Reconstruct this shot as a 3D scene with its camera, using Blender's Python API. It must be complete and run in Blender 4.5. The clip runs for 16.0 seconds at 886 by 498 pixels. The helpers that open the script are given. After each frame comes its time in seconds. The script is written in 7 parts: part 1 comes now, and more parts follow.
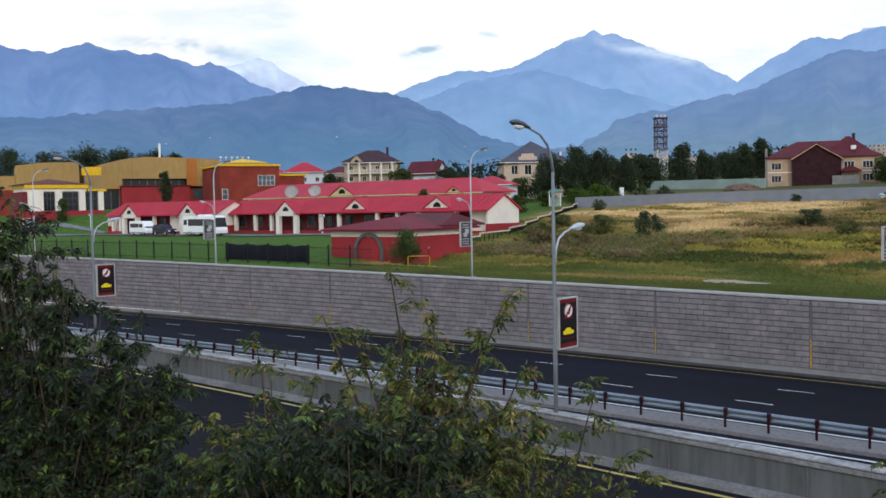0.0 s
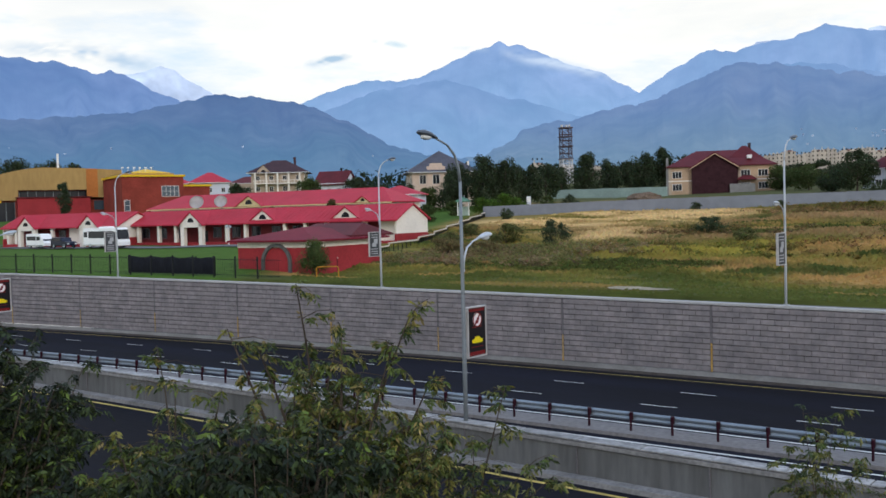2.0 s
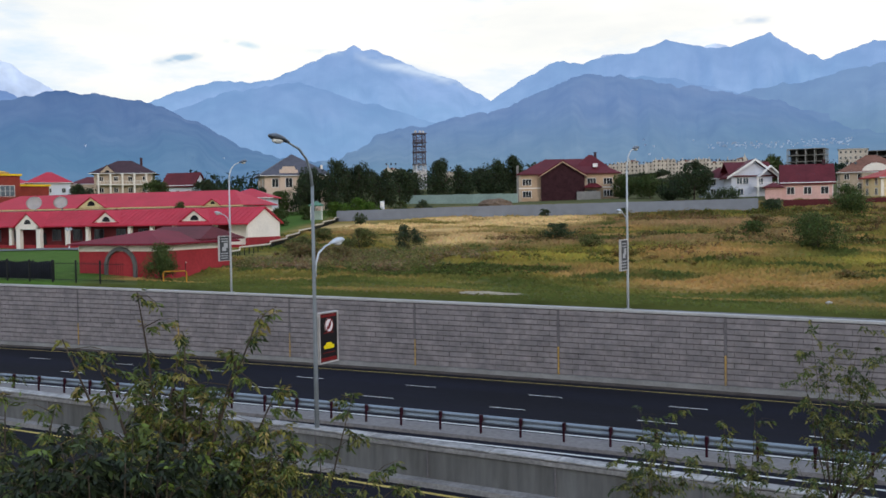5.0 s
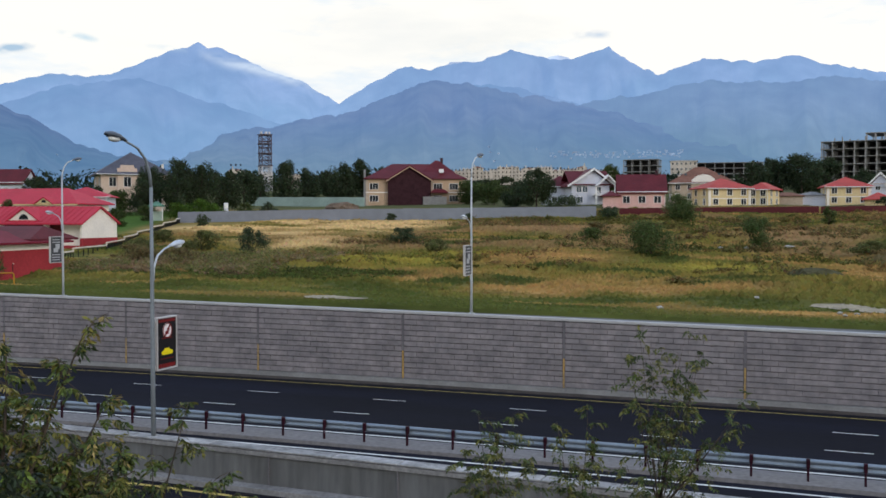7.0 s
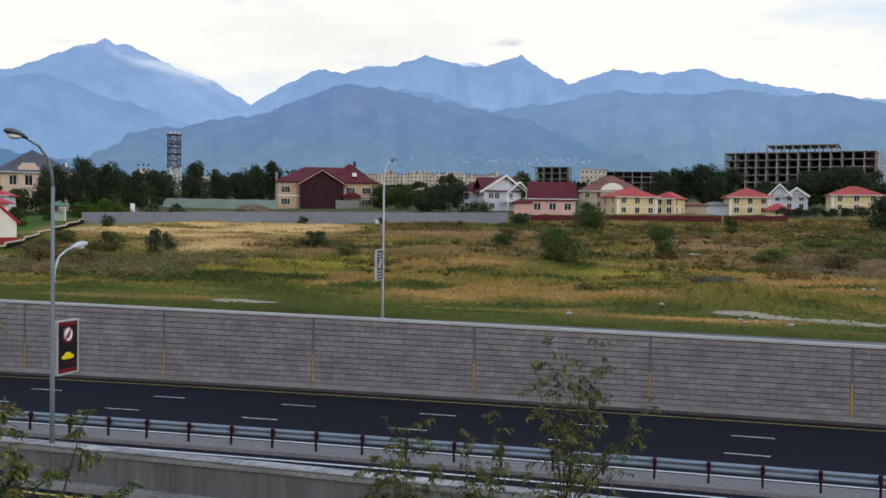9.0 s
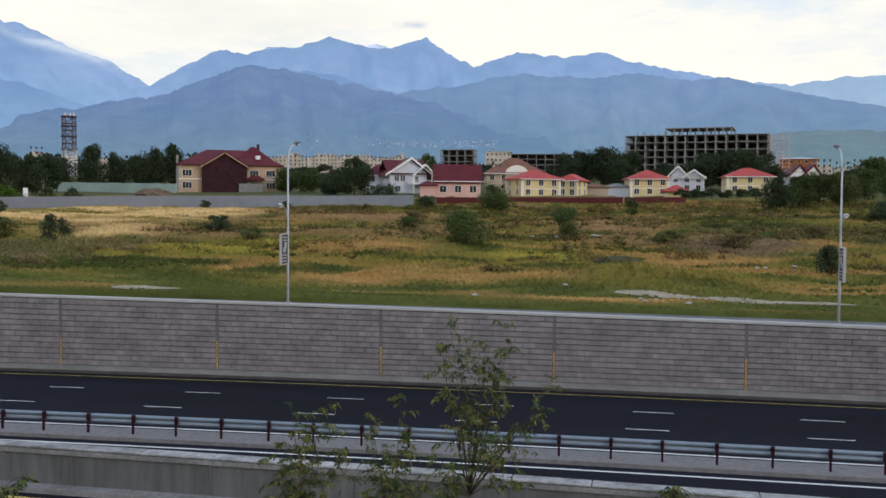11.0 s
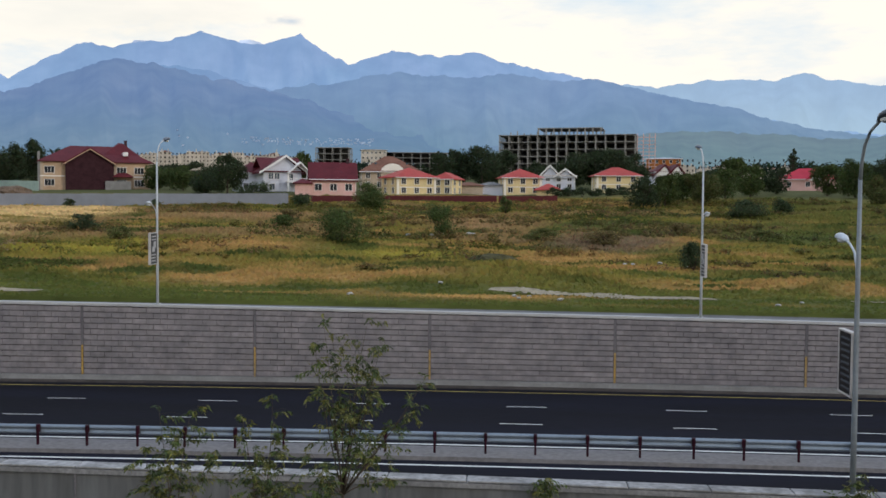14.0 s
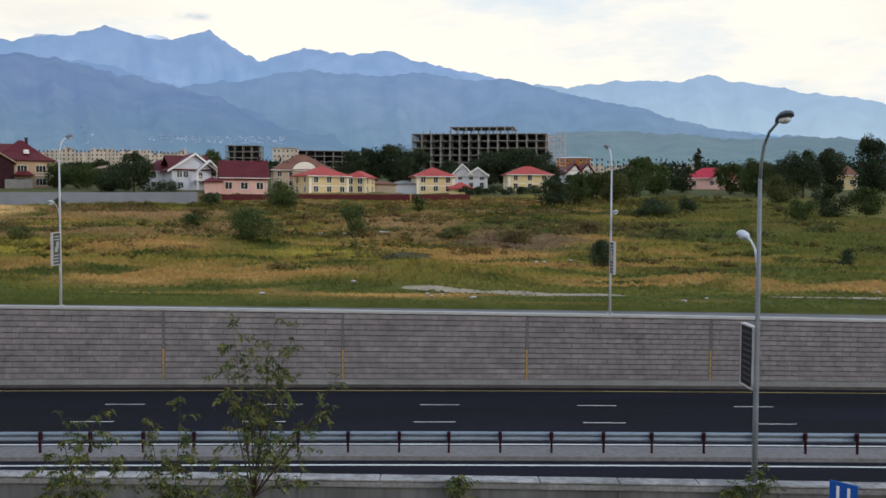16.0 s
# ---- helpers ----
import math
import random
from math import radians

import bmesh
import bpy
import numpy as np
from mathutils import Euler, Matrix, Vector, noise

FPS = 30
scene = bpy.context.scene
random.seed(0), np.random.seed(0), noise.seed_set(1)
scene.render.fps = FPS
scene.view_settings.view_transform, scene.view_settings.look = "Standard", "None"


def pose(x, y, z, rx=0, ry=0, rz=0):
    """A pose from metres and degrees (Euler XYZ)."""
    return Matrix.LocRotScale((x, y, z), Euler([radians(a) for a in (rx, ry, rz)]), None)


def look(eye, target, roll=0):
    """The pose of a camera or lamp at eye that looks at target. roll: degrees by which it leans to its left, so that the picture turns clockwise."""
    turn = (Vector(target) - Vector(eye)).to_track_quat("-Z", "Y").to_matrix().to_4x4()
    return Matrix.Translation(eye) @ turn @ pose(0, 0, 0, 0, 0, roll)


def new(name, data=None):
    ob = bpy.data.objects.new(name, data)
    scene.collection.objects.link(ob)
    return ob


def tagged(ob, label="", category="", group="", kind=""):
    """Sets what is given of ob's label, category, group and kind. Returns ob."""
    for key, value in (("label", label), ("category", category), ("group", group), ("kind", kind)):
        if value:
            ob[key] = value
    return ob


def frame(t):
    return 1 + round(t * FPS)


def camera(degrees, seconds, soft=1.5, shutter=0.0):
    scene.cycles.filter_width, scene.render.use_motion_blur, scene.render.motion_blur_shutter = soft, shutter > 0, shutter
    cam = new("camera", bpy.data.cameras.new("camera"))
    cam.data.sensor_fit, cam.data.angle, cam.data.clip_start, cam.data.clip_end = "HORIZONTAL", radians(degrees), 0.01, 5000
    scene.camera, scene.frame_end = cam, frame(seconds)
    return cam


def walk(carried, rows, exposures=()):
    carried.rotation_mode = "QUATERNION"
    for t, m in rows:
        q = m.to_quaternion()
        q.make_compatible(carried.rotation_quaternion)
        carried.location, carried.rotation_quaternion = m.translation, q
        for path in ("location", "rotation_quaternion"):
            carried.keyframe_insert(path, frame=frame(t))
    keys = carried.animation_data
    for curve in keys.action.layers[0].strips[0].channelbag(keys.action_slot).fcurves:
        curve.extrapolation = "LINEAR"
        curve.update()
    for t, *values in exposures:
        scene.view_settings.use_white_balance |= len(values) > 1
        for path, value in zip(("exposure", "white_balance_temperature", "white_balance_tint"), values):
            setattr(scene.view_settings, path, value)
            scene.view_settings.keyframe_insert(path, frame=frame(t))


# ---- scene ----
cam = camera(48.4, 16.0, soft=1.62)
PATH = [
    (0.0, pose(-0.135, 0, 9.750, 87.54, 1.07, 44.45)),
    (0.5, pose(-0.121, 0, 9.757, 87.42, 0.99, 42.07)),
    (1.0, pose(-0.114, 0, 9.761, 87.64, 1.17, 40.94)),
    (1.5, pose(-0.107, 0, 9.764, 87.65, 1.83, 39.79)),
    (2.0, pose(-0.104, 0, 9.766, 87.98, 1.47, 39.16)),
    (2.5, pose(-0.094, 0, 9.771, 87.90, 1.02, 37.58)),
    (3.0, pose(-0.087, 0, 9.775, 87.80, 1.32, 36.41)),
    (5.5, pose(-0.040, 0, 9.799, 88.09, 0.45, 28.52)),
    (6.0, pose(-0.026, 0, 9.807, 88.02, 0.11, 26.10)),
    (6.5, pose(-0.012, 0, 9.814, 87.98, 0.19, 23.86)),
    (7.0, pose(-0.000, 0, 9.820, 88.22, 0.04, 21.80)),
    (7.5, pose(0.011, 0, 9.825, 88.46, -0.19, 19.99)),
    (8.0, pose(0.018, 0, 9.829, 88.34, -0.30, 18.71)),
    (8.5, pose(0.027, 0, 9.834, 88.40, -0.73, 17.25)),
    (9.0, pose(0.030, 0, 9.836, 88.52, -0.76, 16.73)),
    (11.5, pose(0.071, 0, 9.850, 87.46, -0.37, 9.79)),
    (12.0, pose(0.079, 0, 9.850, 87.72, -0.35, 8.54)),
    (12.5, pose(0.087, 0, 9.850, 87.45, -0.24, 7.19)),
    (13.0, pose(0.093, 0, 9.850, 87.56, -0.38, 6.17)),
    (13.5, pose(0.097, 0, 9.850, 87.49, -0.43, 5.49)),
    (14.0, pose(0.105, 0, 9.850, 87.52, -0.40, 4.09)),
    (14.5, pose(0.112, 0, 9.850, 87.51, -0.42, 2.94)),
    (15.0, pose(0.119, 0, 9.850, 87.50, -0.46, 1.75)),
    (15.5, pose(0.127, 0, 9.850, 87.54, -0.58, 0.43)),
    (16.0, pose(0.135, 0, 9.850, 87.47, -0.32, -0.95)),
]
walk(cam, PATH, [(0.0, 0.12, 6400, 10), (0.6, 0.10, 6390, 10), (3.2, 0.07, 6420, 10), (7.0, 0.03, 6500, 10), (9.5, 0.0, 6620, 10), (13.0, 0.0, 6830, 10), (16.0, 0.0, 6860, 10)])

# world: bright thin overcast over a clear evening sky
world = bpy.data.worlds.new("world")
scene.world = world
world.use_nodes = True
wt = world.node_tree
wt.nodes.clear()


def wnode(kind, **values):
    n = wt.nodes.new(kind)
    for key, value in values.items():
        n.inputs[key].default_value = value
    return n


w_out = wnode("ShaderNodeOutputWorld")
w_sky = wnode("ShaderNodeTexSky")
w_sky.sky_type, w_sky.sun_disc = "NISHITA", False
w_sky.sun_elevation, w_sky.sun_rotation = radians(22), radians(119)
w_bg = wnode("ShaderNodeBackground", Strength=0.10)
w_coord = wnode("ShaderNodeTexCoord")
w_map = wnode("ShaderNodeMapping")
w_map.inputs["Scale"].default_value = (1.0, 1.0, 4.0)
w_noise = wnode("ShaderNodeTexNoise", Scale=2.3, Detail=6.0, Roughness=0.55)
w_ramp = wnode("ShaderNodeValToRGB")
w_ramp.color_ramp.elements[0].position, w_ramp.color_ramp.elements[1].position = 0.30, 0.50
w_cloud = wnode("ShaderNodeBackground", Strength=0.99)
w_tint = wnode("ShaderNodeMix")
w_tint.data_type = "RGBA"
w_tint.inputs[6].default_value, w_tint.inputs[7].default_value = (0.70, 0.84, 0.98, 1), (1.03, 1.015, 0.965, 1)
w_wisp = wnode("ShaderNodeTexNoise", Scale=3.1, Detail=7.0, Roughness=0.6)
w_wramp = wnode("ShaderNodeValToRGB")
w_wramp.color_ramp.elements[0].position, w_wramp.color_ramp.elements[1].position = 0.33, 0.48
w_mix = wnode("ShaderNodeMixShader")
w_range = wnode("ShaderNodeMapRange")
w_range.inputs["To Min"].default_value, w_range.inputs["To Max"].default_value = 0.72, 1.0
wt.links.new(w_coord.outputs["Generated"], w_map.inputs["Vector"])
wt.links.new(w_map.outputs["Vector"], w_noise.inputs["Vector"])
wt.links.new(w_map.outputs["Vector"], w_wisp.inputs["Vector"])
wt.links.new(w_wisp.outputs["Fac"], w_wramp.inputs["Fac"])
wt.links.new(w_wramp.outputs["Color"], w_tint.inputs[0])
w_sep = wnode("ShaderNodeSeparateXYZ")
wt.links.new(w_coord.outputs["Generated"], w_sep.inputs["Vector"])
w_rise = wnode("ShaderNodeMapRange")
w_rise.inputs["From Min"].default_value, w_rise.inputs["From Max"].default_value = 0.22, 0.75
wt.links.new(w_sep.outputs["Z"], w_rise.inputs["Value"])
w_zenith = wnode("ShaderNodeMix")
w_zenith.data_type = "RGBA"
w_zenith.inputs[7].default_value = (0.66, 0.86, 1.22, 1)
wt.links.new(w_rise.outputs["Result"], w_zenith.inputs[0])
wt.links.new(w_tint.outputs[2], w_zenith.inputs[6])
wt.links.new(w_zenith.outputs[2], w_cloud.inputs["Color"])
wt.links.new(w_noise.outputs["Fac"], w_ramp.inputs["Fac"])
wt.links.new(w_ramp.outputs["Color"], w_range.inputs["Value"])
wt.links.new(w_sky.outputs["Color"], w_bg.inputs["Color"])
wt.links.new(w_range.outputs["Result"], w_mix.inputs["Fac"])
wt.links.new(w_bg.outputs["Background"], w_mix.inputs[1])
wt.links.new(w_cloud.outputs["Background"], w_mix.inputs[2])
wt.links.new(w_mix.outputs["Shader"], w_out.inputs["Surface"])

sun = new("sun", bpy.data.lights.new("sun", "SUN"))
sun.data.energy, sun.data.angle, sun.data.color = 0.95, radians(12), (1.0, 0.93, 0.84)
sun.matrix_world = look((110, -62, 52), (0, 0, 0))
scene.view_settings.exposure = 0.0

# ---- materials ----
def mat(name, color, rough=0.7, metal=0.0, vary=0.25, scale=1.5, fine=12.0, bump=0.15, second=None, stretch=(1, 1, 1), attr="", rand=0.0, spec=0.15, up=0.0, thin=0.0):
    """A surface whose colour drifts at two sizes; second: the colour of its stains; attr: a colour attribute to start from; up: how far blades turn to the sky; thin: how much light passes through a leaf."""
    m = bpy.data.materials.new(name)
    m.use_nodes = True
    nt = m.node_tree
    b = nt.nodes["Principled BSDF"]
    b.inputs["Roughness"].default_value, b.inputs["Metallic"].default_value = rough, metal
    b.inputs["Specular IOR Level"].default_value = spec
    geo = nt.nodes.new("ShaderNodeNewGeometry")
    mp = nt.nodes.new("ShaderNodeMapping")
    mp.inputs["Scale"].default_value = stretch
    nt.links.new(geo.outputs["Position"], mp.inputs["Vector"])
    big, small = nt.nodes.new("ShaderNodeTexNoise"), nt.nodes.new("ShaderNodeTexNoise")
    for n, sc in ((big, scale), (small, fine)):
        n.inputs["Scale"].default_value, n.inputs["Detail"].default_value = sc, 4.0
        nt.links.new(mp.outputs["Vector"], n.inputs["Vector"])
    mix = nt.nodes.new("ShaderNodeMix")
    mix.data_type, mix.blend_type = "RGBA", "MIX"
    two = second or tuple(c * (1 - vary * 1.6) for c in color)
    mix.inputs[6].default_value, mix.inputs[7].default_value = (*color, 1), (*two, 1)
    ramp = nt.nodes.new("ShaderNodeMapRange")
    ramp.inputs["From Min"].default_value, ramp.inputs["From Max"].default_value = 0.38, 0.68
    nt.links.new(big.outputs["Fac"], ramp.inputs["Value"])
    nt.links.new(ramp.outputs["Result"], mix.inputs[0])
    src = mix.outputs[2]
    if attr:
        a = nt.nodes.new("ShaderNodeAttribute")
        a.attribute_name = attr
        src = a.outputs["Color"]
    hsv = nt.nodes.new("ShaderNodeHueSaturation")
    nt.links.new(src, hsv.inputs["Color"])
    val = nt.nodes.new("ShaderNodeMapRange")
    val.inputs["From Min"].default_value, val.inputs["From Max"].default_value = 0.3, 0.7
    val.inputs["To Min"].default_value, val.inputs["To Max"].default_value = 1 - vary, 1 + vary
    nt.links.new(small.outputs["Fac"], val.inputs["Value"])
    last = val.outputs["Result"]
    if rand:
        info = nt.nodes.new("ShaderNodeObjectInfo")
        isl = nt.nodes.new("ShaderNodeNewGeometry")
        add = nt.nodes.new("ShaderNodeMath")
        add.operation = "ADD"
        nt.links.new(info.outputs["Random"], add.inputs[0])
        nt.links.new(isl.outputs["Random Per Island"], add.inputs[1])
        fr = nt.nodes.new("ShaderNodeMath")
        fr.operation = "FRACT"
        nt.links.new(add.outputs[0], fr.inputs[0])
        rr = nt.nodes.new("ShaderNodeMapRange")
        rr.inputs["To Min"].default_value, rr.inputs["To Max"].default_value = 1 - rand, 1 + rand
        nt.links.new(fr.outputs[0], rr.inputs["Value"])
        mul = nt.nodes.new("ShaderNodeMath")
        mul.operation = "MULTIPLY"
        nt.links.new(last, mul.inputs[0])
        nt.links.new(rr.outputs["Result"], mul.inputs[1])
        last = mul.outputs[0]
    nt.links.new(last, hsv.inputs["Value"])
    nt.links.new(hsv.outputs["Color"], b.inputs["Base Color"])
    if bump:
        bp = nt.nodes.new("ShaderNodeBump")
        bp.inputs["Strength"].default_value, bp.inputs["Distance"].default_value = bump, 0.02
        nt.links.new(small.outputs["Fac"], bp.inputs["Height"])
        nt.links.new(bp.outputs["Normal"], b.inputs["Normal"])
    if up:
        lift, tilt, nrm = nt.nodes.new("ShaderNodeVectorMath"), nt.nodes.new("ShaderNodeNewGeometry"), nt.nodes.new("ShaderNodeVectorMath")
        lift.operation, nrm.operation = "ADD", "NORMALIZE"
        lift.inputs[1].default_value = (0, 0, up)
        nt.links.new(tilt.outputs["Normal"], lift.inputs[0])
        nt.links.new(lift.outputs["Vector"], nrm.inputs[0])
        nt.links.new(nrm.outputs["Vector"], b.inputs["Normal"])
    if thin:
        through_leaf, both = nt.nodes.new("ShaderNodeBsdfTranslucent"), nt.nodes.new("ShaderNodeMixShader")
        both.inputs["Fac"].default_value = thin
        nt.links.new(hsv.outputs["Color"], through_leaf.inputs["Color"])
        nt.links.new(b.outputs["BSDF"], both.inputs[1])
        nt.links.new(through_leaf.outputs["BSDF"], both.inputs[2])
        nt.links.new(both.outputs["Shader"], nt.nodes["Material Output"].inputs["Surface"])
    return m


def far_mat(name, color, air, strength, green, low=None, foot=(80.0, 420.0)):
    """Wooded mountain slopes a long way off; the blue haze is painted in as glow, thicker over the plain (low) than at
    the crest (air).
    """
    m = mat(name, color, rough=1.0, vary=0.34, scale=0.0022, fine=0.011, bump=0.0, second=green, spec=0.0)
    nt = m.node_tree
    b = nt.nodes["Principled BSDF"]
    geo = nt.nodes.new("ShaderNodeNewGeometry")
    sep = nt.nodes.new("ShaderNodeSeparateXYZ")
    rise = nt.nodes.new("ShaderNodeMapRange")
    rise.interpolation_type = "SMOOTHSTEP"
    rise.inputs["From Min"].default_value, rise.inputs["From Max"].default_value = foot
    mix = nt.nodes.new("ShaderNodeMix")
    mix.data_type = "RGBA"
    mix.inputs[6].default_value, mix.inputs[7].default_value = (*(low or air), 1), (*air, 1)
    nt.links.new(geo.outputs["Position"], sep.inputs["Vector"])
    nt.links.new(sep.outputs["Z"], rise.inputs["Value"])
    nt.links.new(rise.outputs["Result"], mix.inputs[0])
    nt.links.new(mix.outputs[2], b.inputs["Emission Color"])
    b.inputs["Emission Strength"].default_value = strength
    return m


ASPHALT = mat("asphalt", (0.0146, 0.0144, 0.0174), rough=0.9, vary=0.12, scale=0.25, fine=9, stretch=(0.15, 1, 1), bump=0.1, second=(0.017, 0.0175, 0.025), spec=0.03)
ASPHALT_OLD = mat("asphalt_worn", (0.16, 0.16, 0.16), rough=0.85, vary=0.15, scale=0.5, fine=9)
BLOCK = mat("split_block", (0.238, 0.215, 0.219), rough=0.95, vary=0.16, scale=0.9, fine=3, bump=0.6, second=(0.182, 0.167, 0.175), rand=0.085)
MORTAR = mat("mortar", (0.150, 0.140, 0.148), rough=0.95, vary=0.2, scale=0.6, fine=14)
CONCRETE = mat("concrete", (0.24, 0.235, 0.23), rough=0.9, vary=0.12, scale=0.6, fine=8, second=(0.18, 0.175, 0.17))
CONCRETE_PALE = mat("pale_concrete", (0.225, 0.220, 0.218), rough=0.85, vary=0.22, scale=0.8, fine=9)
CONCRETE_STREAK = mat("streaked_concrete", (0.128, 0.130, 0.131), rough=0.9, vary=0.20, scale=0.7, fine=3.4, stretch=(1.3, 1.3, 0.22), second=(0.088, 0.088, 0.086))
STRIP = mat("median_concrete", (0.190, 0.178, 0.175), rough=0.9, vary=0.2, scale=0.7, fine=5, second=(0.185, 0.172, 0.165))
WHITE_LINE = mat("white_road_paint", (0.75, 0.74, 0.70), rough=0.7, vary=0.12, scale=2, fine=14)
YELLOW_LINE = mat("yellow_road_paint", (0.58, 0.44, 0.13), rough=0.7, vary=0.15, scale=2, fine=14)
OCHRE = mat("ochre_pipe_paint", (0.40, 0.25, 0.07), rough=0.7, vary=0.3, scale=0.9, fine=6, second=(0.27, 0.205, 0.13))
GALV = mat("galvanised_steel", (0.23, 0.27, 0.31), rough=0.45, metal=0.5, vary=0.08, scale=1.2, fine=12, bump=0.03)
POLE = mat("grey_pole_paint", (0.21, 0.235, 0.255), rough=0.5, metal=0.2, vary=0.08, scale=1.2, fine=12, bump=0.03)
POLE_PALE = mat("pale_pole_paint", (0.46, 0.48, 0.50), rough=0.5, metal=0.1, vary=0.08, scale=1.2, fine=12, bump=0.03)
POST_RED = mat("dark_red_paint", (0.030, 0.005, 0.012), rough=0.55, vary=0.2, scale=3, fine=12)
LAMP_HEAD = mat("lamp_housing", (0.10, 0.12, 0.15), rough=0.4, metal=0.2, vary=0.1)
LAMP_PALE = mat("pale_lamp_housing", (0.47, 0.51, 0.56), rough=0.35, vary=0.08)
LAMP_GLASS = mat("lamp_glass", (0.7, 0.72, 0.72), rough=0.15, vary=0.05, bump=0)
PANEL_DARK = mat("sign_black", (0.012, 0.010, 0.012), rough=0.5, vary=0.1, bump=0)
PANEL_RED = mat("sign_red", (0.16, 0.012, 0.013), rough=0.5, vary=0.1, bump=0)
PANEL_WHITE = mat("sign_white", (0.80, 0.76, 0.76), rough=0.5, vary=0.05, bump=0)
PANEL_YELLOW = mat("sign_yellow", (0.75, 0.60, 0.01), rough=0.5, vary=0.05, bump=0)
PANEL_SLATE = mat("sign_slate", (0.055, 0.058, 0.062), rough=0.5, vary=0.1, bump=0)
PANEL_GREY = mat("sign_pale_grey", (0.42, 0.42, 0.43), rough=0.5, vary=0.1, bump=0)
PRINT_DIM = mat("dim_sign_print", (0.075, 0.085, 0.10), rough=0.5, vary=0.1, bump=0)
SIGN_BLUE = mat("sign_blue", (0.015, 0.09, 0.36), rough=0.4, vary=0.08, bump=0)
FRAME_GREY = mat("sign_frame", (0.48, 0.46, 0.45), rough=0.45, metal=0.3, vary=0.08, bump=0)
GROUND = mat("field_ground", (0.1, 0.1, 0.04), rough=1.0, vary=0.20, scale=0.5, fine=1.3, stretch=(0.4, 1, 1), bump=0.4, attr="Col", spec=0.05)
WEED = mat("tall_weeds", (0.1, 0.1, 0.04), rough=1.0, vary=0.15, scale=0.3, fine=1.2, bump=0, attr="Col", rand=0.12, spec=0.0, thin=0.5)
TUFT = mat("field_weeds", (0.1, 0.1, 0.04), rough=1.0, vary=0.12, scale=0.3, fine=1.6, bump=0, attr="Col", rand=0.05, spec=0.0, up=1.3)
SOIL = mat("bare_soil", (0.33, 0.28, 0.20), rough=1.0, vary=0.25, scale=0.8, fine=5)
ROOF_RED = mat("red_metal_roof", (0.44, 0.030, 0.052), rough=0.6, vary=0.10, scale=0.25, fine=3, second=(0.37, 0.025, 0.043), bump=0.1)
ROOF_DARKRED = mat("dark_red_roof", (0.165, 0.012, 0.026), rough=0.7, vary=0.12, scale=0.3, fine=3, bump=0.1)
ROOF_MAROON = mat("maroon_roof", (0.105, 0.015, 0.020), rough=0.6, vary=0.15, scale=0.3, fine=2, bump=0.1)
ROOF_ORANGE = mat("orange_red_roof", (0.40, 0.062, 0.052), rough=0.65, vary=0.12, scale=0.4, fine=2.5, bump=0.15)
ROOF_BROWN = mat("brown_shingle_roof", (0.20, 0.095, 0.065), rough=0.8, vary=0.18, scale=0.4, fine=2, bump=0.2)
ROOF_GREY = mat("grey_slate_roof", (0.085, 0.085, 0.105), rough=0.7, vary=0.15, scale=0.4, fine=2)
ROOF_UMBER = mat("umber_roof", (0.060, 0.030, 0.036), rough=0.7, vary=0.15, scale=0.4, fine=2)
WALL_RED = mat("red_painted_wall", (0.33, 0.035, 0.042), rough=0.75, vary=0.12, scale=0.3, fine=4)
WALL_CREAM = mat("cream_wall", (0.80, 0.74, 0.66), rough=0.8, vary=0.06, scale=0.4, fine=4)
# darker red, used for walls that stand back behind pillars and ledges
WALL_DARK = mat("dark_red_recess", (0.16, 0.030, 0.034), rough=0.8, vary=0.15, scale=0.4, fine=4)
WALL_BRICK = mat("red_brick_hall", (0.25, 0.045, 0.032), rough=0.85, vary=0.15, scale=0.3, fine=3)
CLAD_OCHRE = mat("ochre_cladding", (0.37, 0.235, 0.085), rough=0.6, vary=0.10, scale=0.06, fine=1.2, stretch=(1, 1, 0.3), second=(0.32, 0.20, 0.075))
CLAD_ORANGE = mat("orange_cladding", (0.42, 0.145, 0.035), rough=0.6, vary=0.10, scale=0.1, fine=2)
TRIM_YELLOW = mat("yellow_trim", (0.72, 0.44, 0.02), rough=0.5, vary=0.08)
WALL_BEIGE = mat("beige_wall", (0.50, 0.35, 0.235), rough=0.85, vary=0.10, scale=0.3, fine=3)
WALL_PINK = mat("pink_wall", (0.66, 0.41, 0.37), rough=0.85, vary=0.08, scale=0.3, fine=3)
WALL_WHITE = mat("white_wall", (0.60, 0.62, 0.70), rough=0.8, vary=0.06, scale=0.3, fine=3)
WALL_YELLOW = mat("yellow_wall", (0.70, 0.56, 0.31), rough=0.85, vary=0.08, scale=0.3, fine=3)
WALL_SAND = mat("sand_wall", (0.47, 0.375, 0.285), rough=0.85, vary=0.10, scale=0.3, fine=3)
WALL_BLACKRED = mat("dark_netting", (0.045, 0.018, 0.022), rough=0.95, vary=0.2, scale=0.8, fine=4)
GLASS_DARK = mat("dark_window_glass", (0.016, 0.018, 0.024), rough=0.15, vary=0.1, bump=0, spec=0.3)
GLASS_BLUE = mat("blue_window_glass", (0.06, 0.085, 0.11), rough=0.12, vary=0.1, bump=0, spec=0.6)
FRAME_WHITE = mat("white_frame", (0.78, 0.77, 0.75), rough=0.5, vary=0.05, bump=0)
FENCE_GREY = mat("grey_sheet_fence", (0.225, 0.24, 0.275), rough=0.8, vary=0.08, scale=0.08, fine=0.6, bump=0.02)
FENCE_GREEN = mat("pale_green_fence", (0.33, 0.42, 0.37), rough=0.7, vary=0.10, scale=0.2, fine=2)
FENCE_RED = mat("dark_red_fence", (0.095, 0.020, 0.023), rough=0.7, vary=0.12, scale=0.4, fine=3)
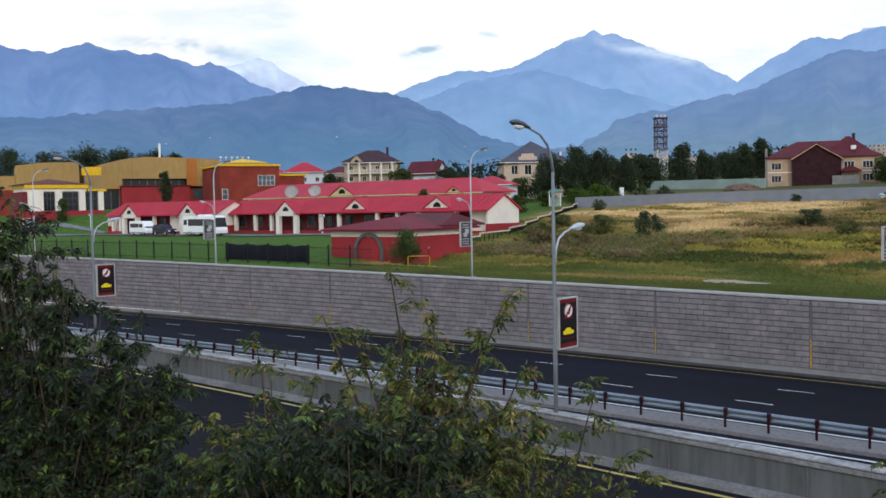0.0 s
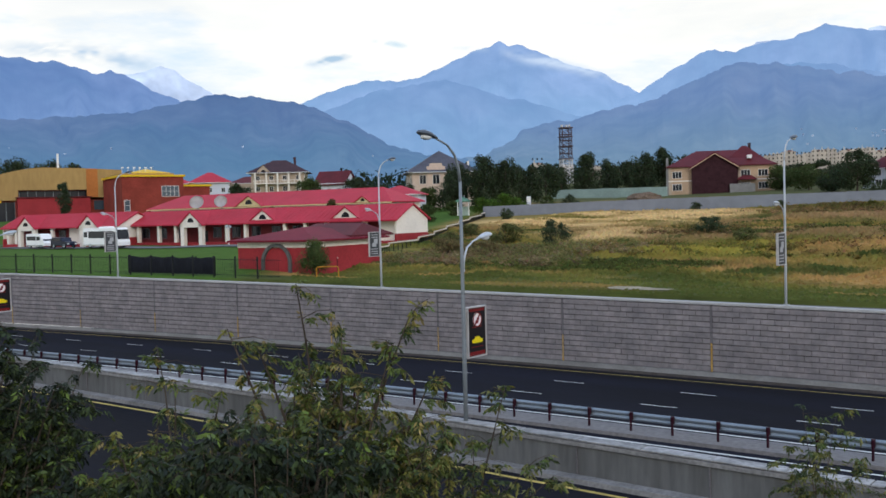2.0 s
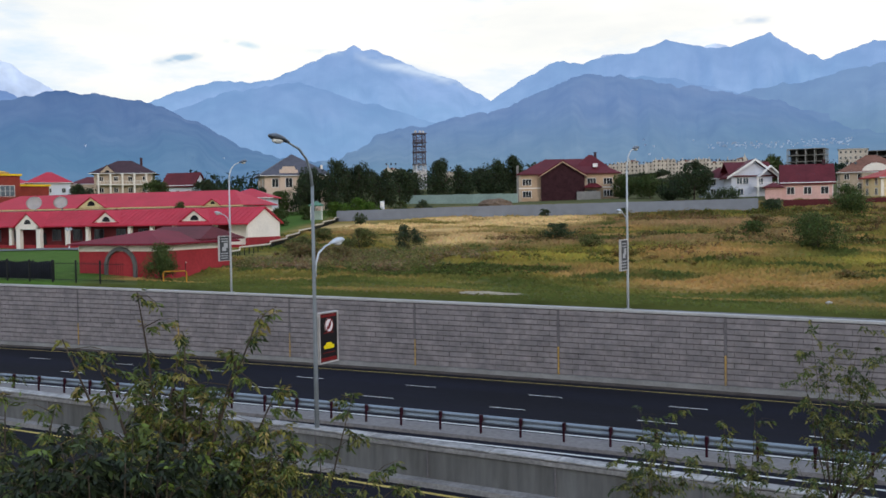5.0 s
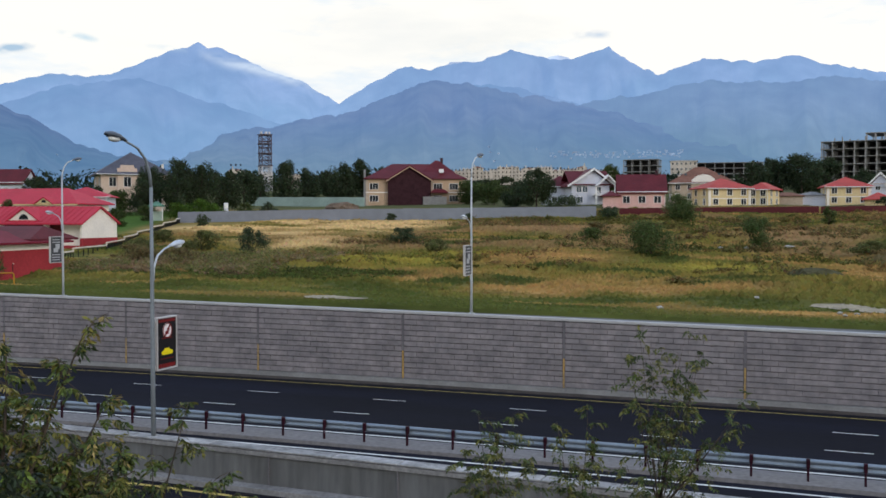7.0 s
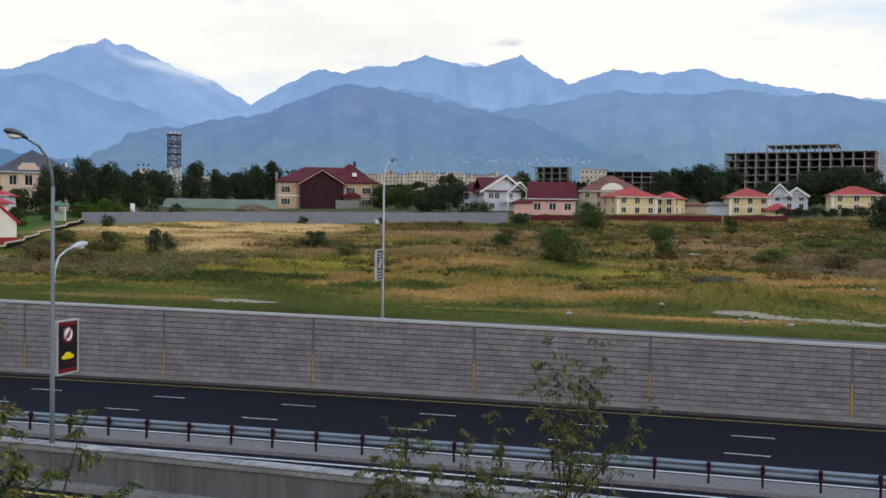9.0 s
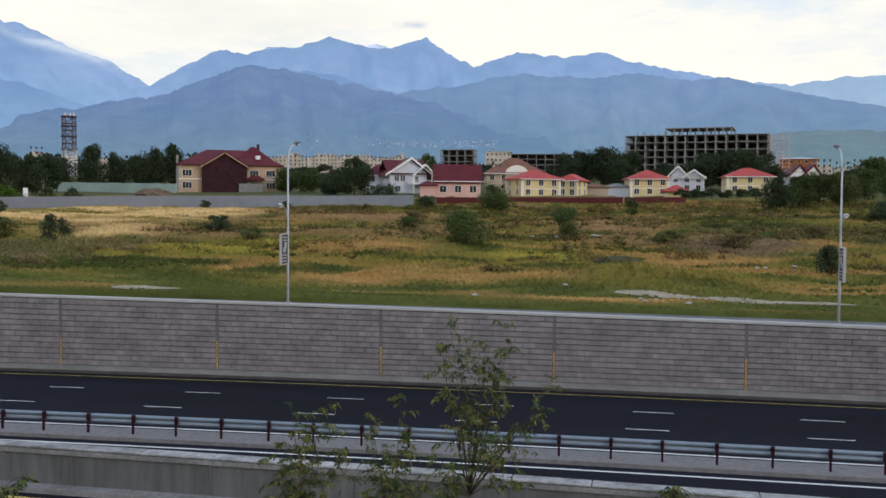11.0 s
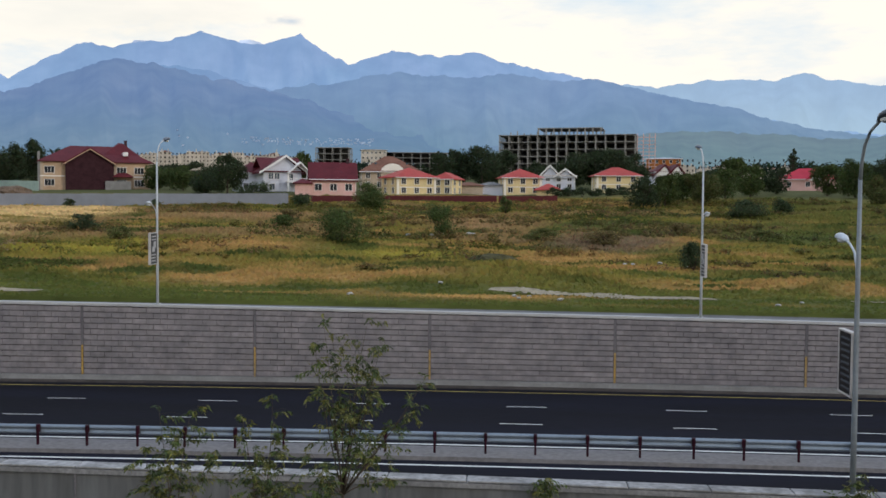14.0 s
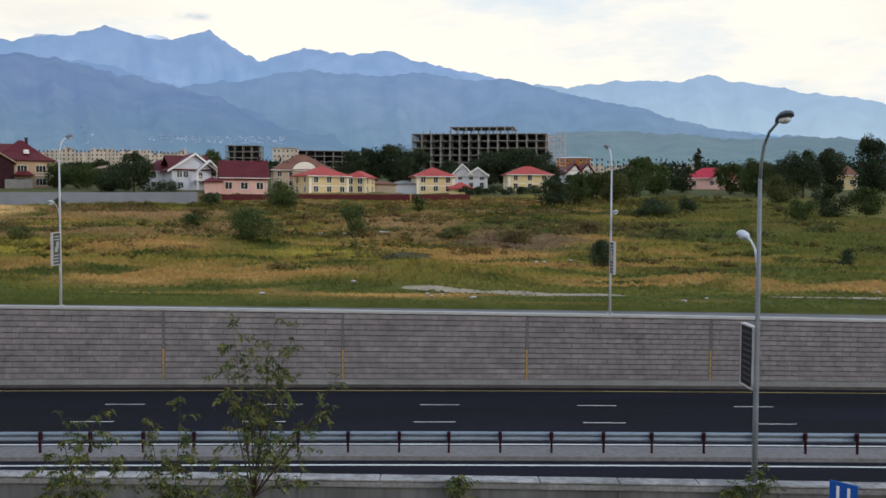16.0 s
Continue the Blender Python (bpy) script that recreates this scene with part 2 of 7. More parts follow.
FENCE_BLACK = mat("black_fence_paint", (0.012, 0.014, 0.014), rough=0.6, vary=0.1, bump=0)
NET_BLACK = mat("black_shade_cloth", (0.010, 0.011, 0.016), rough=0.9, vary=0.2, scale=1.0, fine=5)
RAIL_WOOD = mat("pale_rail_paint", (0.60, 0.52, 0.43), rough=0.7, vary=0.1)
PIPE_ORANGE = mat("orange_gas_pipe", (0.42, 0.20, 0.02), rough=0.5, vary=0.08, bump=0)
FRAME_CONC = mat("raw_concrete_frame", (0.30, 0.29, 0.275), rough=0.95, vary=0.12, scale=0.15, fine=2)
FLAT_CREAM = mat("far_cream_wall", (0.56, 0.49, 0.41), rough=0.9, vary=0.15, scale=0.03, fine=0.5)
STEEL_DARK = mat("dark_lattice_steel", (0.10, 0.075, 0.09), rough=0.7, vary=0.15)
STEEL_PALE = mat("pale_lattice_steel", (0.62, 0.60, 0.60), rough=0.7, vary=0.1)
CAR_WHITE = mat("white_car_paint", (0.86, 0.86, 0.87), rough=0.25, vary=0.03, bump=0, spec=0.6)
CAR_NAVY = mat("navy_car_paint", (0.010, 0.013, 0.030), rough=0.3, vary=0.03, bump=0, spec=0.3)
CAR_SILVER = mat("silver_car_paint", (0.50, 0.55, 0.60), rough=0.3, metal=0.4, vary=0.03, bump=0, spec=0.6)
RUBBER = mat("tyre_rubber", (0.015, 0.015, 0.015), rough=0.85, vary=0.1, bump=0)
LIGHT_RED = mat("tail_lamp_red", (0.35, 0.01, 0.012), rough=0.25, vary=0.03, bump=0)
DISH = mat("dish_grey", (0.62, 0.58, 0.57), rough=0.5, vary=0.08, bump=0)
BARK = mat("bark", (0.085, 0.065, 0.05), rough=0.95, vary=0.3, scale=4, fine=25, bump=0.5, stretch=(1, 1, 0.3))
LEAF = mat("maple_leaf", (0.055, 0.085, 0.018), rough=0.6, vary=0.15, scale=0.8, fine=5, bump=0, attr="Col", rand=0.2, spec=0.25)
CROWN = mat("far_foliage", (0.030, 0.045, 0.016), rough=0.9, vary=0.25, scale=0.3, fine=1.6, bump=0, attr="Col", rand=0.25, spec=0.05, thin=0.4)
COPING = mat("bright_coping", (0.43, 0.425, 0.42), rough=0.8, vary=0.08, scale=0.8, fine=9)
WALL_BLUSH = mat("blush_wall", (0.60, 0.46, 0.37), rough=0.85, vary=0.08, scale=0.3, fine=3)
STONE = mat("rubble", (0.40, 0.39, 0.37), rough=0.95, vary=0.15)

# ---- builders ----
def mesh_object(name, bm, material, smooth=False):
    me = bpy.data.meshes.new(name)
    bm.normal_update()
    bm.to_mesh(me)
    bm.free()
    for m in material if isinstance(material, (list, tuple)) else [material]:
        me.materials.append(m)
    if smooth:
        me.polygons.foreach_set("use_smooth", [True] * len(me.polygons))
    return new(name, me)


def part(name, bm, material, parent, label="", smooth=False):
    ob = mesh_object(name, bm, material, smooth)
    ob.parent = parent
    if label:
        ob["label"] = label
    return ob


def shared(name, me, parent, m=None):
    """A further piece on the same mesh."""
    ob = new(name, me)
    ob.parent = parent
    if m is not None:
        ob.matrix_basis = m
    return ob


def thing(name, label, category, m=None, group="", kind=""):
    ob = tagged(new(name), label, category, group, kind)
    if m is not None:
        ob.matrix_basis = m
    return ob


def raw(name, verts, faces, material, parent=None, colors=None, smooth=False):
    """A mesh out of whole arrays; colours, one a vertex."""
    me = bpy.data.meshes.new(name)
    me.from_pydata(np.asarray(verts).tolist() if not isinstance(verts, list) else verts, [], faces)
    for m in material if isinstance(material, (list, tuple)) else [material]:
        me.materials.append(m)
    if colors is not None:
        a = me.color_attributes.new("Col", "FLOAT_COLOR", "POINT")
        c = np.ones((len(me.vertices), 4), np.float32)
        c[:, :3] = colors
        a.data.foreach_set("color", c.ravel())
    if smooth:
        me.polygons.foreach_set("use_smooth", [True] * len(me.polygons))
    ob = new(name, me)
    ob.parent = parent
    return ob


def box(bm, x0, x1, y0, y1, z0, z1, bevel=0.0, m=None, index=0):
    r = bmesh.ops.create_cube(bm, size=1)
    vs = r["verts"]
    for v in vs:
        v.co = Vector(((x0 + x1) / 2 + v.co.x * (x1 - x0), (y0 + y1) / 2 + v.co.y * (y1 - y0), (z0 + z1) / 2 + v.co.z * (z1 - z0)))
    if bevel:
        es = list({e for v in vs for e in v.link_edges})
        r = bmesh.ops.bevel(bm, geom=es, offset=bevel, segments=1, affect="EDGES")
        vs = list({v for f in r["faces"] for v in f.verts} | {v for v in vs if v.is_valid})
    if index:
        for f in {f for v in vs for f in v.link_faces}:
            f.material_index = index
    if m is not None:
        bmesh.ops.transform(bm, matrix=m, verts=vs)
    return vs


def boxed(*args, **kw):
    bm = bmesh.new()
    box(bm, *args, **kw)
    return bm


def prism(pts, y0, y1, m=None):
    """The outline pts, (x, z) each, drawn out from y0 to y1."""
    bm = bmesh.new()
    a = [bm.verts.new((x, y0, z)) for x, z in pts]
    b = [bm.verts.new((x, y1, z)) for x, z in pts]
    n = len(pts)
    bm.faces.new(a)
    bm.faces.new(b[::-1])
    for i in range(n):
        bm.faces.new((a[i], b[i], b[(i + 1) % n], a[(i + 1) % n]))
    bmesh.ops.recalc_face_normals(bm, faces=bm.faces)
    if m is not None:
        bm.transform(m)
    return bm


def tube(bm, pts, radii, sides=8, cap=True):
    """A round bar through pts, of the radii given."""
    rings = []
    pts = [Vector(p) for p in pts]
    for i, p in enumerate(pts):
        d = (pts[min(i + 1, len(pts) - 1)] - pts[max(i - 1, 0)]).normalized()
        u = d.orthogonal().normalized() if not rings else (last_u - d * last_u.dot(d)).normalized()
        last_u = u
        w = d.cross(u)
        r = radii[i] if isinstance(radii, (list, tuple)) else radii
        rings.append([bm.verts.new(p + (u * math.cos(a) + w * math.sin(a)) * r) for a in (2 * math.pi * k / sides for k in range(sides))])
    for a, b in zip(rings, rings[1:]):
        for k in range(sides):
            bm.faces.new((a[k], a[(k + 1) % sides], b[(k + 1) % sides], b[k]))
    if cap:
        bm.faces.new(rings[0][::-1])
        bm.faces.new(rings[-1])
    return bm


def hipped(x0, x1, y0, y1, z, h, over=0.5, ridge=None, thick=0.18):
    """A hipped roof over the box x0..x1, y0..y1: eaves, slab edge and four slopes. ridge: how far the ridge stays off each end."""
    bm = bmesh.new()
    x0, x1, y0, y1 = x0 - over, x1 + over, y0 - over, y1 + over
    along = (x1 - x0) >= (y1 - y0)
    r = min(x1 - x0, y1 - y0) / 2 if ridge is None else ridge
    cx, cy = (x0 + x1) / 2, (y0 + y1) / 2
    top = [(x0 + r, cy, z + h), (x1 - r, cy, z + h)] if along else [(cx, y0 + r, z + h), (cx, y1 - r, z + h)]
    lo = [bm.verts.new(p) for p in ((x0, y0, z), (x1, y0, z), (x1, y1, z), (x0, y1, z))]
    up = [bm.verts.new((v.co.x, v.co.y, z + thick)) for v in lo]
    t = [bm.verts.new((p[0], p[1], p[2] + thick)) for p in top]
    bm.faces.new(lo[::-1])
    for i in range(4):
        bm.faces.new((lo[i], lo[(i + 1) % 4], up[(i + 1) % 4], up[i]))
    if along:
        for f in ((up[0], up[1], t[1], t[0]), (up[2], up[3], t[0], t[1]), (up[1], up[2], t[1]), (up[3], up[0], t[0])):
            bm.faces.new(f)
    else:
        for f in ((up[0], up[1], t[0]), (up[1], up[2], t[1], t[0]), (up[2], up[3], t[1]), (up[3], up[0], t[0], t[1])):
            bm.faces.new(f)
    return bm


def gabled(x0, x1, y0, y1, z, h, over=0.4, thick=0.2):
    """A gabled roof whose ridge runs along x: two slabs that meet at the ridge."""
    cy = (y0 + y1) / 2
    k = h / (cy - y0)
    e0, e1 = y0 - over, y1 + over
    z0 = z - k * over
    pts = [(e0, z0), (cy, z + h), (e1, z0), (e1, z0 + thick), (cy, z + h + thick * 1.15), (e0, z0 + thick)]
    bm = prism(pts, x0 - over, x1 + over)
    bm.transform(Matrix(((0, 1, 0, 0), (1, 0, 0, 0), (0, 0, 1, 0), (0, 0, 0, 1))))
    bmesh.ops.recalc_face_normals(bm, faces=bm.faces)
    return bm


def window(parent, x, z, w, h, y, m=None, panes=2, rows=1, frame=None, glass=None, side=-1, name="window"):
    """A window set into the wall plane y, facing -y (or +y): glass, frame, bars and a sill."""
    s = side
    holder = new(name)
    holder.parent = parent
    if m is not None:
        holder.matrix_basis = m
    part("pane", boxed(x - w / 2, x + w / 2, min(y, y + s * 0.03), max(y, y + s * 0.03), z, z + h), glass or GLASS_DARK, holder)
    bm = bmesh.new()
    t = 0.09
    ya, yb = sorted((y + s * 0.01, y + s * 0.09))
    box(bm, x - w / 2 - t, x - w / 2, ya, yb, z - t, z + h + t)
    box(bm, x + w / 2, x + w / 2 + t, ya, yb, z - t, z + h + t)
    box(bm, x - w / 2, x + w / 2, ya, yb, z + h, z + h + t)
    box(bm, x - w / 2 - 0.1, x + w / 2 + 0.1, min(y, y + s * 0.18), max(y, y + s * 0.18), z - t - 0.06, z - t)
    for i in range(1, panes):
        box(bm, x - w / 2 + i * w / panes - 0.035, x - w / 2 + i * w / panes + 0.035, ya, yb, z, z + h)
    for i in range(1, rows):
        box(bm, x - w / 2, x + w / 2, ya, yb, z + i * h / rows - 0.035, z + i * h / rows + 0.035)
    part("window_frame", bm, frame or FRAME_WHITE, holder)
    return holder


# ---- the lie of the land: x along the road, y away over it ----
def bend(x):
    """How far the whole road swings towards the viewer at x."""
    a = abs(x)
    return -0.0008 * a * a if a < 130 else -13.52 - 0.208 * (a - 130)


LAND_Y = (0, 54, 66, 90, 110, 150, 200, 280, 400, 700, 1500, 3000)
LAND_Z = (4, 4.0, 4.05, 5.0, 5.9, 8.2, 11.0, 14.6, 19.5, 31, 60, 110)


def wall_top(x):
    """Height of the top of the retaining wall."""
    return 4.02 - 0.0118 * max(-120, min(80, x))


def land(x, y):
    a = max(-90, min(90, x))
    z = float(np.interp(y - bend(a), LAND_Y, LAND_Z))
    bank = max(0, min(1, (-x - 188) / 18)) * max(0, min(1, (y - 86) / 12))
    return z + 3.3 * bank - 0.010 * max(-110, min(60, x)) * max(0, 1 - abs(y - 54) / 60)


def ramp_z(x):
    """Height of the near slip road."""
    return 1.85 - 0.020 * max(-70, min(40, x + 6))


def sweep(name, profile, material, x0, x1, step=3.0, parent=None, zfun=None, smooth=False):
    """A strip along the road's bend: profile is a list of (y, z) drawn along x; zfun(x) is added to z."""
    xs = np.arange(x0, x1 + step / 2, step)
    verts, faces, n = [], [], len(profile)
    for x in xs:
        b, dz = bend(x), (zfun(x) if zfun else 0)
        verts += [(x, y + b, z + dz) for y, z in profile]
    for i in range(len(xs) - 1):
        for k in range(n - 1):
            a = i * n + k
            faces.append((a, a + n, a + n + 1, a + 1))
    return raw(name, verts, faces, material, parent, smooth=smooth)


def along(x, y, z=0.0):
    """A pose at x on the line y of the road, turned with its bend."""
    slope = (bend(x + 0.5) - bend(x - 0.5))
    return Matrix.Translation((x, y + bend(x), z)) @ Matrix.Rotation(math.atan(slope), 4, "Z")


def smooth_noise(x, y, scale, seed):
    """Cheap value noise on arrays, 0 to 1."""
    r = np.random.RandomState(seed)
    g = r.rand(64, 64)
    u, v = x / scale + 1000.0, y / scale + 1000.0
    i, j = np.floor(u).astype(int), np.floor(v).astype(int)
    fu, fv = u - i, v - j
    fu, fv = fu * fu * (3 - 2 * fu), fv * fv * (3 - 2 * fv)
    a, b, c, d = g[i % 64, j % 64], g[(i + 1) % 64, j % 64], g[i % 64, (j + 1) % 64], g[(i + 1) % 64, (j + 1) % 64]
    return (a * (1 - fu) + b * fu) * (1 - fv) + (c * (1 - fu) + d * fu) * fv

# ---- mountains ----
EYE_Z = 9.8


def mountain_range(name, peaks, dist, depth, material, seed, rough, base=60.0, label=""):
    """One chain of mountains: peaks are (bearing, rise) in degrees as seen from the road; between them it runs in broken slopes,
    and its flank comes forward in spurs and gullies."""
    az = np.arange(peaks[0][0], peaks[-1][0], 0.11)
    rise = np.interp(az, [p[0] for p in peaks], [p[1] for p in peaks])
    for k, (sc, am) in enumerate(((2.2, 0.13), (0.9, 0.11), (0.4, 0.075), (0.19, 0.05))):
        rise = rise + (smooth_noise(az + 100, az * 0, sc, seed + k) - 0.5) * 2 * am * rough
    rows = 40
    verts, faces = [], []
    n = len(az)
    a = np.radians(az)
    for j in range(rows + 1):
        v = j / rows
        spur = smooth_noise(az + 100 + v * 0.6, az * 0 + v * 1.5, 2.4, seed + 9) - 0.5 + 0.5 * (smooth_noise(az + 100 - v, az * 0 + v * 2.5, 0.9, seed + 11) - 0.5)
        r = dist - depth * v + spur * depth * 0.5 * math.sin(math.pi * min(1, v * 1.1)) * (1 if v < 0.9 else 0.5)
        top = EYE_Z + dist * np.tan(np.radians(rise))
        fall = (1 - v) ** 1.15
        z = base + (top - base) * fall + spur * 150 * rough * math.sin(math.pi * v) * (1 - v)
        # gullies that run down the flank and fan out towards the foot
        lean = az + 100 + 0.9 * v * (smooth_noise(az + 100, az * 0, 3.0, seed + 13) - 0.5)
        cut = np.abs(smooth_noise(lean, az * 0 + v * 0.9, 0.75, seed + 15) - 0.5) + 0.5 * np.abs(smooth_noise(lean, az * 0 + v * 1.8, 0.33, seed + 17) - 0.5)
        r = r - (cut - 0.3) * depth * 0.09 * rough * math.sin(math.pi * min(1, v * 0.9)) * min(1, v * 5)
        if v == 1:
            z = z * 0 - 30
        verts.append(np.stack([r * np.sin(a), r * np.cos(a), z], 1))
    for j in range(rows):
        for i in range(n - 1):
            p = j * n + i
            faces.append((p, p + n, p + n + 1, p + 1))
    ob = raw(name, np.concatenate(verts), faces, material, smooth=True)
    return tagged(ob, label, "mountain", kind="structure")


# each range carries its haze as its own glow
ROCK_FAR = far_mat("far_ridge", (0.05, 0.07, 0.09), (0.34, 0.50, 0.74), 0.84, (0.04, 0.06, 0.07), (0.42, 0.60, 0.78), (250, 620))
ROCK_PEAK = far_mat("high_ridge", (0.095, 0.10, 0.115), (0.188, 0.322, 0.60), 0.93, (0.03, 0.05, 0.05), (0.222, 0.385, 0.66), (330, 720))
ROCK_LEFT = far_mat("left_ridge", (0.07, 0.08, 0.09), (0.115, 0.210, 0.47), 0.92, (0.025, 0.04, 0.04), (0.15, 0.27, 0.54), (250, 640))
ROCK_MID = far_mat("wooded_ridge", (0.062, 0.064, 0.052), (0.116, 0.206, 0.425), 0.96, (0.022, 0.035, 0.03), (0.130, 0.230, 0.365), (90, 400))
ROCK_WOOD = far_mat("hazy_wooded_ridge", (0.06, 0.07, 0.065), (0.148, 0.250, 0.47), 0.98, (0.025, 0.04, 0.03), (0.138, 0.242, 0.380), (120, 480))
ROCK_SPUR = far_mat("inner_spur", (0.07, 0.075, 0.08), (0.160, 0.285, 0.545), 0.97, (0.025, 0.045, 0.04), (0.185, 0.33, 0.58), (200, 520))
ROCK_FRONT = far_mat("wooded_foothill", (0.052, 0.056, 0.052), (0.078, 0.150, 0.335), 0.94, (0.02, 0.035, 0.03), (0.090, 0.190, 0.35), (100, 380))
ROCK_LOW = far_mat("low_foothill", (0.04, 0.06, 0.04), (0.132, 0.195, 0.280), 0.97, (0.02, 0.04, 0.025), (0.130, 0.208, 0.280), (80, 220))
# snow toned down to grey-blue: rock and blue shadow are put into its colours
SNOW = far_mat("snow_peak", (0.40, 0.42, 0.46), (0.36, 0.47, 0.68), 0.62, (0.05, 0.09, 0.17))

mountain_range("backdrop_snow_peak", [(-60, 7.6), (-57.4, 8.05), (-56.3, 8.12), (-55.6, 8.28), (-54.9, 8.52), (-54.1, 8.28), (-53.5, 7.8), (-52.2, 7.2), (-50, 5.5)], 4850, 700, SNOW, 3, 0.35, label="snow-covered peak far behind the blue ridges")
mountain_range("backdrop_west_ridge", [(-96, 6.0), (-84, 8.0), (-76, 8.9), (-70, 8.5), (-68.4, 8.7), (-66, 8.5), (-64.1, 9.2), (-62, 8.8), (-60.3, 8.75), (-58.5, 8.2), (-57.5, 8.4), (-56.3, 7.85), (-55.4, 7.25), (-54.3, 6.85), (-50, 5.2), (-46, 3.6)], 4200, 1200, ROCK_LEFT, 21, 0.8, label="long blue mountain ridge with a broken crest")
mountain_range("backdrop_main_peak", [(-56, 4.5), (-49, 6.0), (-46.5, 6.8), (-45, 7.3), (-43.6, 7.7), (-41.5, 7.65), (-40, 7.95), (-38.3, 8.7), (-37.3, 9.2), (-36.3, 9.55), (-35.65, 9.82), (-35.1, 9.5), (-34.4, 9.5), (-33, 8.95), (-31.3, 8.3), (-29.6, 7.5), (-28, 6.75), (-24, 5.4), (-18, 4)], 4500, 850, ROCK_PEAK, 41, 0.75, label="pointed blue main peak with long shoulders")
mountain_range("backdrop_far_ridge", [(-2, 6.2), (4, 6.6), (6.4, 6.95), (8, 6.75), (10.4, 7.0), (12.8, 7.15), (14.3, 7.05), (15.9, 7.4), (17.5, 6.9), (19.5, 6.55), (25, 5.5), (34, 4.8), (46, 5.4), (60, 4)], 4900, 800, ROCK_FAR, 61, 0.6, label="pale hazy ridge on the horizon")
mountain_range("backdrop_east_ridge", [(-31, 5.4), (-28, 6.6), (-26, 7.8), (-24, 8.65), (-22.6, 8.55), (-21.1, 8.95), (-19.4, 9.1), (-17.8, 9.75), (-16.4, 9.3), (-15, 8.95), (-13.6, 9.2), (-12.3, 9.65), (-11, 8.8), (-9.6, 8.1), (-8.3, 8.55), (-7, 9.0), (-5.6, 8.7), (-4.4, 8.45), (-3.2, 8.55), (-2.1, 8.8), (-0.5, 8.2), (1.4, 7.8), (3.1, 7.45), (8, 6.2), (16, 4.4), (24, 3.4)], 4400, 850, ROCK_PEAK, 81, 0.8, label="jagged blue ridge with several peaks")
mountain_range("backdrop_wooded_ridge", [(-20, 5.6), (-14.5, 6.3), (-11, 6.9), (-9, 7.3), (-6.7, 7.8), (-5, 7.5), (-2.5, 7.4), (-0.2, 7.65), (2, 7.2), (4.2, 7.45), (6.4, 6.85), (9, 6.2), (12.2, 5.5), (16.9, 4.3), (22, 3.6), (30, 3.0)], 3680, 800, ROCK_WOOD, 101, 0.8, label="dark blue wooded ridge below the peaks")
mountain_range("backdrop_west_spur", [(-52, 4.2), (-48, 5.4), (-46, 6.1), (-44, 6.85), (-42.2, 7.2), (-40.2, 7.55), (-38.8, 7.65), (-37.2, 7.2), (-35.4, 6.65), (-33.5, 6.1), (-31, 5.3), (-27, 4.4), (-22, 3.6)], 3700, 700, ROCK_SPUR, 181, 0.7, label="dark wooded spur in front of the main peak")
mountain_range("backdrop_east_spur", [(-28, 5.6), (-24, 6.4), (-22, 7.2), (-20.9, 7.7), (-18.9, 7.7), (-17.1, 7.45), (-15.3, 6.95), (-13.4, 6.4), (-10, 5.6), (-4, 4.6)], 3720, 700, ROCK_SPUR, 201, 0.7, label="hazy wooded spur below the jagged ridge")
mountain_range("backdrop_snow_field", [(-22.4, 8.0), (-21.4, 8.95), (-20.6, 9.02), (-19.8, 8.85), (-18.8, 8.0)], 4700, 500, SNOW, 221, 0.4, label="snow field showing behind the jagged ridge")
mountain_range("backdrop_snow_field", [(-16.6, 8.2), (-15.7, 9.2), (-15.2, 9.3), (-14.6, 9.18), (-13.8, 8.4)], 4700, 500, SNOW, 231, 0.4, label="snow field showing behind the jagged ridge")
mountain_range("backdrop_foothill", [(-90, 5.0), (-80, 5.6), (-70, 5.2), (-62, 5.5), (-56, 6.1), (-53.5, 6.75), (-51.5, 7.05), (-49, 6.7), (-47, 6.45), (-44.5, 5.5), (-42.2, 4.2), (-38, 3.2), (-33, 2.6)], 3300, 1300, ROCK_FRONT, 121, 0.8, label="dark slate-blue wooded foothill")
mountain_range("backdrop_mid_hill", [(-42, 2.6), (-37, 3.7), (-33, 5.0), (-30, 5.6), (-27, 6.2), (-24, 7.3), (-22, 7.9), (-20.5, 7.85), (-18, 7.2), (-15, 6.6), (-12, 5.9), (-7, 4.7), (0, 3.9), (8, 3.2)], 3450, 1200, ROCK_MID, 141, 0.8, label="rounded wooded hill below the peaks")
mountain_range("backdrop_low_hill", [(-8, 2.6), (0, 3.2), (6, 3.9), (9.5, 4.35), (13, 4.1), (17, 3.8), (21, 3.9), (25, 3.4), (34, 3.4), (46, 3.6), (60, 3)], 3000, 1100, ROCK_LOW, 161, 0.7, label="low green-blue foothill")

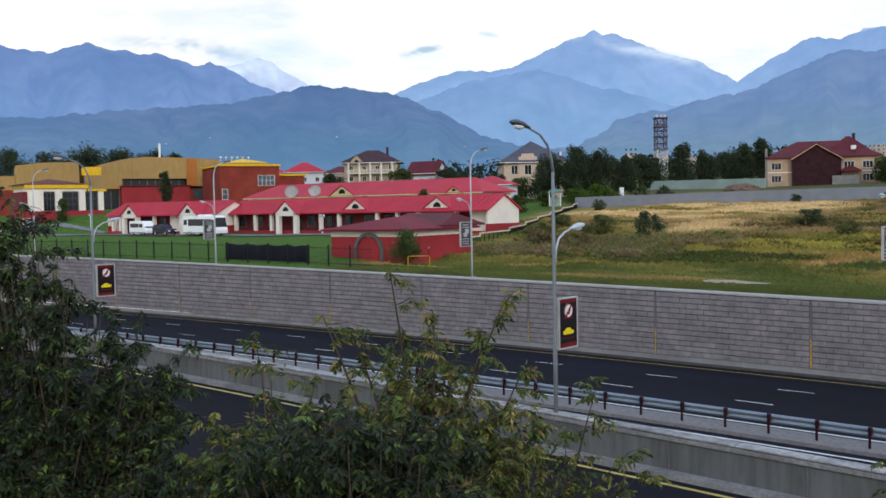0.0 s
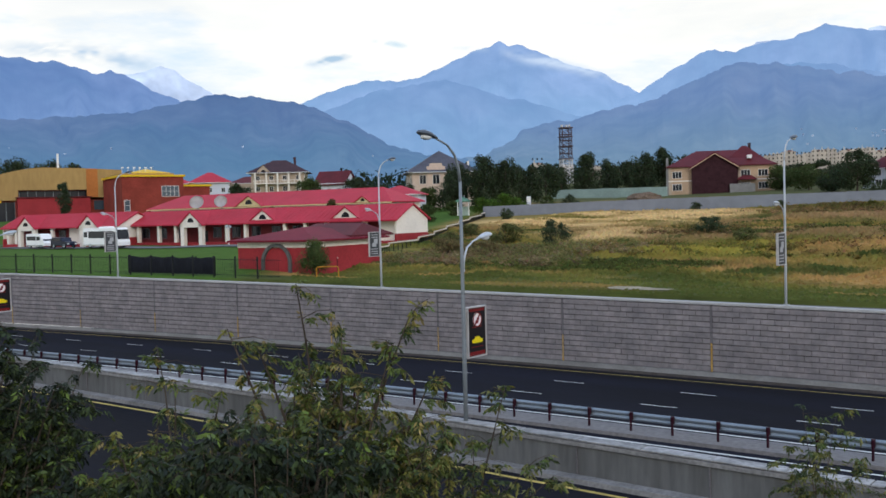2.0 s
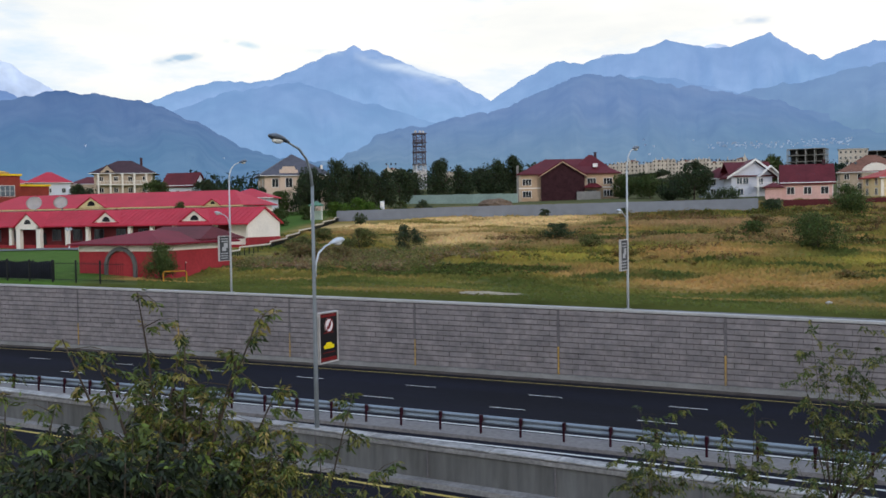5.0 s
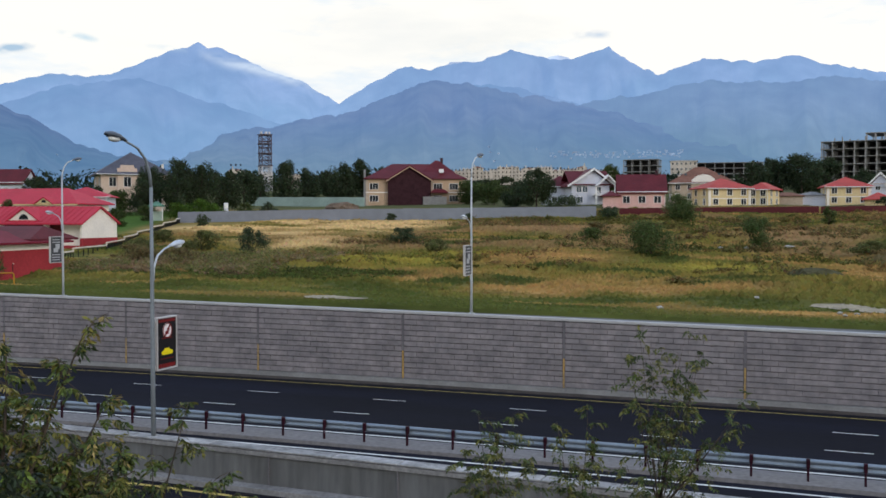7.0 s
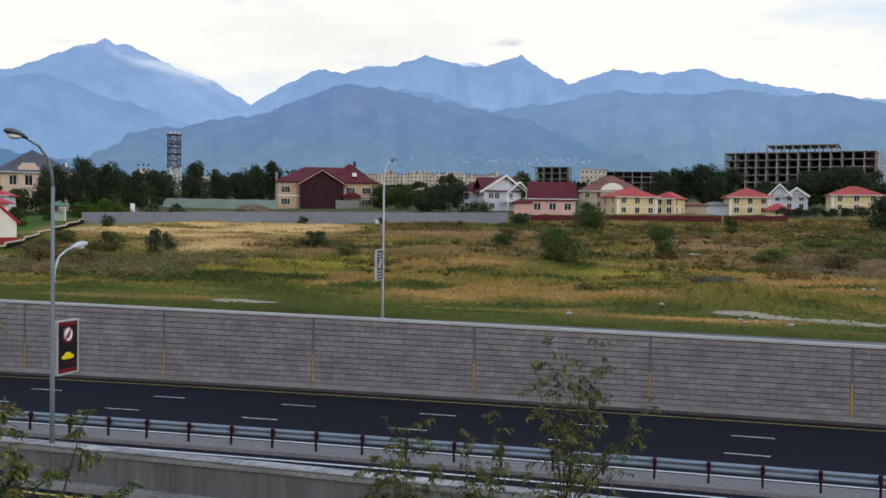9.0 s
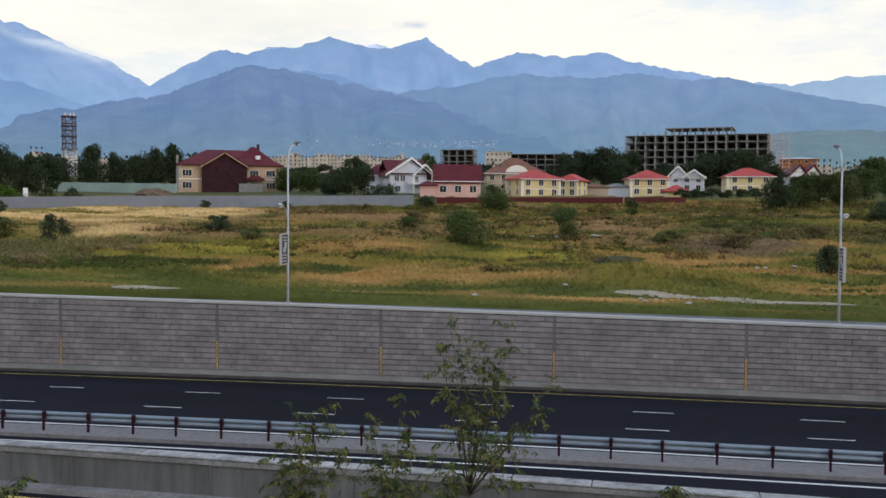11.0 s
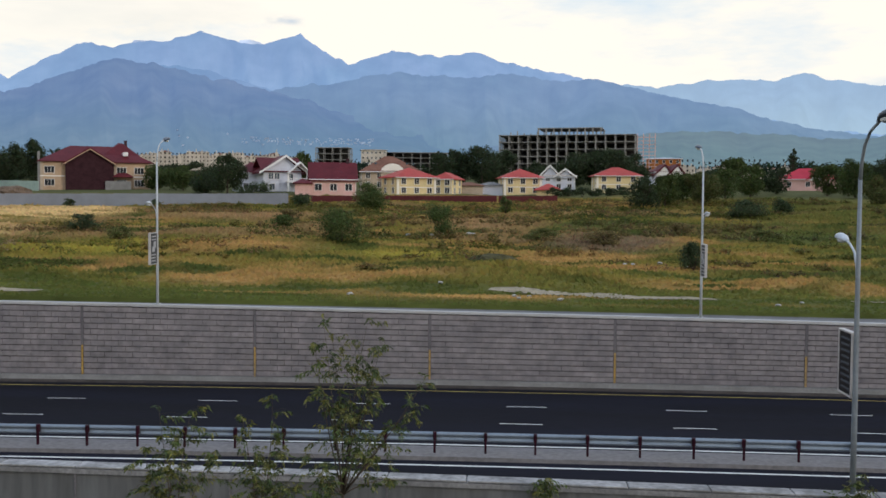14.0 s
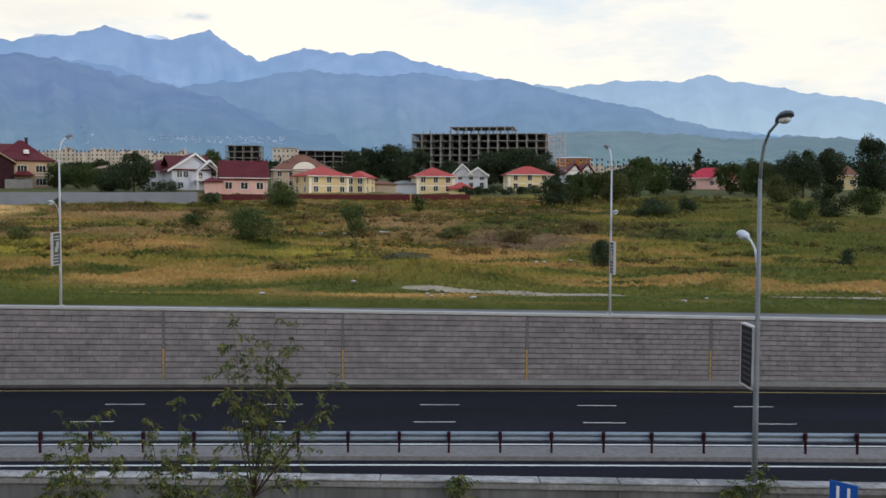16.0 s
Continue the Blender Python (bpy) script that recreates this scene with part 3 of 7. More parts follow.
# ---- thin clouds on the peaks ----
def cloud(path, half, tint, density, seed, label, dist=3880.0):
    """A wisp along path, (bearing, rise) in degrees each: a soft sheet that frays at its edges, its daylight put in as
    glow.
    """
    n, m = 70, 18
    t = np.linspace(0, 1, n)
    k = np.linspace(0, 1, len(path))
    b, e = np.interp(t, k, [q[0] for q in path]), np.interp(t, k, [q[1] for q in path])
    u = np.linspace(-1.6, 1.6, m)
    bb, ee, tt = np.repeat(b, m), np.repeat(e, m) + np.tile(u, n) * half, np.repeat(t, m)
    grain = smooth_noise(bb + 200, ee * 2.2, 0.9, seed) * 0.6 + smooth_noise(bb + 200, ee * 2.5, 0.35, seed + 1) * 0.4
    a = np.exp(-np.tile(u, n) ** 2 * 1.6) * np.sin(np.pi * tt) ** 0.8 * np.clip(grain * 2.0 - 0.25, 0, 1.2) * density
    a = np.clip(a, 0, 1) * (np.abs(np.tile(u, n)) < 1.55)
    rb, re = np.radians(bb), np.radians(ee)
    v = np.stack([dist * np.sin(rb), dist * np.cos(rb), EYE_Z + dist * np.tan(re)], 1)
    f = [(i * m + j, i * m + j + 1, (i + 1) * m + j + 1, (i + 1) * m + j) for i in range(n - 1) for j in range(m - 1)]
    mt = bpy.data.materials.new("thin_cloud")
    mt.use_nodes = True
    nt = mt.node_tree
    nt.nodes.remove(nt.nodes["Principled BSDF"])
    # the tint is emitted, in place of light from sun and sky
    att, em, tr, mx = (nt.nodes.new("ShaderNode" + q) for q in ("Attribute", "Emission", "BsdfTransparent", "MixShader"))
    att.attribute_name = "Col"
    em.inputs["Color"].default_value = (*tint, 1)
    nt.links.new(att.outputs["Color"], mx.inputs["Fac"])
    nt.links.new(tr.outputs[0], mx.inputs[1])
    nt.links.new(em.outputs[0], mx.inputs[2])
    nt.links.new(mx.outputs[0], nt.nodes["Material Output"].inputs["Surface"])
    tagged(raw("backdrop_cloud", v, f, mt, colors=np.repeat(a[:, None], 3, 1), smooth=True), label, "cloud", kind="structure")


cloud([(-35.8, 9.25), (-34.1, 8.75), (-32.5, 8.45), (-30.4, 7.85), (-28.0, 7.1)], 0.36, (0.66, 0.78, 0.94), 0.66, 301, "white wisp of cloud on the main peak's shoulder")
cloud([(-64.0, 9.3), (-60.0, 9.35), (-58.2, 9.1), (-56.5, 8.8), (-54.6, 8.55)], 0.50, (0.52, 0.66, 0.81), 1.15, 311, "grey-blue cloud lying on the west ridge")
cloud([(-47.0, 8.7), (-45.5, 8.95), (-44.0, 9.2)], 0.26, (0.44, 0.60, 0.76), 1.2, 321, "small grey-blue cloud in the bright sky")
cloud([(-43.2, 9.95), (-42.1, 9.85), (-40.8, 9.6)], 0.22, (0.56, 0.74, 0.86), 0.8, 331, "faint pale cloud in the bright sky")
cloud([(-14.6, 10.3), (-13.3, 10.42), (-12.0, 10.3)], 0.26, (0.60, 0.70, 0.82), 0.9, 341, "faint pale cloud in the bright sky")
cloud([(-38.6, 9.5), (-37.3, 9.45), (-36.2, 9.3)], 0.18, (0.62, 0.78, 0.90), 0.6, 351, "faint pale cloud beside the main peak")

# ---- the ground behind the wall: one sheet out to the hills ----
OCHRE_GRASS, LUSH = np.array((0.370, 0.228, 0.078)), np.array((0.120, 0.132, 0.034))
SHADE_GREEN, YELLOW_GREEN, MAUVE_WEED, RUST_WEED = np.array((0.058, 0.070, 0.022)), np.array((0.285, 0.245, 0.048)), np.array((0.190, 0.138, 0.080)), np.array((0.300, 0.195, 0.092))
SWATHES = (
    (-41, 80, 9, 4, SHADE_GREEN), (-47, 76, 12, 3.5, SHADE_GREEN), (-5, 82, 5, 3, SHADE_GREEN), (-42, 98, 11, 12, YELLOW_GREEN), (-28, 98, 9, 8, OCHRE_GRASS),
    (3, 95, 9, 6, OCHRE_GRASS), (-13, 75, 10, 2.5, OCHRE_GRASS), (-10, 93, 6, 5, YELLOW_GREEN), (11, 109, 8, 9, MAUVE_WEED), (-4, 138, 10, 14, RUST_WEED),
    (12, 132, 8, 10, SHADE_GREEN * 1.8), (-40, 150, 14, 14, RUST_WEED), (11, 184, 16, 13, OCHRE_GRASS), (47, 112, 8, 12, LUSH), (25, 82, 10, 5, SHADE_GREEN * 1.4),
    (-65, 90, 10, 12, MAUVE_WEED), (-55, 96, 3, 6, OCHRE_GRASS), (33, 118, 12, 10, SHADE_GREEN * 2))


def field_colour(x, y):
    """The field's growth: mown green verge, streaks of straw and rust weeds, lusher to the east."""
    d = y + 0.0008 * np.minimum(np.abs(x), 90) ** 2
    n1 = smooth_noise(x, y * 2.2, 14.0, 5)
    n2 = smooth_noise(x, y * 2.5, 5.0, 6)
    n3 = smooth_noise(x, y * 1.5, 30.0, 7)
    green, olive = np.array((0.078, 0.096, 0.026)), np.array((0.215, 0.178, 0.044))
    straw, rust, dark = np.array((0.66, 0.465, 0.205)), np.array((0.265, 0.180, 0.078)), np.array((0.058, 0.075, 0.021))

    def lerp(a, b, t):
        t = np.clip(t, 0, 1)[:, None]
        return a * (1 - t) + b * t

    n4 = smooth_noise(x, y * 2.4, 2.6, 8)
    n5 = smooth_noise(x + 0.3 * y, y * 3.2, 9.0, 15)
    far = np.clip((d - 62) / 10, 0, 1)
    c = lerp(np.tile(green, (len(x), 1)), olive, (d - 68) / 8 + (n2 - 0.5) * 1.5)
    c = lerp(c, OCHRE_GRASS, ((n5 - 0.56) * 5) * np.clip((d - 58) / 8, 0, 1) * 0.7)
    c = lerp(c, LUSH, ((0.44 - n5) * 4) * far * 0.75)
    c = lerp(c, rust, ((n1 - 0.48) * 4 + (n3 - 0.5) * 2) * np.clip((d - 106) / 10, 0, 1))
    c = lerp(c, dark, ((n2 - 0.60) * 5) * np.clip((d - 66) / 10, 0, 1) * 0.8)
    # swathes that keep their place: middle, half widths, growth
    for px, pd, wx, wd, tone in SWATHES:
        reach = 1.75 * np.exp(-(((x - px) / wx) ** 2 + ((d - pd) / wd) ** 2)) - 0.42
        c = lerp(c, tone, reach * (0.55 + 0.5 * n2 + 0.5 * n5))
    # dry straw under the grey fence
    c = lerp(c, straw, (2.2 * np.exp(-((x + 84) / 26) ** 2 - ((d - 152) / 18) ** 2) - 0.5) * np.clip(n2 * 1.9 + n1 * 0.9 - 0.35, 0, 1.4))
    c = lerp(c, straw * 0.85, (2.0 * np.exp(-((x + 66) / 9) ** 2 - ((d - 118) / 7) ** 2) - 0.4) * np.clip(n2 * 2 - 0.2, 0, 1.3))
    # greener to the east
    c = lerp(c, np.array((0.110, 0.124, 0.034)), np.clip((x - 24) / 16 + (n1 - 0.5) * 2.2, 0, 1) * np.clip((d - 62) / 6, 0, 1) * 0.7)
    # thin and thick growth
    c = c * (0.66 + 0.26 * n2 + 0.10 * n4)[:, None] * np.array((1.05, 0.98, 0.95))
    # lawn of the school grounds, beyond the stepped rail
    c = lerp(c, np.array((0.062, 0.116, 0.021)), (-(x + 84) - (d - 92) * 0.52) / 3 + 0.0)
    c = lerp(c, np.array((0.08, 0.085, 0.035)), (d - 215) / 20)
    return c


xs = np.concatenate([np.arange(-2600, -300, 90), np.arange(-300, -130, 6), np.arange(-130, 75, 1.6), np.arange(75, 200, 8), np.arange(200, 2600, 100)])
ds = np.concatenate([[57.35], np.arange(57.7, 130, 1.1), np.arange(130, 240, 3.0), np.arange(240, 500, 20), np.arange(500, 3300, 140)])
gx, gd = np.meshgrid(xs, ds)
gy = gd + np.vectorize(bend)(np.clip(gx, -90, 90))
gz = np.vectorize(land)(gx, gy)
humps = (smooth_noise(gx.ravel(), gy.ravel(), 4.0, 11) - 0.5) * 0.5 + (smooth_noise(gx.ravel(), gy.ravel(), 13.0, 12) - 0.5) * 0.95
fade = np.clip((gd.ravel() - 60) / 12, 0, 1) * np.where(gx.ravel() < -78, 0.25, 1)
gz = gz.ravel() + humps * fade - np.where(gd.ravel() < 57.5, 1.2, 0)
gv = np.stack([gx.ravel(), gy.ravel(), gz], 1)
nx = len(xs)
gf = [(j * nx + i, j * nx + i + 1, (j + 1) * nx + i + 1, (j + 1) * nx + i) for j in range(len(ds) - 1) for i in range(nx - 1)]
tagged(raw("ground", gv, gf, GROUND, colors=field_colour(gx.ravel(), gy.ravel()), smooth=True), "uneven fallow field of green and straw-coloured grass", "ground", kind="structure")

def turf(x, y):
    """Height of the uneven turf at one place."""
    xa, ya = np.array([x]), np.array([y])
    d = y - bend(max(-90, min(90, x)))
    h = (smooth_noise(xa, ya, 4.0, 11)[0] - 0.5) * 0.5 + (smooth_noise(xa, ya, 13.0, 12)[0] - 0.5) * 0.95
    return land(x, y) + h * max(0, min(1, (d - 60) / 12)) * (0.25 if x < -78 else 1)


# ---- service road on top of the wall ----
X0, X1 = -135.0, 66.0
tagged(sweep("service_road", [(53.96, 0.0), (57.55, 0.02), (57.75, 0.12), (58.1, 0.16)], ASPHALT_OLD, X0, X1, zfun=lambda x: wall_top(x) - 0.28 + 0.0035 * max(-60, min(30, x))), "narrow worn grey service road on top of the wall", "road", kind="structure")

# ---- retaining wall ----
wall = tagged(sweep("wall_retaining", [(53.95, -0.2), (53.66, -0.2), (53.62, -4.6)], MORTAR, X0, X1, zfun=wall_top), "long retaining wall of grey split-face blocks", "wall", kind="structure")
part_cap = sweep("coping", [(53.96, -0.36), (53.96, 0.05), (53.50, 0.05), (53.50, -0.09), (53.62, -0.09)], COPING, X0, X1, parent=wall, zfun=wall_top)
part_cap["label"] = "pale concrete coping"
sweep("plinth", [(53.62, 0.36), (53.34, 0.34), (53.30, -0.05)], CONCRETE, X0, X1, parent=wall)
sweep("kerb", [(53.3, 0.10), (52.95, 0.10), (52.93, -0.02)], mat("dark_gutter", (0.075, 0.065, 0.06), rough=0.95, vary=0.2), X0, X1, parent=wall)

# ---- roads ----
road = tagged(sweep("road", [(53.2, 0.0), (39.6, 0.0)], ASPHALT, X0, X1), "three-lane carriageway of new dark asphalt", "road", kind="structure")
sweep("edge_line", [(52.10, 0.006), (52.00, 0.006)], YELLOW_LINE, X0, X1, parent=road)
sweep("edge_line", [(40.38, 0.006), (40.22, 0.006)], WHITE_LINE, X0, X1, parent=road)
dash = bpy.data.meshes.new("lane_dash")
dash.from_pydata([(-0.97, -0.045, 0), (0.97, -0.045, 0), (0.97, 0.045, 0), (-0.97, 0.045, 0)], [], [(0, 1, 2, 3)])
dash.materials.append(WHITE_LINE)
for k in range(-14, 8):
    shared("lane_dash", dash, road, along(0.85 + 7.74 * k, 48.35 - 0.054 * k, 0.006))
    shared("lane_dash", dash, road, along(0.55 + 7.74 * k, 44.48 - 0.05 * k, 0.006))

median = tagged(sweep("median", [(39.72, 0.0), (39.70, 0.09), (37.72, 0.16), (37.70, 0.0)], STRIP, X0, X1), "pale concrete median strip with a kerb", "pavement", kind="structure")
road_mid = tagged(sweep("road_middle", [(37.75, 0.0), (24.5, 0.0)], ASPHALT, X0, X1), "second carriageway of dark asphalt behind the parapet", "road", kind="structure")
sweep("edge_line", [(37.10, 0.006), (36.94, 0.006)], WHITE_LINE, X0, X1, parent=road_mid)


# ---- parapet between the middle carriageway and the slip road ----
def parapet_top(x):
    return 2.95 - 0.0130 * max(-70, min(40, x))


parapet = tagged(sweep("parapet", [(24.75, -3.6), (24.72, -0.10), (24.3, -0.10), (24.28, -3.0)], CONCRETE_STREAK, X0, X1, zfun=parapet_top), "weather-streaked concrete parapet wall", "wall", kind="structure")
cop = sweep("coping", [(24.76, -0.12), (24.76, 0.03), (24.24, 0.0), (24.24, -0.12)], CONCRETE_PALE, X0, X1, parent=parapet, zfun=parapet_top)
cop["label"] = "pale concrete coping"
sweep("kerb", [(24.3, -0.95), (23.92, -0.97), (23.90, -1.3)], CONCRETE_PALE, X0, X1, parent=parapet, zfun=parapet_top)
slip = tagged(sweep("slip_road", [(24.1, -1.12), (12.6, -1.12)], ASPHALT, X0, X1, zfun=parapet_top), "near slip road of dark asphalt with a yellow edge line", "road", kind="structure")
sweep("edge_line", [(23.55, -1.113), (23.39, -1.113)], YELLOW_LINE, X0, X1, parent=slip, zfun=parapet_top)
tagged(sweep("pavement", [(12.65, -1.2), (12.6, -0.96), (9.0, -0.93), (-60.0, -0.8)], mat("near_verge", (0.07, 0.085, 0.03), rough=1.0, vary=0.35, scale=0.4, fine=3, second=(0.12, 0.10, 0.06)), X0, X1, zfun=parapet_top), "overgrown verge below the viewpoint", "ground", kind="structure")

# ---- pieces of the road edge ----
BAYS = [-4.4 + (9.7 if k < 0 else 10.05) * k for k in range(-13, 7)]
COURSES = 12


def course_z(x, k):
    return 0.37 + (wall_top(x) - 0.13 - 0.37) * k / COURSES


# guard rail
guard_rail = thing("guard_rail", "galvanised guard rail on short dark red posts along the median", "guard rail")
rail_profile = [(38.56, 0.50), (38.50, 0.545), (38.50, 0.60), (38.58, 0.665), (38.58, 0.70), (38.50, 0.765), (38.50, 0.83), (38.56, 0.90), (38.60, 0.90)]
sweep("beam", [(y, 0.56 + (z - 0.5) * 0.92) for y, z in rail_profile], GALV, X0, X1, step=2.0, parent=guard_rail, smooth=True)["label"] = "weathered galvanised corrugated beam"
bm = boxed(-0.042, 0.042, -0.05, 0.05, 0.0, 0.80, bevel=0.01)
box(bm, -0.068, 0.068, -0.03, 0.11, 0.50, 0.82, bevel=0.012)
post_me = mesh_object("post", bm, POST_RED)
post_me.parent = guard_rail
post_me.matrix_basis = along(-0.9, 38.40, 0.14)
for k in range(-52, 32):
    if k:
        shared("post", post_me.data, guard_rail, along(-0.9 + 2.0 * k + random.uniform(-0.06, 0.06), 38.40, 0.14))


# ---- street lamps ----
def lamp_head(bm_shell, bm_glass, p, direction, scale=1.0):
    """A flat cobra head that ends an arm at p and points along direction (unit y sign), slightly raised."""
    rings = []
    for u, w, h in ((-0.12, 0.05, 0.05), (0.05, 0.10, 0.085), (0.28, 0.17, 0.13), (0.55, 0.18, 0.13), (0.74, 0.10, 0.07), (0.80, 0.03, 0.02)):
        u, w, h = u * scale, w * scale, h * scale
        c = Vector(p) + Vector((0, direction * u, u * 0.16))
        rings.append([bm_shell.verts.new(c + Vector((w * math.cos(a), 0, (h if math.sin(a) > 0 else h * 0.45) * math.sin(a)))) for a in (2 * math.pi * k / 10 for k in range(10))])
    for a, b in zip(rings, rings[1:]):
        for k in range(10):
            bm_shell.faces.new((a[k], a[(k + 1) % 10], b[(k + 1) % 10], b[k]))
    bm_shell.faces.new(rings[0])
    bm_shell.faces.new(rings[-1][::-1])
    bmesh.ops.recalc_face_normals(bm_shell, faces=bm_shell.faces)
    c = Vector(p) + Vector((0, direction * 0.40 * scale, 0.0))
    bmesh.ops.create_uvsphere(bm_glass, u_segments=10, v_segments=6, radius=1, matrix=Matrix.Translation(c) @ Matrix.Diagonal((0.13 * scale, 0.24 * scale, 0.09 * scale, 1)))


def street_lamp(m, height, up_dir, low_z, label, group, coat=None):
    """Tapered steel pole with a tall curved arm one way and a small lower arm the other."""
    coat = coat or POLE
    lamp = thing("street_lamp", label, "street lamp", m, group)
    bm = bmesh.new()
    tube(bm, [(0, 0, 0.0), (0, 0, 2.0), (0, 0, 5.0), (0, 0, height - 1.3)], [0.074, 0.068, 0.057, 0.048], 10)
    part("pole", bm, coat, lamp, smooth=True)
    bm = boxed(-0.17, 0.17, -0.17, 0.17, 0, 0.03, bevel=0.006)
    for sx in (-1, 1):
        for sy in (-1, 1):
            box(bm, sx * 0.12 - 0.02, sx * 0.12 + 0.02, sy * 0.12 - 0.02, sy * 0.12 + 0.02, 0.03, 0.07)
    part("base_plate", bm, coat, lamp)
    arm = [(0, 0, height - 1.35), (0, up_dir * 0.06, height - 0.95), (0, up_dir * 0.26, height - 0.52), (0, up_dir * 0.62, height - 0.22), (0, up_dir * 1.25, height - 0.02)]
    bm = bmesh.new()
    tube(bm, arm, [0.048, 0.044, 0.040, 0.036, 0.034], 8)
    part("arm", bm, coat, lamp, smooth=True)
    shell, glass = bmesh.new(), bmesh.new()
    lamp_head(shell, glass, arm[-1], up_dir)
    head = part("lamp_head", shell, LAMP_HEAD, lamp, smooth=True)
    part("lens", glass, LAMP_GLASS, head, smooth=True)
    d = -up_dir
    arm = [(0, d * 0.06, low_z - 1.0), (0, d * 0.10, low_z - 0.6), (0, d * 0.28, low_z - 0.25), (0, d * 0.62, low_z - 0.06), (0, d * 0.95, low_z + 0.03)]
    bm = bmesh.new()
    tube(bm, arm, [0.036, 0.034, 0.032, 0.030, 0.030], 8)
    tube(bm, [(0, 0, low_z - 0.95), (0, d * 0.12, low_z - 0.95)], 0.03, 6)
    part("arm", bm, LAMP_PALE, lamp, smooth=True)
    shell, glass = bmesh.new(), bmesh.new()
    lamp_head(shell, glass, arm[-1], d, 0.85)
    head = part("lamp_head", shell, LAMP_PALE, lamp, "pale lamp head on a small lower arm", smooth=True)
    part("lens", glass, LAMP_GLASS, head, smooth=True)
    return lamp


def disc(bm, c, r, thick, sides=24, inner=0.0):
    """A disc or ring that faces +x, centred at c."""
    def ring(x, rad):
        return [bm.verts.new((c[0] + x, c[1] + rad * math.cos(2 * math.pi * k / sides), c[2] + rad * math.sin(2 * math.pi * k / sides))) for k in range(sides)]
    o0, o1 = ring(0, r), ring(thick, r)
    if inner:
        i0, i1 = ring(0, inner), ring(thick, inner)
    for k in range(sides):
        n = (k + 1) % sides
        bm.faces.new((o0[k], o0[n], o1[n], o1[k]))
        if inner:
            bm.faces.new((o1[k], o1[n], i1[n], i1[k]))
            bm.faces.new((i1[k], i1[n], i0[n], i0[k]))
    if not inner:
        bm.faces.new(o1)
    return bm


def notice_board(m, w, z0, z1, side, label, dark=True, back_bars=True):
    """A lit poster case on two brackets, its faces square to the road; side: the way in y in which it stands off the pole."""
    board = thing("notice_board", label, "sign", m, "poster cases on the lamp posts")
    y0, y1 = sorted((side * 0.14, side * (0.14 + w)))
    bm = bmesh.new()
    t = 0.05
    box(bm, -0.07, 0.07, y0, y0 + t, z0, z1, bevel=0.01)
    box(bm, -0.07, 0.07, y1 - t, y1, z0, z1, bevel=0.01)
    box(bm, -0.07, 0.07, y0 + t, y1 - t, z1 - t, z1, bevel=0.01)
    box(bm, -0.07, 0.07, y0 + t, y1 - t, z0, z0 + t, bevel=0.01)
    part("case_frame", bm, FRAME_GREY, board)
    bm = bmesh.new()
    for z in (z0 + 0.12, z1 - 0.12):
        a, b = sorted((side * 0.04, side * 0.14))
        box(bm, -0.03, 0.03, a, b, z - 0.025, z + 0.025)
    part("bracket", bm, FRAME_GREY, board)
    part("poster", boxed(-0.045, 0.045, y0 + t, y1 - t, z0 + t, z1 - t), PANEL_DARK if dark else PANEL_SLATE, board)
    h, cy = z1 - z0, (y0 + y1) / 2
    if dark:
        for za, zb, f in ((0.90, 0.955, 0.82), (0.585, 0.605, 0.5), (0.04, 0.115, 0.82)):
            part("caption_bar", boxed(0.045, 0.050, cy - w * f / 2, cy + w * f / 2, z0 + h * za, z0 + h * zb), PANEL_RED, board)
        bm = bmesh.new()
        c = (0.046, cy + 0.02, z0 + h * 0.735)
        disc(bm, c, w * 0.235, 0.006)
        part("pictogram_disc", bm, PANEL_WHITE, board)
        bm = bmesh.new()
        disc(bm, (0.052, c[1], c[2]), w * 0.235, 0.006, inner=w * 0.195)
        box(bm, 0.052, 0.058, -w * 0.2, w * 0.2, -0.03, 0.03, m=Matrix.Translation((0, c[1], c[2])) @ Matrix.Rotation(radians(52), 4, "X"))
        box(bm, 0.052, 0.057, c[1] - 0.12, c[1] + 0.05, c[2] - 0.11, c[2] - 0.02)
        box(bm, 0.052, 0.057, c[1] - 0.02, c[1] + 0.10, c[2] - 0.02, c[2] + 0.07)
        part("pictogram", bm, PANEL_RED, board)
        zc = z0 + h * 0.33
        bm = prism([(-0.34, -0.06), (-0.36, 0.03), (-0.22, 0.07), (-0.13, 0.17), (0.12, 0.17), (0.22, 0.07), (0.35, 0.04), (0.36, -0.05), (0.28, -0.11), (-0.28, -0.11)], 0.045, 0.056)
        bm.transform(Matrix.Translation((0, cy, zc)) @ Matrix.Diagonal((1, 0.8, 0.72, 1)) @ Matrix(((0, 1, 0, 0), (1, 0, 0, 0), (0, 0, 1, 0), (0, 0, 0, 1))))
        bmesh.ops.recalc_face_normals(bm, faces=bm.faces)
        part("car_drawing", bm, PANEL_YELLOW, board)
        part("caption_bar", boxed(0.045, 0.05, cy - w * 0.3, cy + w * 0.3, z0 + h * 0.2, z0 + h * 0.215), PANEL_RED, board)
    # the far side: rows of bars that cannot be read
    bm = bmesh.new()
    rng = random.Random(7)
    sides_x = ((-0.050, -0.045),) if dark else ((0.045, 0.050), (-0.050, -0.045))
    for xa, xb in sides_x:
        for k in range(9):
            if not dark and 3 <= k <= 6:
                continue
            z = z0 + h * (0.10 + 0.095 * k)
            box(bm, xa, xb, cy - w * rng.uniform(0.30, 0.40), cy + w * rng.uniform(0.30, 0.40), z, z + h * 0.035)
        if not dark:
            box(bm, xa, xb, cy - w * 0.22, cy + w * 0.16, z0 + h * 0.40, z0 + h * 0.56)
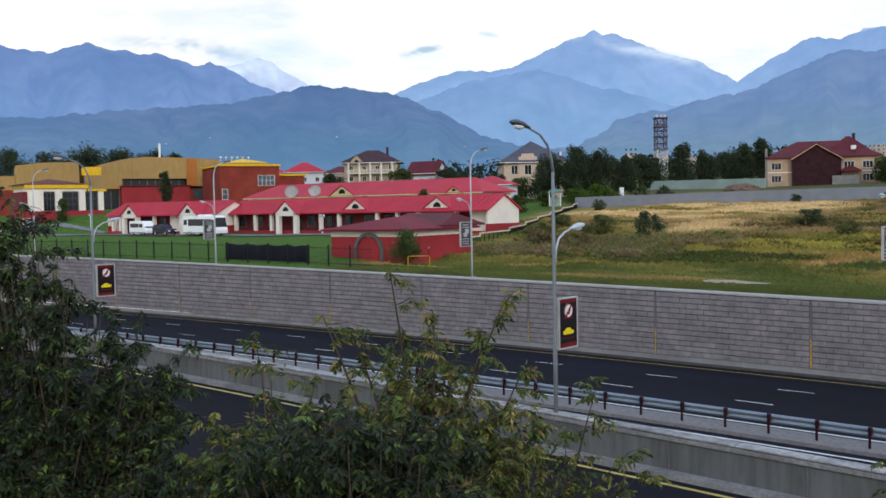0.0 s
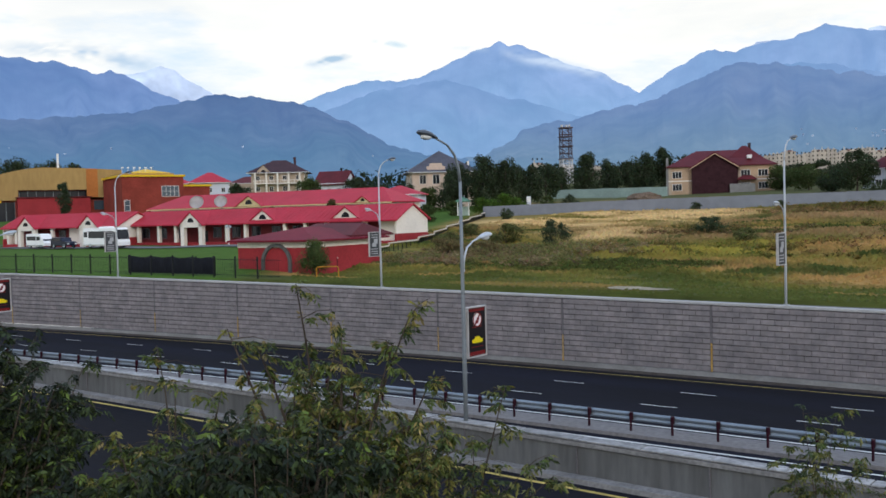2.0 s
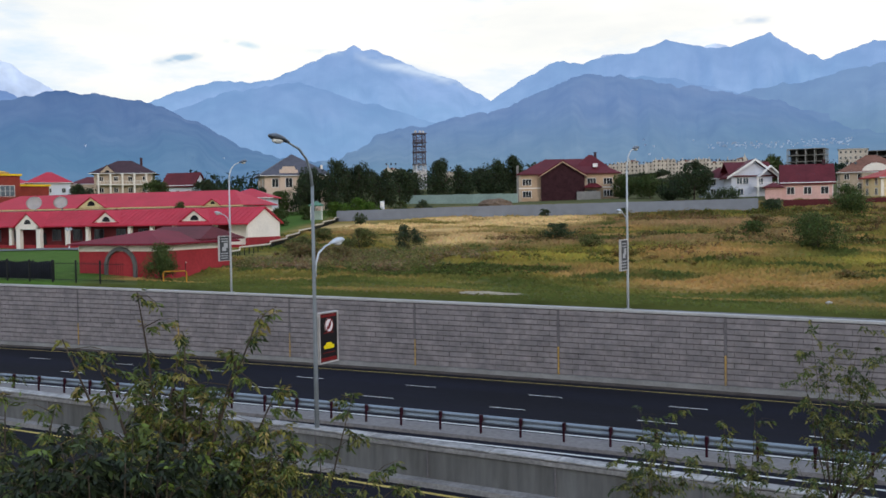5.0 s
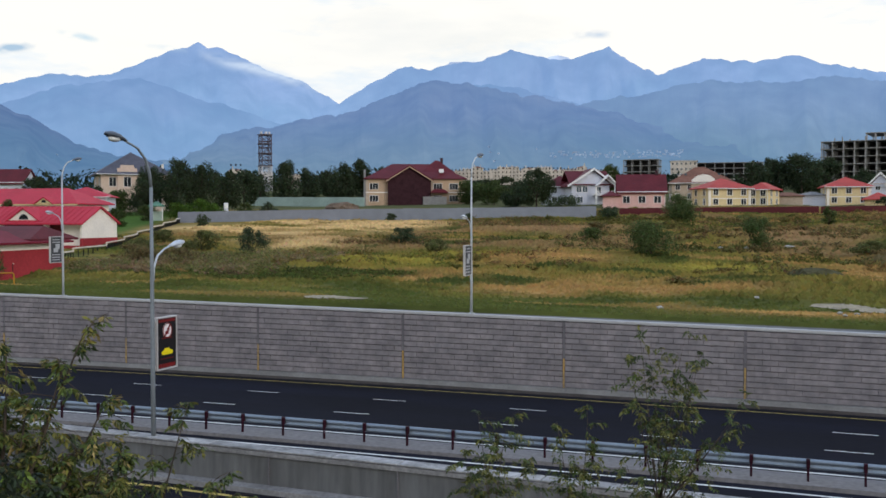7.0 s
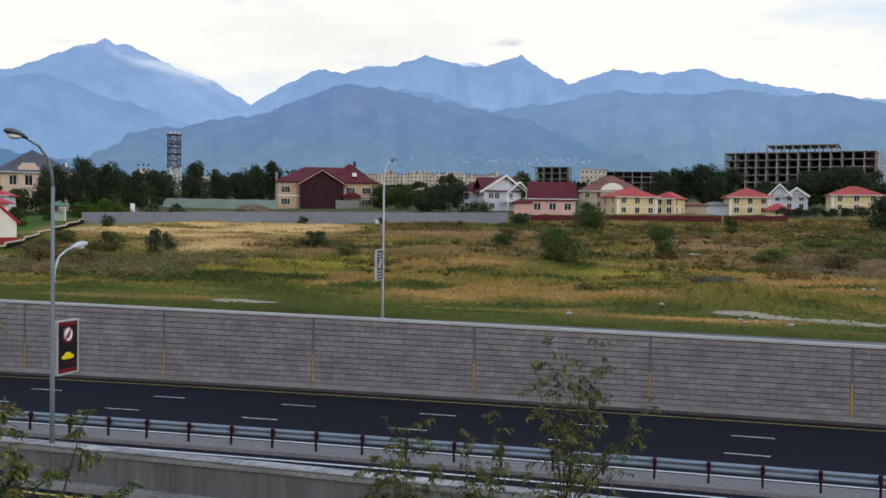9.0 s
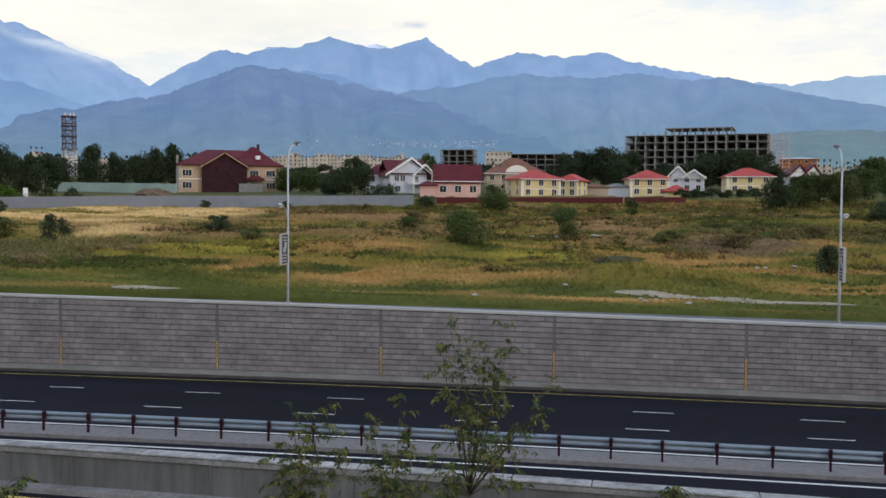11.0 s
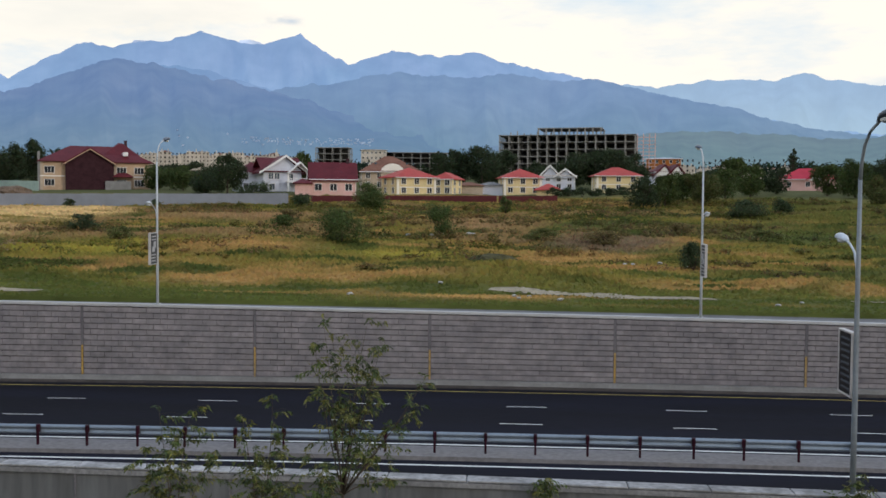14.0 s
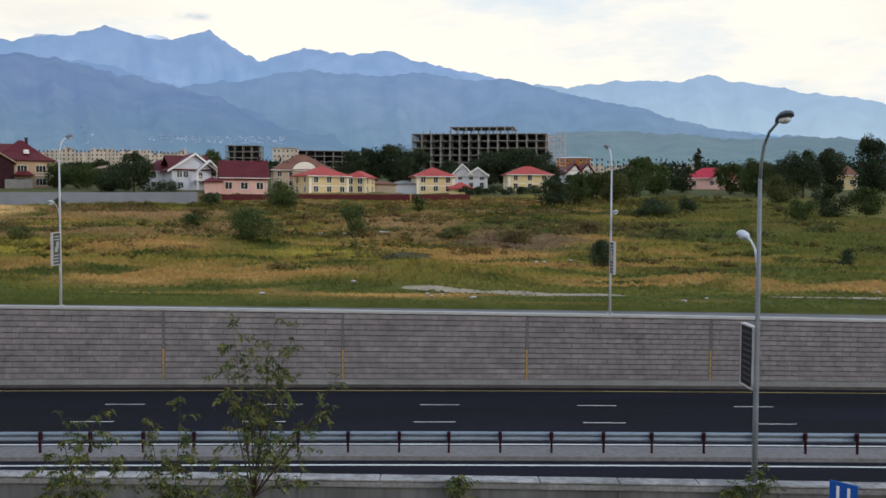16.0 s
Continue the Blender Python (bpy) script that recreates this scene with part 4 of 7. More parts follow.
            box(bm, xa, xb, cy - w * 0.05, cy + w * 0.30, z0 + h * 0.52, z0 + h * 0.72)
    part("fine_print", bm, PRINT_DIM if dark else PANEL_GREY, board)["kind"] = "stuff"
    return board


NEAR_LAMPS = (-74.7, -46.9, -19.1, 8.43)
for x in NEAR_LAMPS:
    zb = parapet_top(x)
    street_lamp(along(x, 24.50, zb), 8.9 if x < 0 else 9.05, -1, 5.75 if x < 0 else 6.2, "tall grey steel street lamp with a curved arm on the parapet", "lamps on the parapet")
    notice_board(along(x, 24.50, zb + (0 if x < 0 else 0.38)), 1.02, 2.0, 3.62, 1, "black poster case with a red frame on the lamp post" if x < 0 else "dark poster case seen from behind on the lamp post")
FAR_LAMPS = (-105.6, -77.0, -48.2, -19.6, 10.2, 39.4)
for x in FAR_LAMPS:
    zb = wall_top(x) + 0.05
    street_lamp(along(x, 53.72, zb), 9.2, 1, 5.5, "pale steel street lamp with two curved arms on the retaining wall", "lamps on the retaining wall", POLE_PALE)
    notice_board(along(x, 53.72, zb), 1.15, 2.25, 4.0, -1, "slate grey poster case with pale print on the lamp post", dark=False)

# blue road sign at the foot of the parapet
sign = thing("road_sign", "small blue road sign with white bars on a thin post", "sign", along(9.68, 22.1, parapet_top(9.68) - 1.12))
bm = bmesh.new()
tube(bm, [(0, 0, 0), (0, 0, 1.86)], 0.03, 8)
part("post", bm, POLE, sign)
part("plate", boxed(-0.34, 0.34, -0.06, -0.03, 1.2, 1.9, bevel=0.012, m=Matrix.Rotation(radians(-50), 4, "Z")), SIGN_BLUE, sign)
bm = bmesh.new()
for dx in (-0.16, 0.10):
    box(bm, dx, dx + 0.07, -0.068, -0.058, 1.35, 1.80, m=Matrix.Rotation(radians(-50), 4, "Z"))
part("mark", bm, PANEL_WHITE, sign)

# ---- buildings ----
def spot(bearing, dist, z, yaw=0.0):
    """A pose at that bearing and distance whose -y side looks back at the road; yaw turns it (degrees, counter-clockwise)."""
    a = radians(bearing)
    return Matrix.Translation((dist * math.sin(a), dist * math.cos(a), z)) @ Matrix.Rotation(-a + radians(yaw), 4, "Z")


QUARTER = Matrix.Rotation(radians(90), 4, "Z")


def windows_row(parent, xs, zs, w, h, y, panes=2, glass=None, frame=None, m=None):
    for z in zs:
        for x in xs:
            window(parent, x, z, w, h, y, m=m, panes=panes, glass=glass, frame=frame)


def chimney(parent, x, y, z0, z1, s=0.35, material=None):
    bm = boxed(x - s, x + s, y - s, y + s, z0, z1, bevel=0.02)
    box(bm, x - s - 0.08, x + s + 0.08, y - s - 0.08, y + s + 0.08, z1, z1 + 0.14)
    part("chimney", bm, material or ROOF_UMBER, parent)


def body(parent, w, d, h, material, sink=1.5, plinth=None):
    """Outer walls of a house, w wide, d deep; the front is the plane y = 0."""
    part("wall", boxed(-w / 2, w / 2, 0, d, -sink, h), material, parent)
    if plinth:
        part("plinth", boxed(-w / 2 - 0.06, w / 2 + 0.06, -0.06, d + 0.06, -sink, 0.5), plinth, parent)


def simple_house(label, bearing, dist, z, w, d, eave, top, wall, roof, kind="hip", cols=3, floors=2, yaw=0.0, over=0.6, group="", glass=None, frame=None, plinth=None, win=(1.1, 1.3)):
    h = thing("house", label, "house", spot(bearing, dist, z, yaw), group)
    body(h, w, d, eave, wall, plinth=plinth)
    if kind == "hip":
        part("roof", hipped(-w / 2, w / 2, 0, d, eave, top - eave, over=over), roof, h)
    else:
        part("roof", gabled(-w / 2, w / 2, 0, d, eave, top - eave, over=over), roof, h)
        for s in (-1, 1):
            bm = bmesh.new()
            xa = s * (w / 2)
            vs = [bm.verts.new(p) for p in ((xa, 0, eave), (xa, d, eave), (xa, d / 2, top))]
            vt = [bm.verts.new((v.co.x - s * 0.2, v.co.y, v.co.z)) for v in vs]
            bm.faces.new(vs)
            bm.faces.new(vt[::-1])
            for i in range(3):
                bm.faces.new((vs[i], vt[i], vt[(i + 1) % 3], vs[(i + 1) % 3]))
            bmesh.ops.recalc_face_normals(bm, faces=bm.faces)
            part("gable", bm, wall, h)
    step = eave / floors
    xs = [-w / 2 + w * (i + 0.5) / cols for i in range(cols)]
    windows_row(h, xs, [step * k + step * 0.32 for k in range(floors)], win[0], win[1], 0.0, glass=glass, frame=frame)
    side = Matrix.Translation((w / 2, d / 2, 0)) @ QUARTER
    windows_row(h, [-d / 4, d / 4], [step * k + step * 0.32 for k in range(floors)], win[0], win[1], 0.0, glass=glass, frame=frame, m=side)
    side = Matrix.Translation((-w / 2, d / 2, 0)) @ QUARTER.inverted()
    windows_row(h, [-d / 4, d / 4], [step * k + step * 0.32 for k in range(floors)], win[0], win[1], 0.0, glass=glass, frame=frame, m=side)
    bm = bmesh.new()
    tube(bm, [(-w / 2 - over, -over, eave + 0.02), (w / 2 + over, -over, eave + 0.02)], 0.09, 6)
    tube(bm, [(w / 2 - 0.15, -0.08, eave), (w / 2 - 0.15, -0.08, 0)], 0.06, 6)
    part("gutter", bm, FRAME_WHITE, h)
    return h


def front_gable(parent, x, w, z, h, depth, wall, roof, y=-0.02, over=0.3, fan=True, back=3.0):
    """A small gable that stands on the front at x: a wall triangle, two roof slopes running back, and a fan light."""
    bm = prism([(x - w / 2, z), (x + w / 2, z), (x, z + h)], y - depth, y - depth + 0.2)
    part("gable", bm, wall, parent)
    k = h / (w / 2)
    pts = [(x - w / 2 - over, z - k * over), (x, z + h), (x + w / 2 + over, z - k * over), (x + w / 2 + over, z - k * over + 0.18), (x, z + h + 0.2), (x - w / 2 - over, z - k * over + 0.18)]
    part("gable_roof", prism(pts, y - depth - 0.25, y + back), roof, parent)
    if fan:
        bm = bmesh.new()
        r = w * 0.14
        c = [bm.verts.new((x + r * math.cos(math.pi * i / 10), y - depth - 0.03, z + h * 0.18 + r * math.sin(math.pi * i / 10))) for i in range(11)]
        bm.faces.new(c)
        bmesh.ops.solidify(bm, geom=bm.faces[:], thickness=0.03)
        part("fan_light", bm, GLASS_DARK, parent)


# school: two long low buildings with red roofs
def school(label, m, length, depth, eave, rise, porches, dormers, columns, niches):
    h = thing("school_building", label, "building", m, "low school buildings with red roofs")
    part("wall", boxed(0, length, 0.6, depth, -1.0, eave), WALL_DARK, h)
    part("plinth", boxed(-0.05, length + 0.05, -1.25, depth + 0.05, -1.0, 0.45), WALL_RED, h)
    bm = gabled(0, length, -1.2, depth, eave, rise, over=0.45)
    part("roof", bm, ROOF_RED, h, "bright red sheet-metal roof")
    bm = bmesh.new()
    for s in range(int(length / 0.9)):
        for sg in (-1, 1):
            cy = (depth - 1.2) / 2
            half = (depth + 1.2) / 2 + 0.45
            k = rise / ((depth + 1.2) / 2)
            x = 0.4 + s * 0.9
            a = Vector((x, cy, eave + rise + 0.25))
            b = Vector((x, cy + sg * half, eave - k * 0.45 + 0.22))
            for p, q in ((a, b),):
                vs = [bm.verts.new(v) for v in (p + Vector((-0.03, 0, 0)), p + Vector((0.03, 0, 0)), q + Vector((0.03, 0, 0)), q + Vector((-0.03, 0, 0)))]
                vt = [bm.verts.new(v.co + Vector((0, 0, 0.05))) for v in vs]
                for i in range(4):
                    bm.faces.new((vs[i], vs[(i + 1) % 4], vt[(i + 1) % 4], vt[i]))
                bm.faces.new(vt)
    bmesh.ops.recalc_face_normals(bm, faces=bm.faces)
    part("roof_seam", bm, ROOF_RED, h)["kind"] = "stuff"
    for x, s in ((0, -1), (length, 1)):
        bm = prism([(-1.2, -0.6), (depth, -0.6), (depth, eave), ((depth - 1.2) / 2, eave + rise), (-1.2, eave)], x - 0.16, x + 0.16)
        bm.transform(Matrix(((0, 1, 0, 0), (1, 0, 0, 0), (0, 0, 1, 0), (0, 0, 0, 1))))
        bmesh.ops.recalc_face_normals(bm, faces=bm.faces)
        part("gable_wall", bm, WALL_CREAM, h, "cream rendered gable wall")
        part("gable_base", boxed(x - 0.2, x + 0.2, -1.3, depth + 0.06, -0.9, eave * 0.42), WALL_RED, h)
    for x in columns:
        bm = boxed(x - 0.28, x + 0.28, -1.18, -0.62, 0.4, eave, bevel=0.03)
        box(bm, x - 0.36, x + 0.36, -1.24, -0.56, eave - 0.25, eave)
        part("column", bm, WALL_CREAM, h)
    for x0, x1 in niches:
        part("wall_bay", boxed(x0, x1, -0.2, 0.6, 0.4, eave), WALL_CREAM, h)
    n = int(length / 4.2)
    for i in range(n):
        x = 2.0 + i * 4.2
        if any(abs(x - p) < 2.4 for p in porches) or any(a - 0.9 < x < b + 0.9 for a, b in niches):
            continue
        # dark frames: the shade under the eaves is put into their colour
        window(h, x, 1.2, 1.6, 1.5, 0.6, panes=2, frame=LAMP_HEAD)
    for x in porches:
        front_gable(h, x, 5.0, eave - 0.1, 1.9, 2.2, WALL_CREAM, ROOF_RED, back=4.0)
        for s in (-1, 1):
            part("porch_pillar", boxed(x + s * 2.05 - 0.4, x + s * 2.05 + 0.4, -2.2, -1.5, -0.6, eave, bevel=0.03), WALL_CREAM, h)
        part("porch_beam", boxed(x - 2.5, x + 2.5, -2.2, -1.6, eave - 0.55, eave - 0.02), WALL_CREAM, h)
        part("door", boxed(x - 0.9, x + 0.9, 0.5, 0.58, 0.1, 2.3), GLASS_DARK, h)
    for x in dormers:
        front_gable(h, x, 5.2, eave + 0.15, 1.7, 0.9, WALL_CREAM, ROOF_RED, back=4.0)
    return h


S_A = Matrix.Translation((-90.9, 102.2, 5.85)) @ Matrix.Rotation(radians(6.2), 4, "Z")
right_len = 55.0
school("low school wing with red roof and white porches", S_A @ Matrix.Translation((-right_len, 0, 0)), right_len, 6.4, 3.4, 2.0,
       [15.8], [30.0, 46.0], [2.0, 7.0, 11.0, 22.5, 26.5, 34.5, 38.5, 42.5, 49.5], [(51.5, 54.9)])
left_len = 31.5
school("low school wing with a red roof and two white gabled porches", S_A @ Matrix.Translation((-right_len - left_len + 0.6, -3.0, 0)), left_len, 7.0, 3.4, 2.1,
       [8.2, 25.4], [], [1.2, 3.6, 14.0], [(0.1, 1.2), (17.6, 20.4), (28.6, 31.3)])

# the school's rear wing with a yellow eave
rear = thing("school_building", "rear school wing with a red hipped roof and yellow eaves", "building", Matrix.Translation((-126, 139, 8.0)) @ Matrix.Rotation(radians(7), 4, "Z"), "low school buildings with red roofs")
part("wall", boxed(-66, 0, 0, 10, -2, 4.3), WALL_CREAM, rear)
part("roof", hipped(-66, 0, 0, 10, 4.35, 2.9, over=0.8, ridge=6), ROOF_RED, rear)
part("fascia", boxed(-66.85, 0.85, -0.87, -0.80, 4.22, 4.42), WALL_YELLOW, rear, "yellow eaves board")
for x, gw in ((-35.5, 7.0), (-6.0, 3.6)):
    front_gable(rear, x, gw, 4.5, gw * 0.29, 0.9, WALL_YELLOW, ROOF_RED, back=4.0)
windows_row(rear, [-64 + 4.4 * i for i in range(15)], [1.0], 2.4, 2.0, 0.0, panes=3)
annex = simple_house("pale grey annex with a shallow red roof", -41.9, 205, 9.0, 9.5, 9, 5.0, 6.9, WALL_WHITE, ROOF_RED, cols=3, floors=1, yaw=-12)

# satellite dishes on the rear wing
def dish(x, y, z, r):
    d = thing("satellite_dish", "grey satellite dish on a short mast behind the roof", "dish", Matrix.Translation((x, y, z)), "satellite dishes")
    bm = bmesh.new()
    rings = []
    for j in range(6):
        a = j / 5
        rings.append([bm.verts.new((r * a * math.cos(t), -0.35 * r * (a * a), r * a * math.sin(t))) for t in (2 * math.pi * k / 20 for k in range(20))] if j else [bm.verts.new((0, 0, 0))])
    for k in range(20):
        bm.faces.new((rings[0][0], rings[1][k], rings[1][(k + 1) % 20]))
    for a, b in zip(rings[1:], rings[2:]):
        for k in range(20):
            bm.faces.new((a[k], b[k], b[(k + 1) % 20], a[(k + 1) % 20]))
    bmesh.ops.solidify(bm, geom=bm.faces[:], thickness=0.05)
    bm.transform(Matrix.Translation((0, 0, 1.2)) @ Matrix.Rotation(radians(42), 4, "Z") @ Matrix.Rotation(radians(-28), 4, "X"))
    part("reflector", bm, DISH, d, smooth=True)
    bm = bmesh.new()
    tube(bm, [(0, 0.2, -6.0), (0, 0.2, 1.2)], 0.1, 8)
    part("mast", bm, POLE, d)


dish(-148.2, 111.0, 11.7, 1.3)
dish(-145.6, 114.4, 11.8, 1.2)

# sports hall behind the school
hall = thing("sports_hall", "large sports hall with ochre cladding and a red brick block", "building", spot(-60.6, 292, 8.0, 8))
part("wall", prism([(-19, 8.4), (-19, 13.7), (-15, 15.2), (-10.5, 16.3), (-7, 17.0), (-3, 17.35), (8, 17.15), (18, 16.7), (18, 9.0), (9, 9.0), (9, 11.2), (-9.4, 11.2), (-9.4, 8.4)], 0, 40), CLAD_OCHRE, hall, "tall ochre sheet cladding with a curved top")
part("wall", prism([(-36.7, 9.5), (-36.7, 15.0), (-30, 15.8), (-20.5, 16.0), (-20.5, 9.5)], 2, 30), CLAD_OCHRE, hall, "ochre clad side block")
part("wall", boxed(-48, -36.8, 3, 30, 6, 12.2), CLAD_OCHRE, hall)
part("wall", boxed(-48, 18, 1.2, 39, -3, 8.38), WALL_BRICK, hall)
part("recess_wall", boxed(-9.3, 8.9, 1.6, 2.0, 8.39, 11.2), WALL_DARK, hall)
part("wall_bay", boxed(8.4, 11.4, -0.12, 0.5, 9.1, 17.0), CLAD_ORANGE, hall)
part("ribbon_window", boxed(-9.0, 8.6, 1.45, 1.58, 9.3, 10.9), GLASS_DARK, hall)
part("ribbon_window", boxed(-19.0, -10.2, 1.05, 1.19, 2.5, 8.0), GLASS_DARK, hall)
part("ribbon_window", boxed(10.4, 17.0, 1.05, 1.19, 5.6, 8.2), GLASS_BLUE, hall)
bm = bmesh.new()
for k in range(9):
    box(bm, -9.0 + k * 2.2 - 0.06, -9.0 + k * 2.2 + 0.06, 1.36, 1.44, 9.3, 10.9)
for k in range(5):
    box(bm, -19 + k * 2.2 - 0.06, -19 + k * 2.2 + 0.06, 0.96, 1.04, 2.5, 8.0)
part("mullion", bm, POLE, hall)
bm = bmesh.new()
for k in range(19):
    x = -18.5 + 1.95 * k
    box(bm, x - 0.05, x + 0.05, -0.05, -0.003, 11.4 if -9.6 < x < 9.2 else 9.1, 13.6)
part("cladding_rib", bm, CLAD_OCHRE, hall)
part("lower_wall", boxed(-9.8, 9, -1.6, 1.18, -3, 9.0), WALL_RED, hall)
part("lower_roof", boxed(-10.2, 9.4, -2.0, 1.3, 9.0, 9.28), ROOF_MAROON, hall)

brick = thing("brick_block", "red brick stair block with a yellow cornice beside the hall", "building", spot(-55.9, 268, 8.4, 14))
part("wall", boxed(-6, 10, 0, 22, -3, 13.1), WALL_BRICK, brick)
part("cornice", boxed(-6.4, 10.4, -0.4, 22.4, 13.1, 13.6), TRIM_YELLOW, brick)
part("attic", boxed(-5.6, 8, 2, 20, 13.6, 14.1), CLAD_OCHRE, brick)
part("roof", hipped(-3, 7, 3, 16, 14.1, 1.2, over=0.3), TRIM_YELLOW, brick)
window(brick, 6.4, 8.0, 4.4, 2.6, 0.0, panes=4, rows=2, glass=GLASS_BLUE)
window(brick, -4.8, 3.0, 1.3, 4.0, 0.0, panes=1, rows=3, glass=GLASS_BLUE)
part("low_wing", boxed(10, 18, 3, 20, -3, 10.6), WALL_BRICK, brick)
part("low_wing_roof", boxed(9.9, 18.4, 2.6, 20.4, 10.6, 11.1), TRIM_YELLOW, brick)
bm = bmesh.new()
for k in range(6):
    x = -5.0 + k * 1.5
    bm = bmesh.new()
    tube(bm, [(x, 4, 14.0), (x + 0.2, 4, 15.6)], 0.05, 5)
    box(bm, x - 0.1, x + 0.5, 3.9, 4.1, 15.5, 15.8)
    part("floodlight", bm, FRAME_WHITE, brick)

mast = thing("flagpole", "tall plain white mast behind the hall", "pole", Matrix.Translation((-264, 150, 8.5)))
bm = bmesh.new()
tube(bm, [(0, 0, 0), (0, 0, 21.4)], [0.36, 0.30], 10)
part("pole", bm, FRAME_WHITE, mast)
part("base_plate", boxed(-0.9, 0.9, -0.9, 0.9, -1, 0.3, bevel=0.05), CONCRETE, mast)

entrance = thing("entrance_block", "glazed entrance block with cream pillars and yellow fascia", "building", spot(-65.3, 236, 9.7, 12))
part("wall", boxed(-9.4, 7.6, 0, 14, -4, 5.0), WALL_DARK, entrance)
part("roof", hipped(-9.0, 3.6, 0, 14, 6.5, 1.3, over=0.7), ROOF_MAROON, entrance)
part("fascia", boxed(-9.0, 4.4, -0.95, 14.9, 5.7, 6.5), TRIM_YELLOW, entrance)
part("soffit", boxed(-8.8, 4.2, -0.4, 14, 5.0, 5.7), WALL_CREAM, entrance)
part("porch_roof", boxed(4.42, 8.4, -0.95, 14, 5.0, 5.5), TRIM_YELLOW, entrance)
for x, w in ((-6.7, 1.6), (-1.9, 0.75), (3.1, 0.7), (7.2, 0.6)):
    part("pillar", boxed(x - w, x + w, -0.7, 0.1, -1, 5.0, bevel=0.04), WALL_CREAM, entrance)
for x, w in ((-3.9, 2.3), (0.6, 3.4), (5.2, 2.5)):
    window(entrance, x, 0.8, w, 3.9, -0.02, panes=3, rows=3, glass=GLASS_DARK, frame=LAMP_HEAD)
part("plinth", boxed(-9.6, 7.8, -0.9, 14, -1.5, 0.7), WALL_RED, entrance)
ybox = thing("roof_sign", "plain yellow box sign above the entrance roof", "sign", spot(-64.0, 240, 17.0, 10))
part("sign_box", boxed(-2.1, 2.1, 0, 0.8, 1.4, 3.3, bevel=0.04), TRIM_YELLOW, ybox)
bm = bmesh.new()
for x in (-1.5, 1.5):
    tube(bm, [(x, 0.4, -3.5), (x, 0.4, 1.5)], 0.12, 6)
part("leg", bm, POLE, ybox)

# gatehouse by the wall
gate = thing("gatehouse", "small red gatehouse with a dark red hipped roof and stone arch", "building", Matrix.Translation((-77.3, 62.6, 4.55)) @ Matrix.Rotation(radians(9.5), 4, "Z"))
GW, GD, GH = 9.1, 11.6, 2.95
part("wall", boxed(0, GW, 0, GD, -1, GH - 0.55), WALL_RED, gate)
part("frieze", boxed(-0.03, GW + 0.03, -0.03, GD + 0.03, GH - 0.55, GH), WALL_CREAM, gate, "cream frieze under the eaves")
part("roof", hipped(0, GW, 0, GD, GH, 1.15, over=0.75), ROOF_DARKRED, gate)
part("rear_roof", hipped(1.6, GW - 0.1, 6.4, GD + 1.6, GH + 0.25, 1.2, over=0.5, ridge=1.2), ROOF_MAROON, gate, "higher maroon roof over the rear room")
bm = bmesh.new()
r0, r1, zc = 1.50, 1.80, 1.0
ang = [math.pi * i / 14 for i in range(15)]
inner = [(4.9 + r0 * math.cos(a), zc + r0 * math.sin(a)) for a in ang]
outer = [(4.9 + r1 * math.cos(a), zc + r1 * math.sin(a)) for a in ang]
inner = [(4.9 + r0, -0.9)] + inner + [(4.9 - r0, -0.9)]
outer = [(4.9 + r1, -0.9)] + outer + [(4.9 - r1, -0.9)]
for ya, yb in ((-0.28, 0.05),):
    vi = [[bm.verts.new((x, y, z)) for x, z in inner] for y in (ya, yb)]
    vo = [[bm.verts.new((x, y, z)) for x, z in outer] for y in (ya, yb)]
    for i in range(len(inner) - 1):
        bm.faces.new((vi[0][i], vi[0][i + 1], vo[0][i + 1], vo[0][i]))
        bm.faces.new((vo[0][i], vo[0][i + 1], vo[1][i + 1], vo[1][i]))
        bm.faces.new((vi[0][i], vi[1][i], vi[1][i + 1], vi[0][i + 1]))
bmesh.ops.recalc_face_normals(bm, faces=bm.faces)
part("arch", bm, CONCRETE_STREAK, gate, "grey stone arch round a blind gateway")
# houses behind the school
umber = simple_house("two-storey cream house with an umber hipped roof and balcony", -48.6, 300, 17.0, 16, 12, 6.4, 10.3, WALL_SAND, ROOF_UMBER, cols=4, floors=2, yaw=-6, over=1.3)
bm = boxed(-7.0, 7.0, -2.0, 0.0, 3.1, 3.35)
box(bm, -7.0, 7.0, -2.0, -1.9, 4.2, 4.32)
for k in range(15):
    box(bm, -7.0 + k - 0.06, -7.0 + k + 0.06, -2.0, -1.9, 3.3, 4.25)
part("balcony", bm, WALL_CREAM, umber)
for k in range(5):
    part("column", boxed(-6.6 + 3.3 * k - 0.22, -6.6 + 3.3 * k + 0.22, -1.95, -1.5, -1, 6.3), WALL_CREAM, umber)
front_gable(umber, -4.2, 5.0, 6.2, 2.6, 1.0, WALL_SAND, ROOF_UMBER)
chimney(umber, 4.6, 6, 8, 11.2)
simple_house("white house with a steep dark red roof behind the school", -45.7, 290, 15.5, 9.5, 8, 4.0, 7.6, WALL_WHITE, ROOF_MAROON, kind="gable", cols=3, floors=1, yaw=-28)
simple_house("house with a round-shouldered crimson roof", -52.4, 330, 17.5, 12.5, 11, 4.4, 7.8, WALL_WHITE, ROOF_RED, cols=3, floors=1, over=0.8)
simple_house("low house with a red roof among trees", -50.3, 345, 18.0, 12, 10, 4.0, 6.4, WALL_SAND, ROOF_MAROON, cols=3, floors=1)
simple_house("low house with a red roof behind the hall", -54.2, 350, 18.0, 10, 10, 4.4, 6.8, WALL_WHITE, ROOF_RED, cols=3, floors=1)
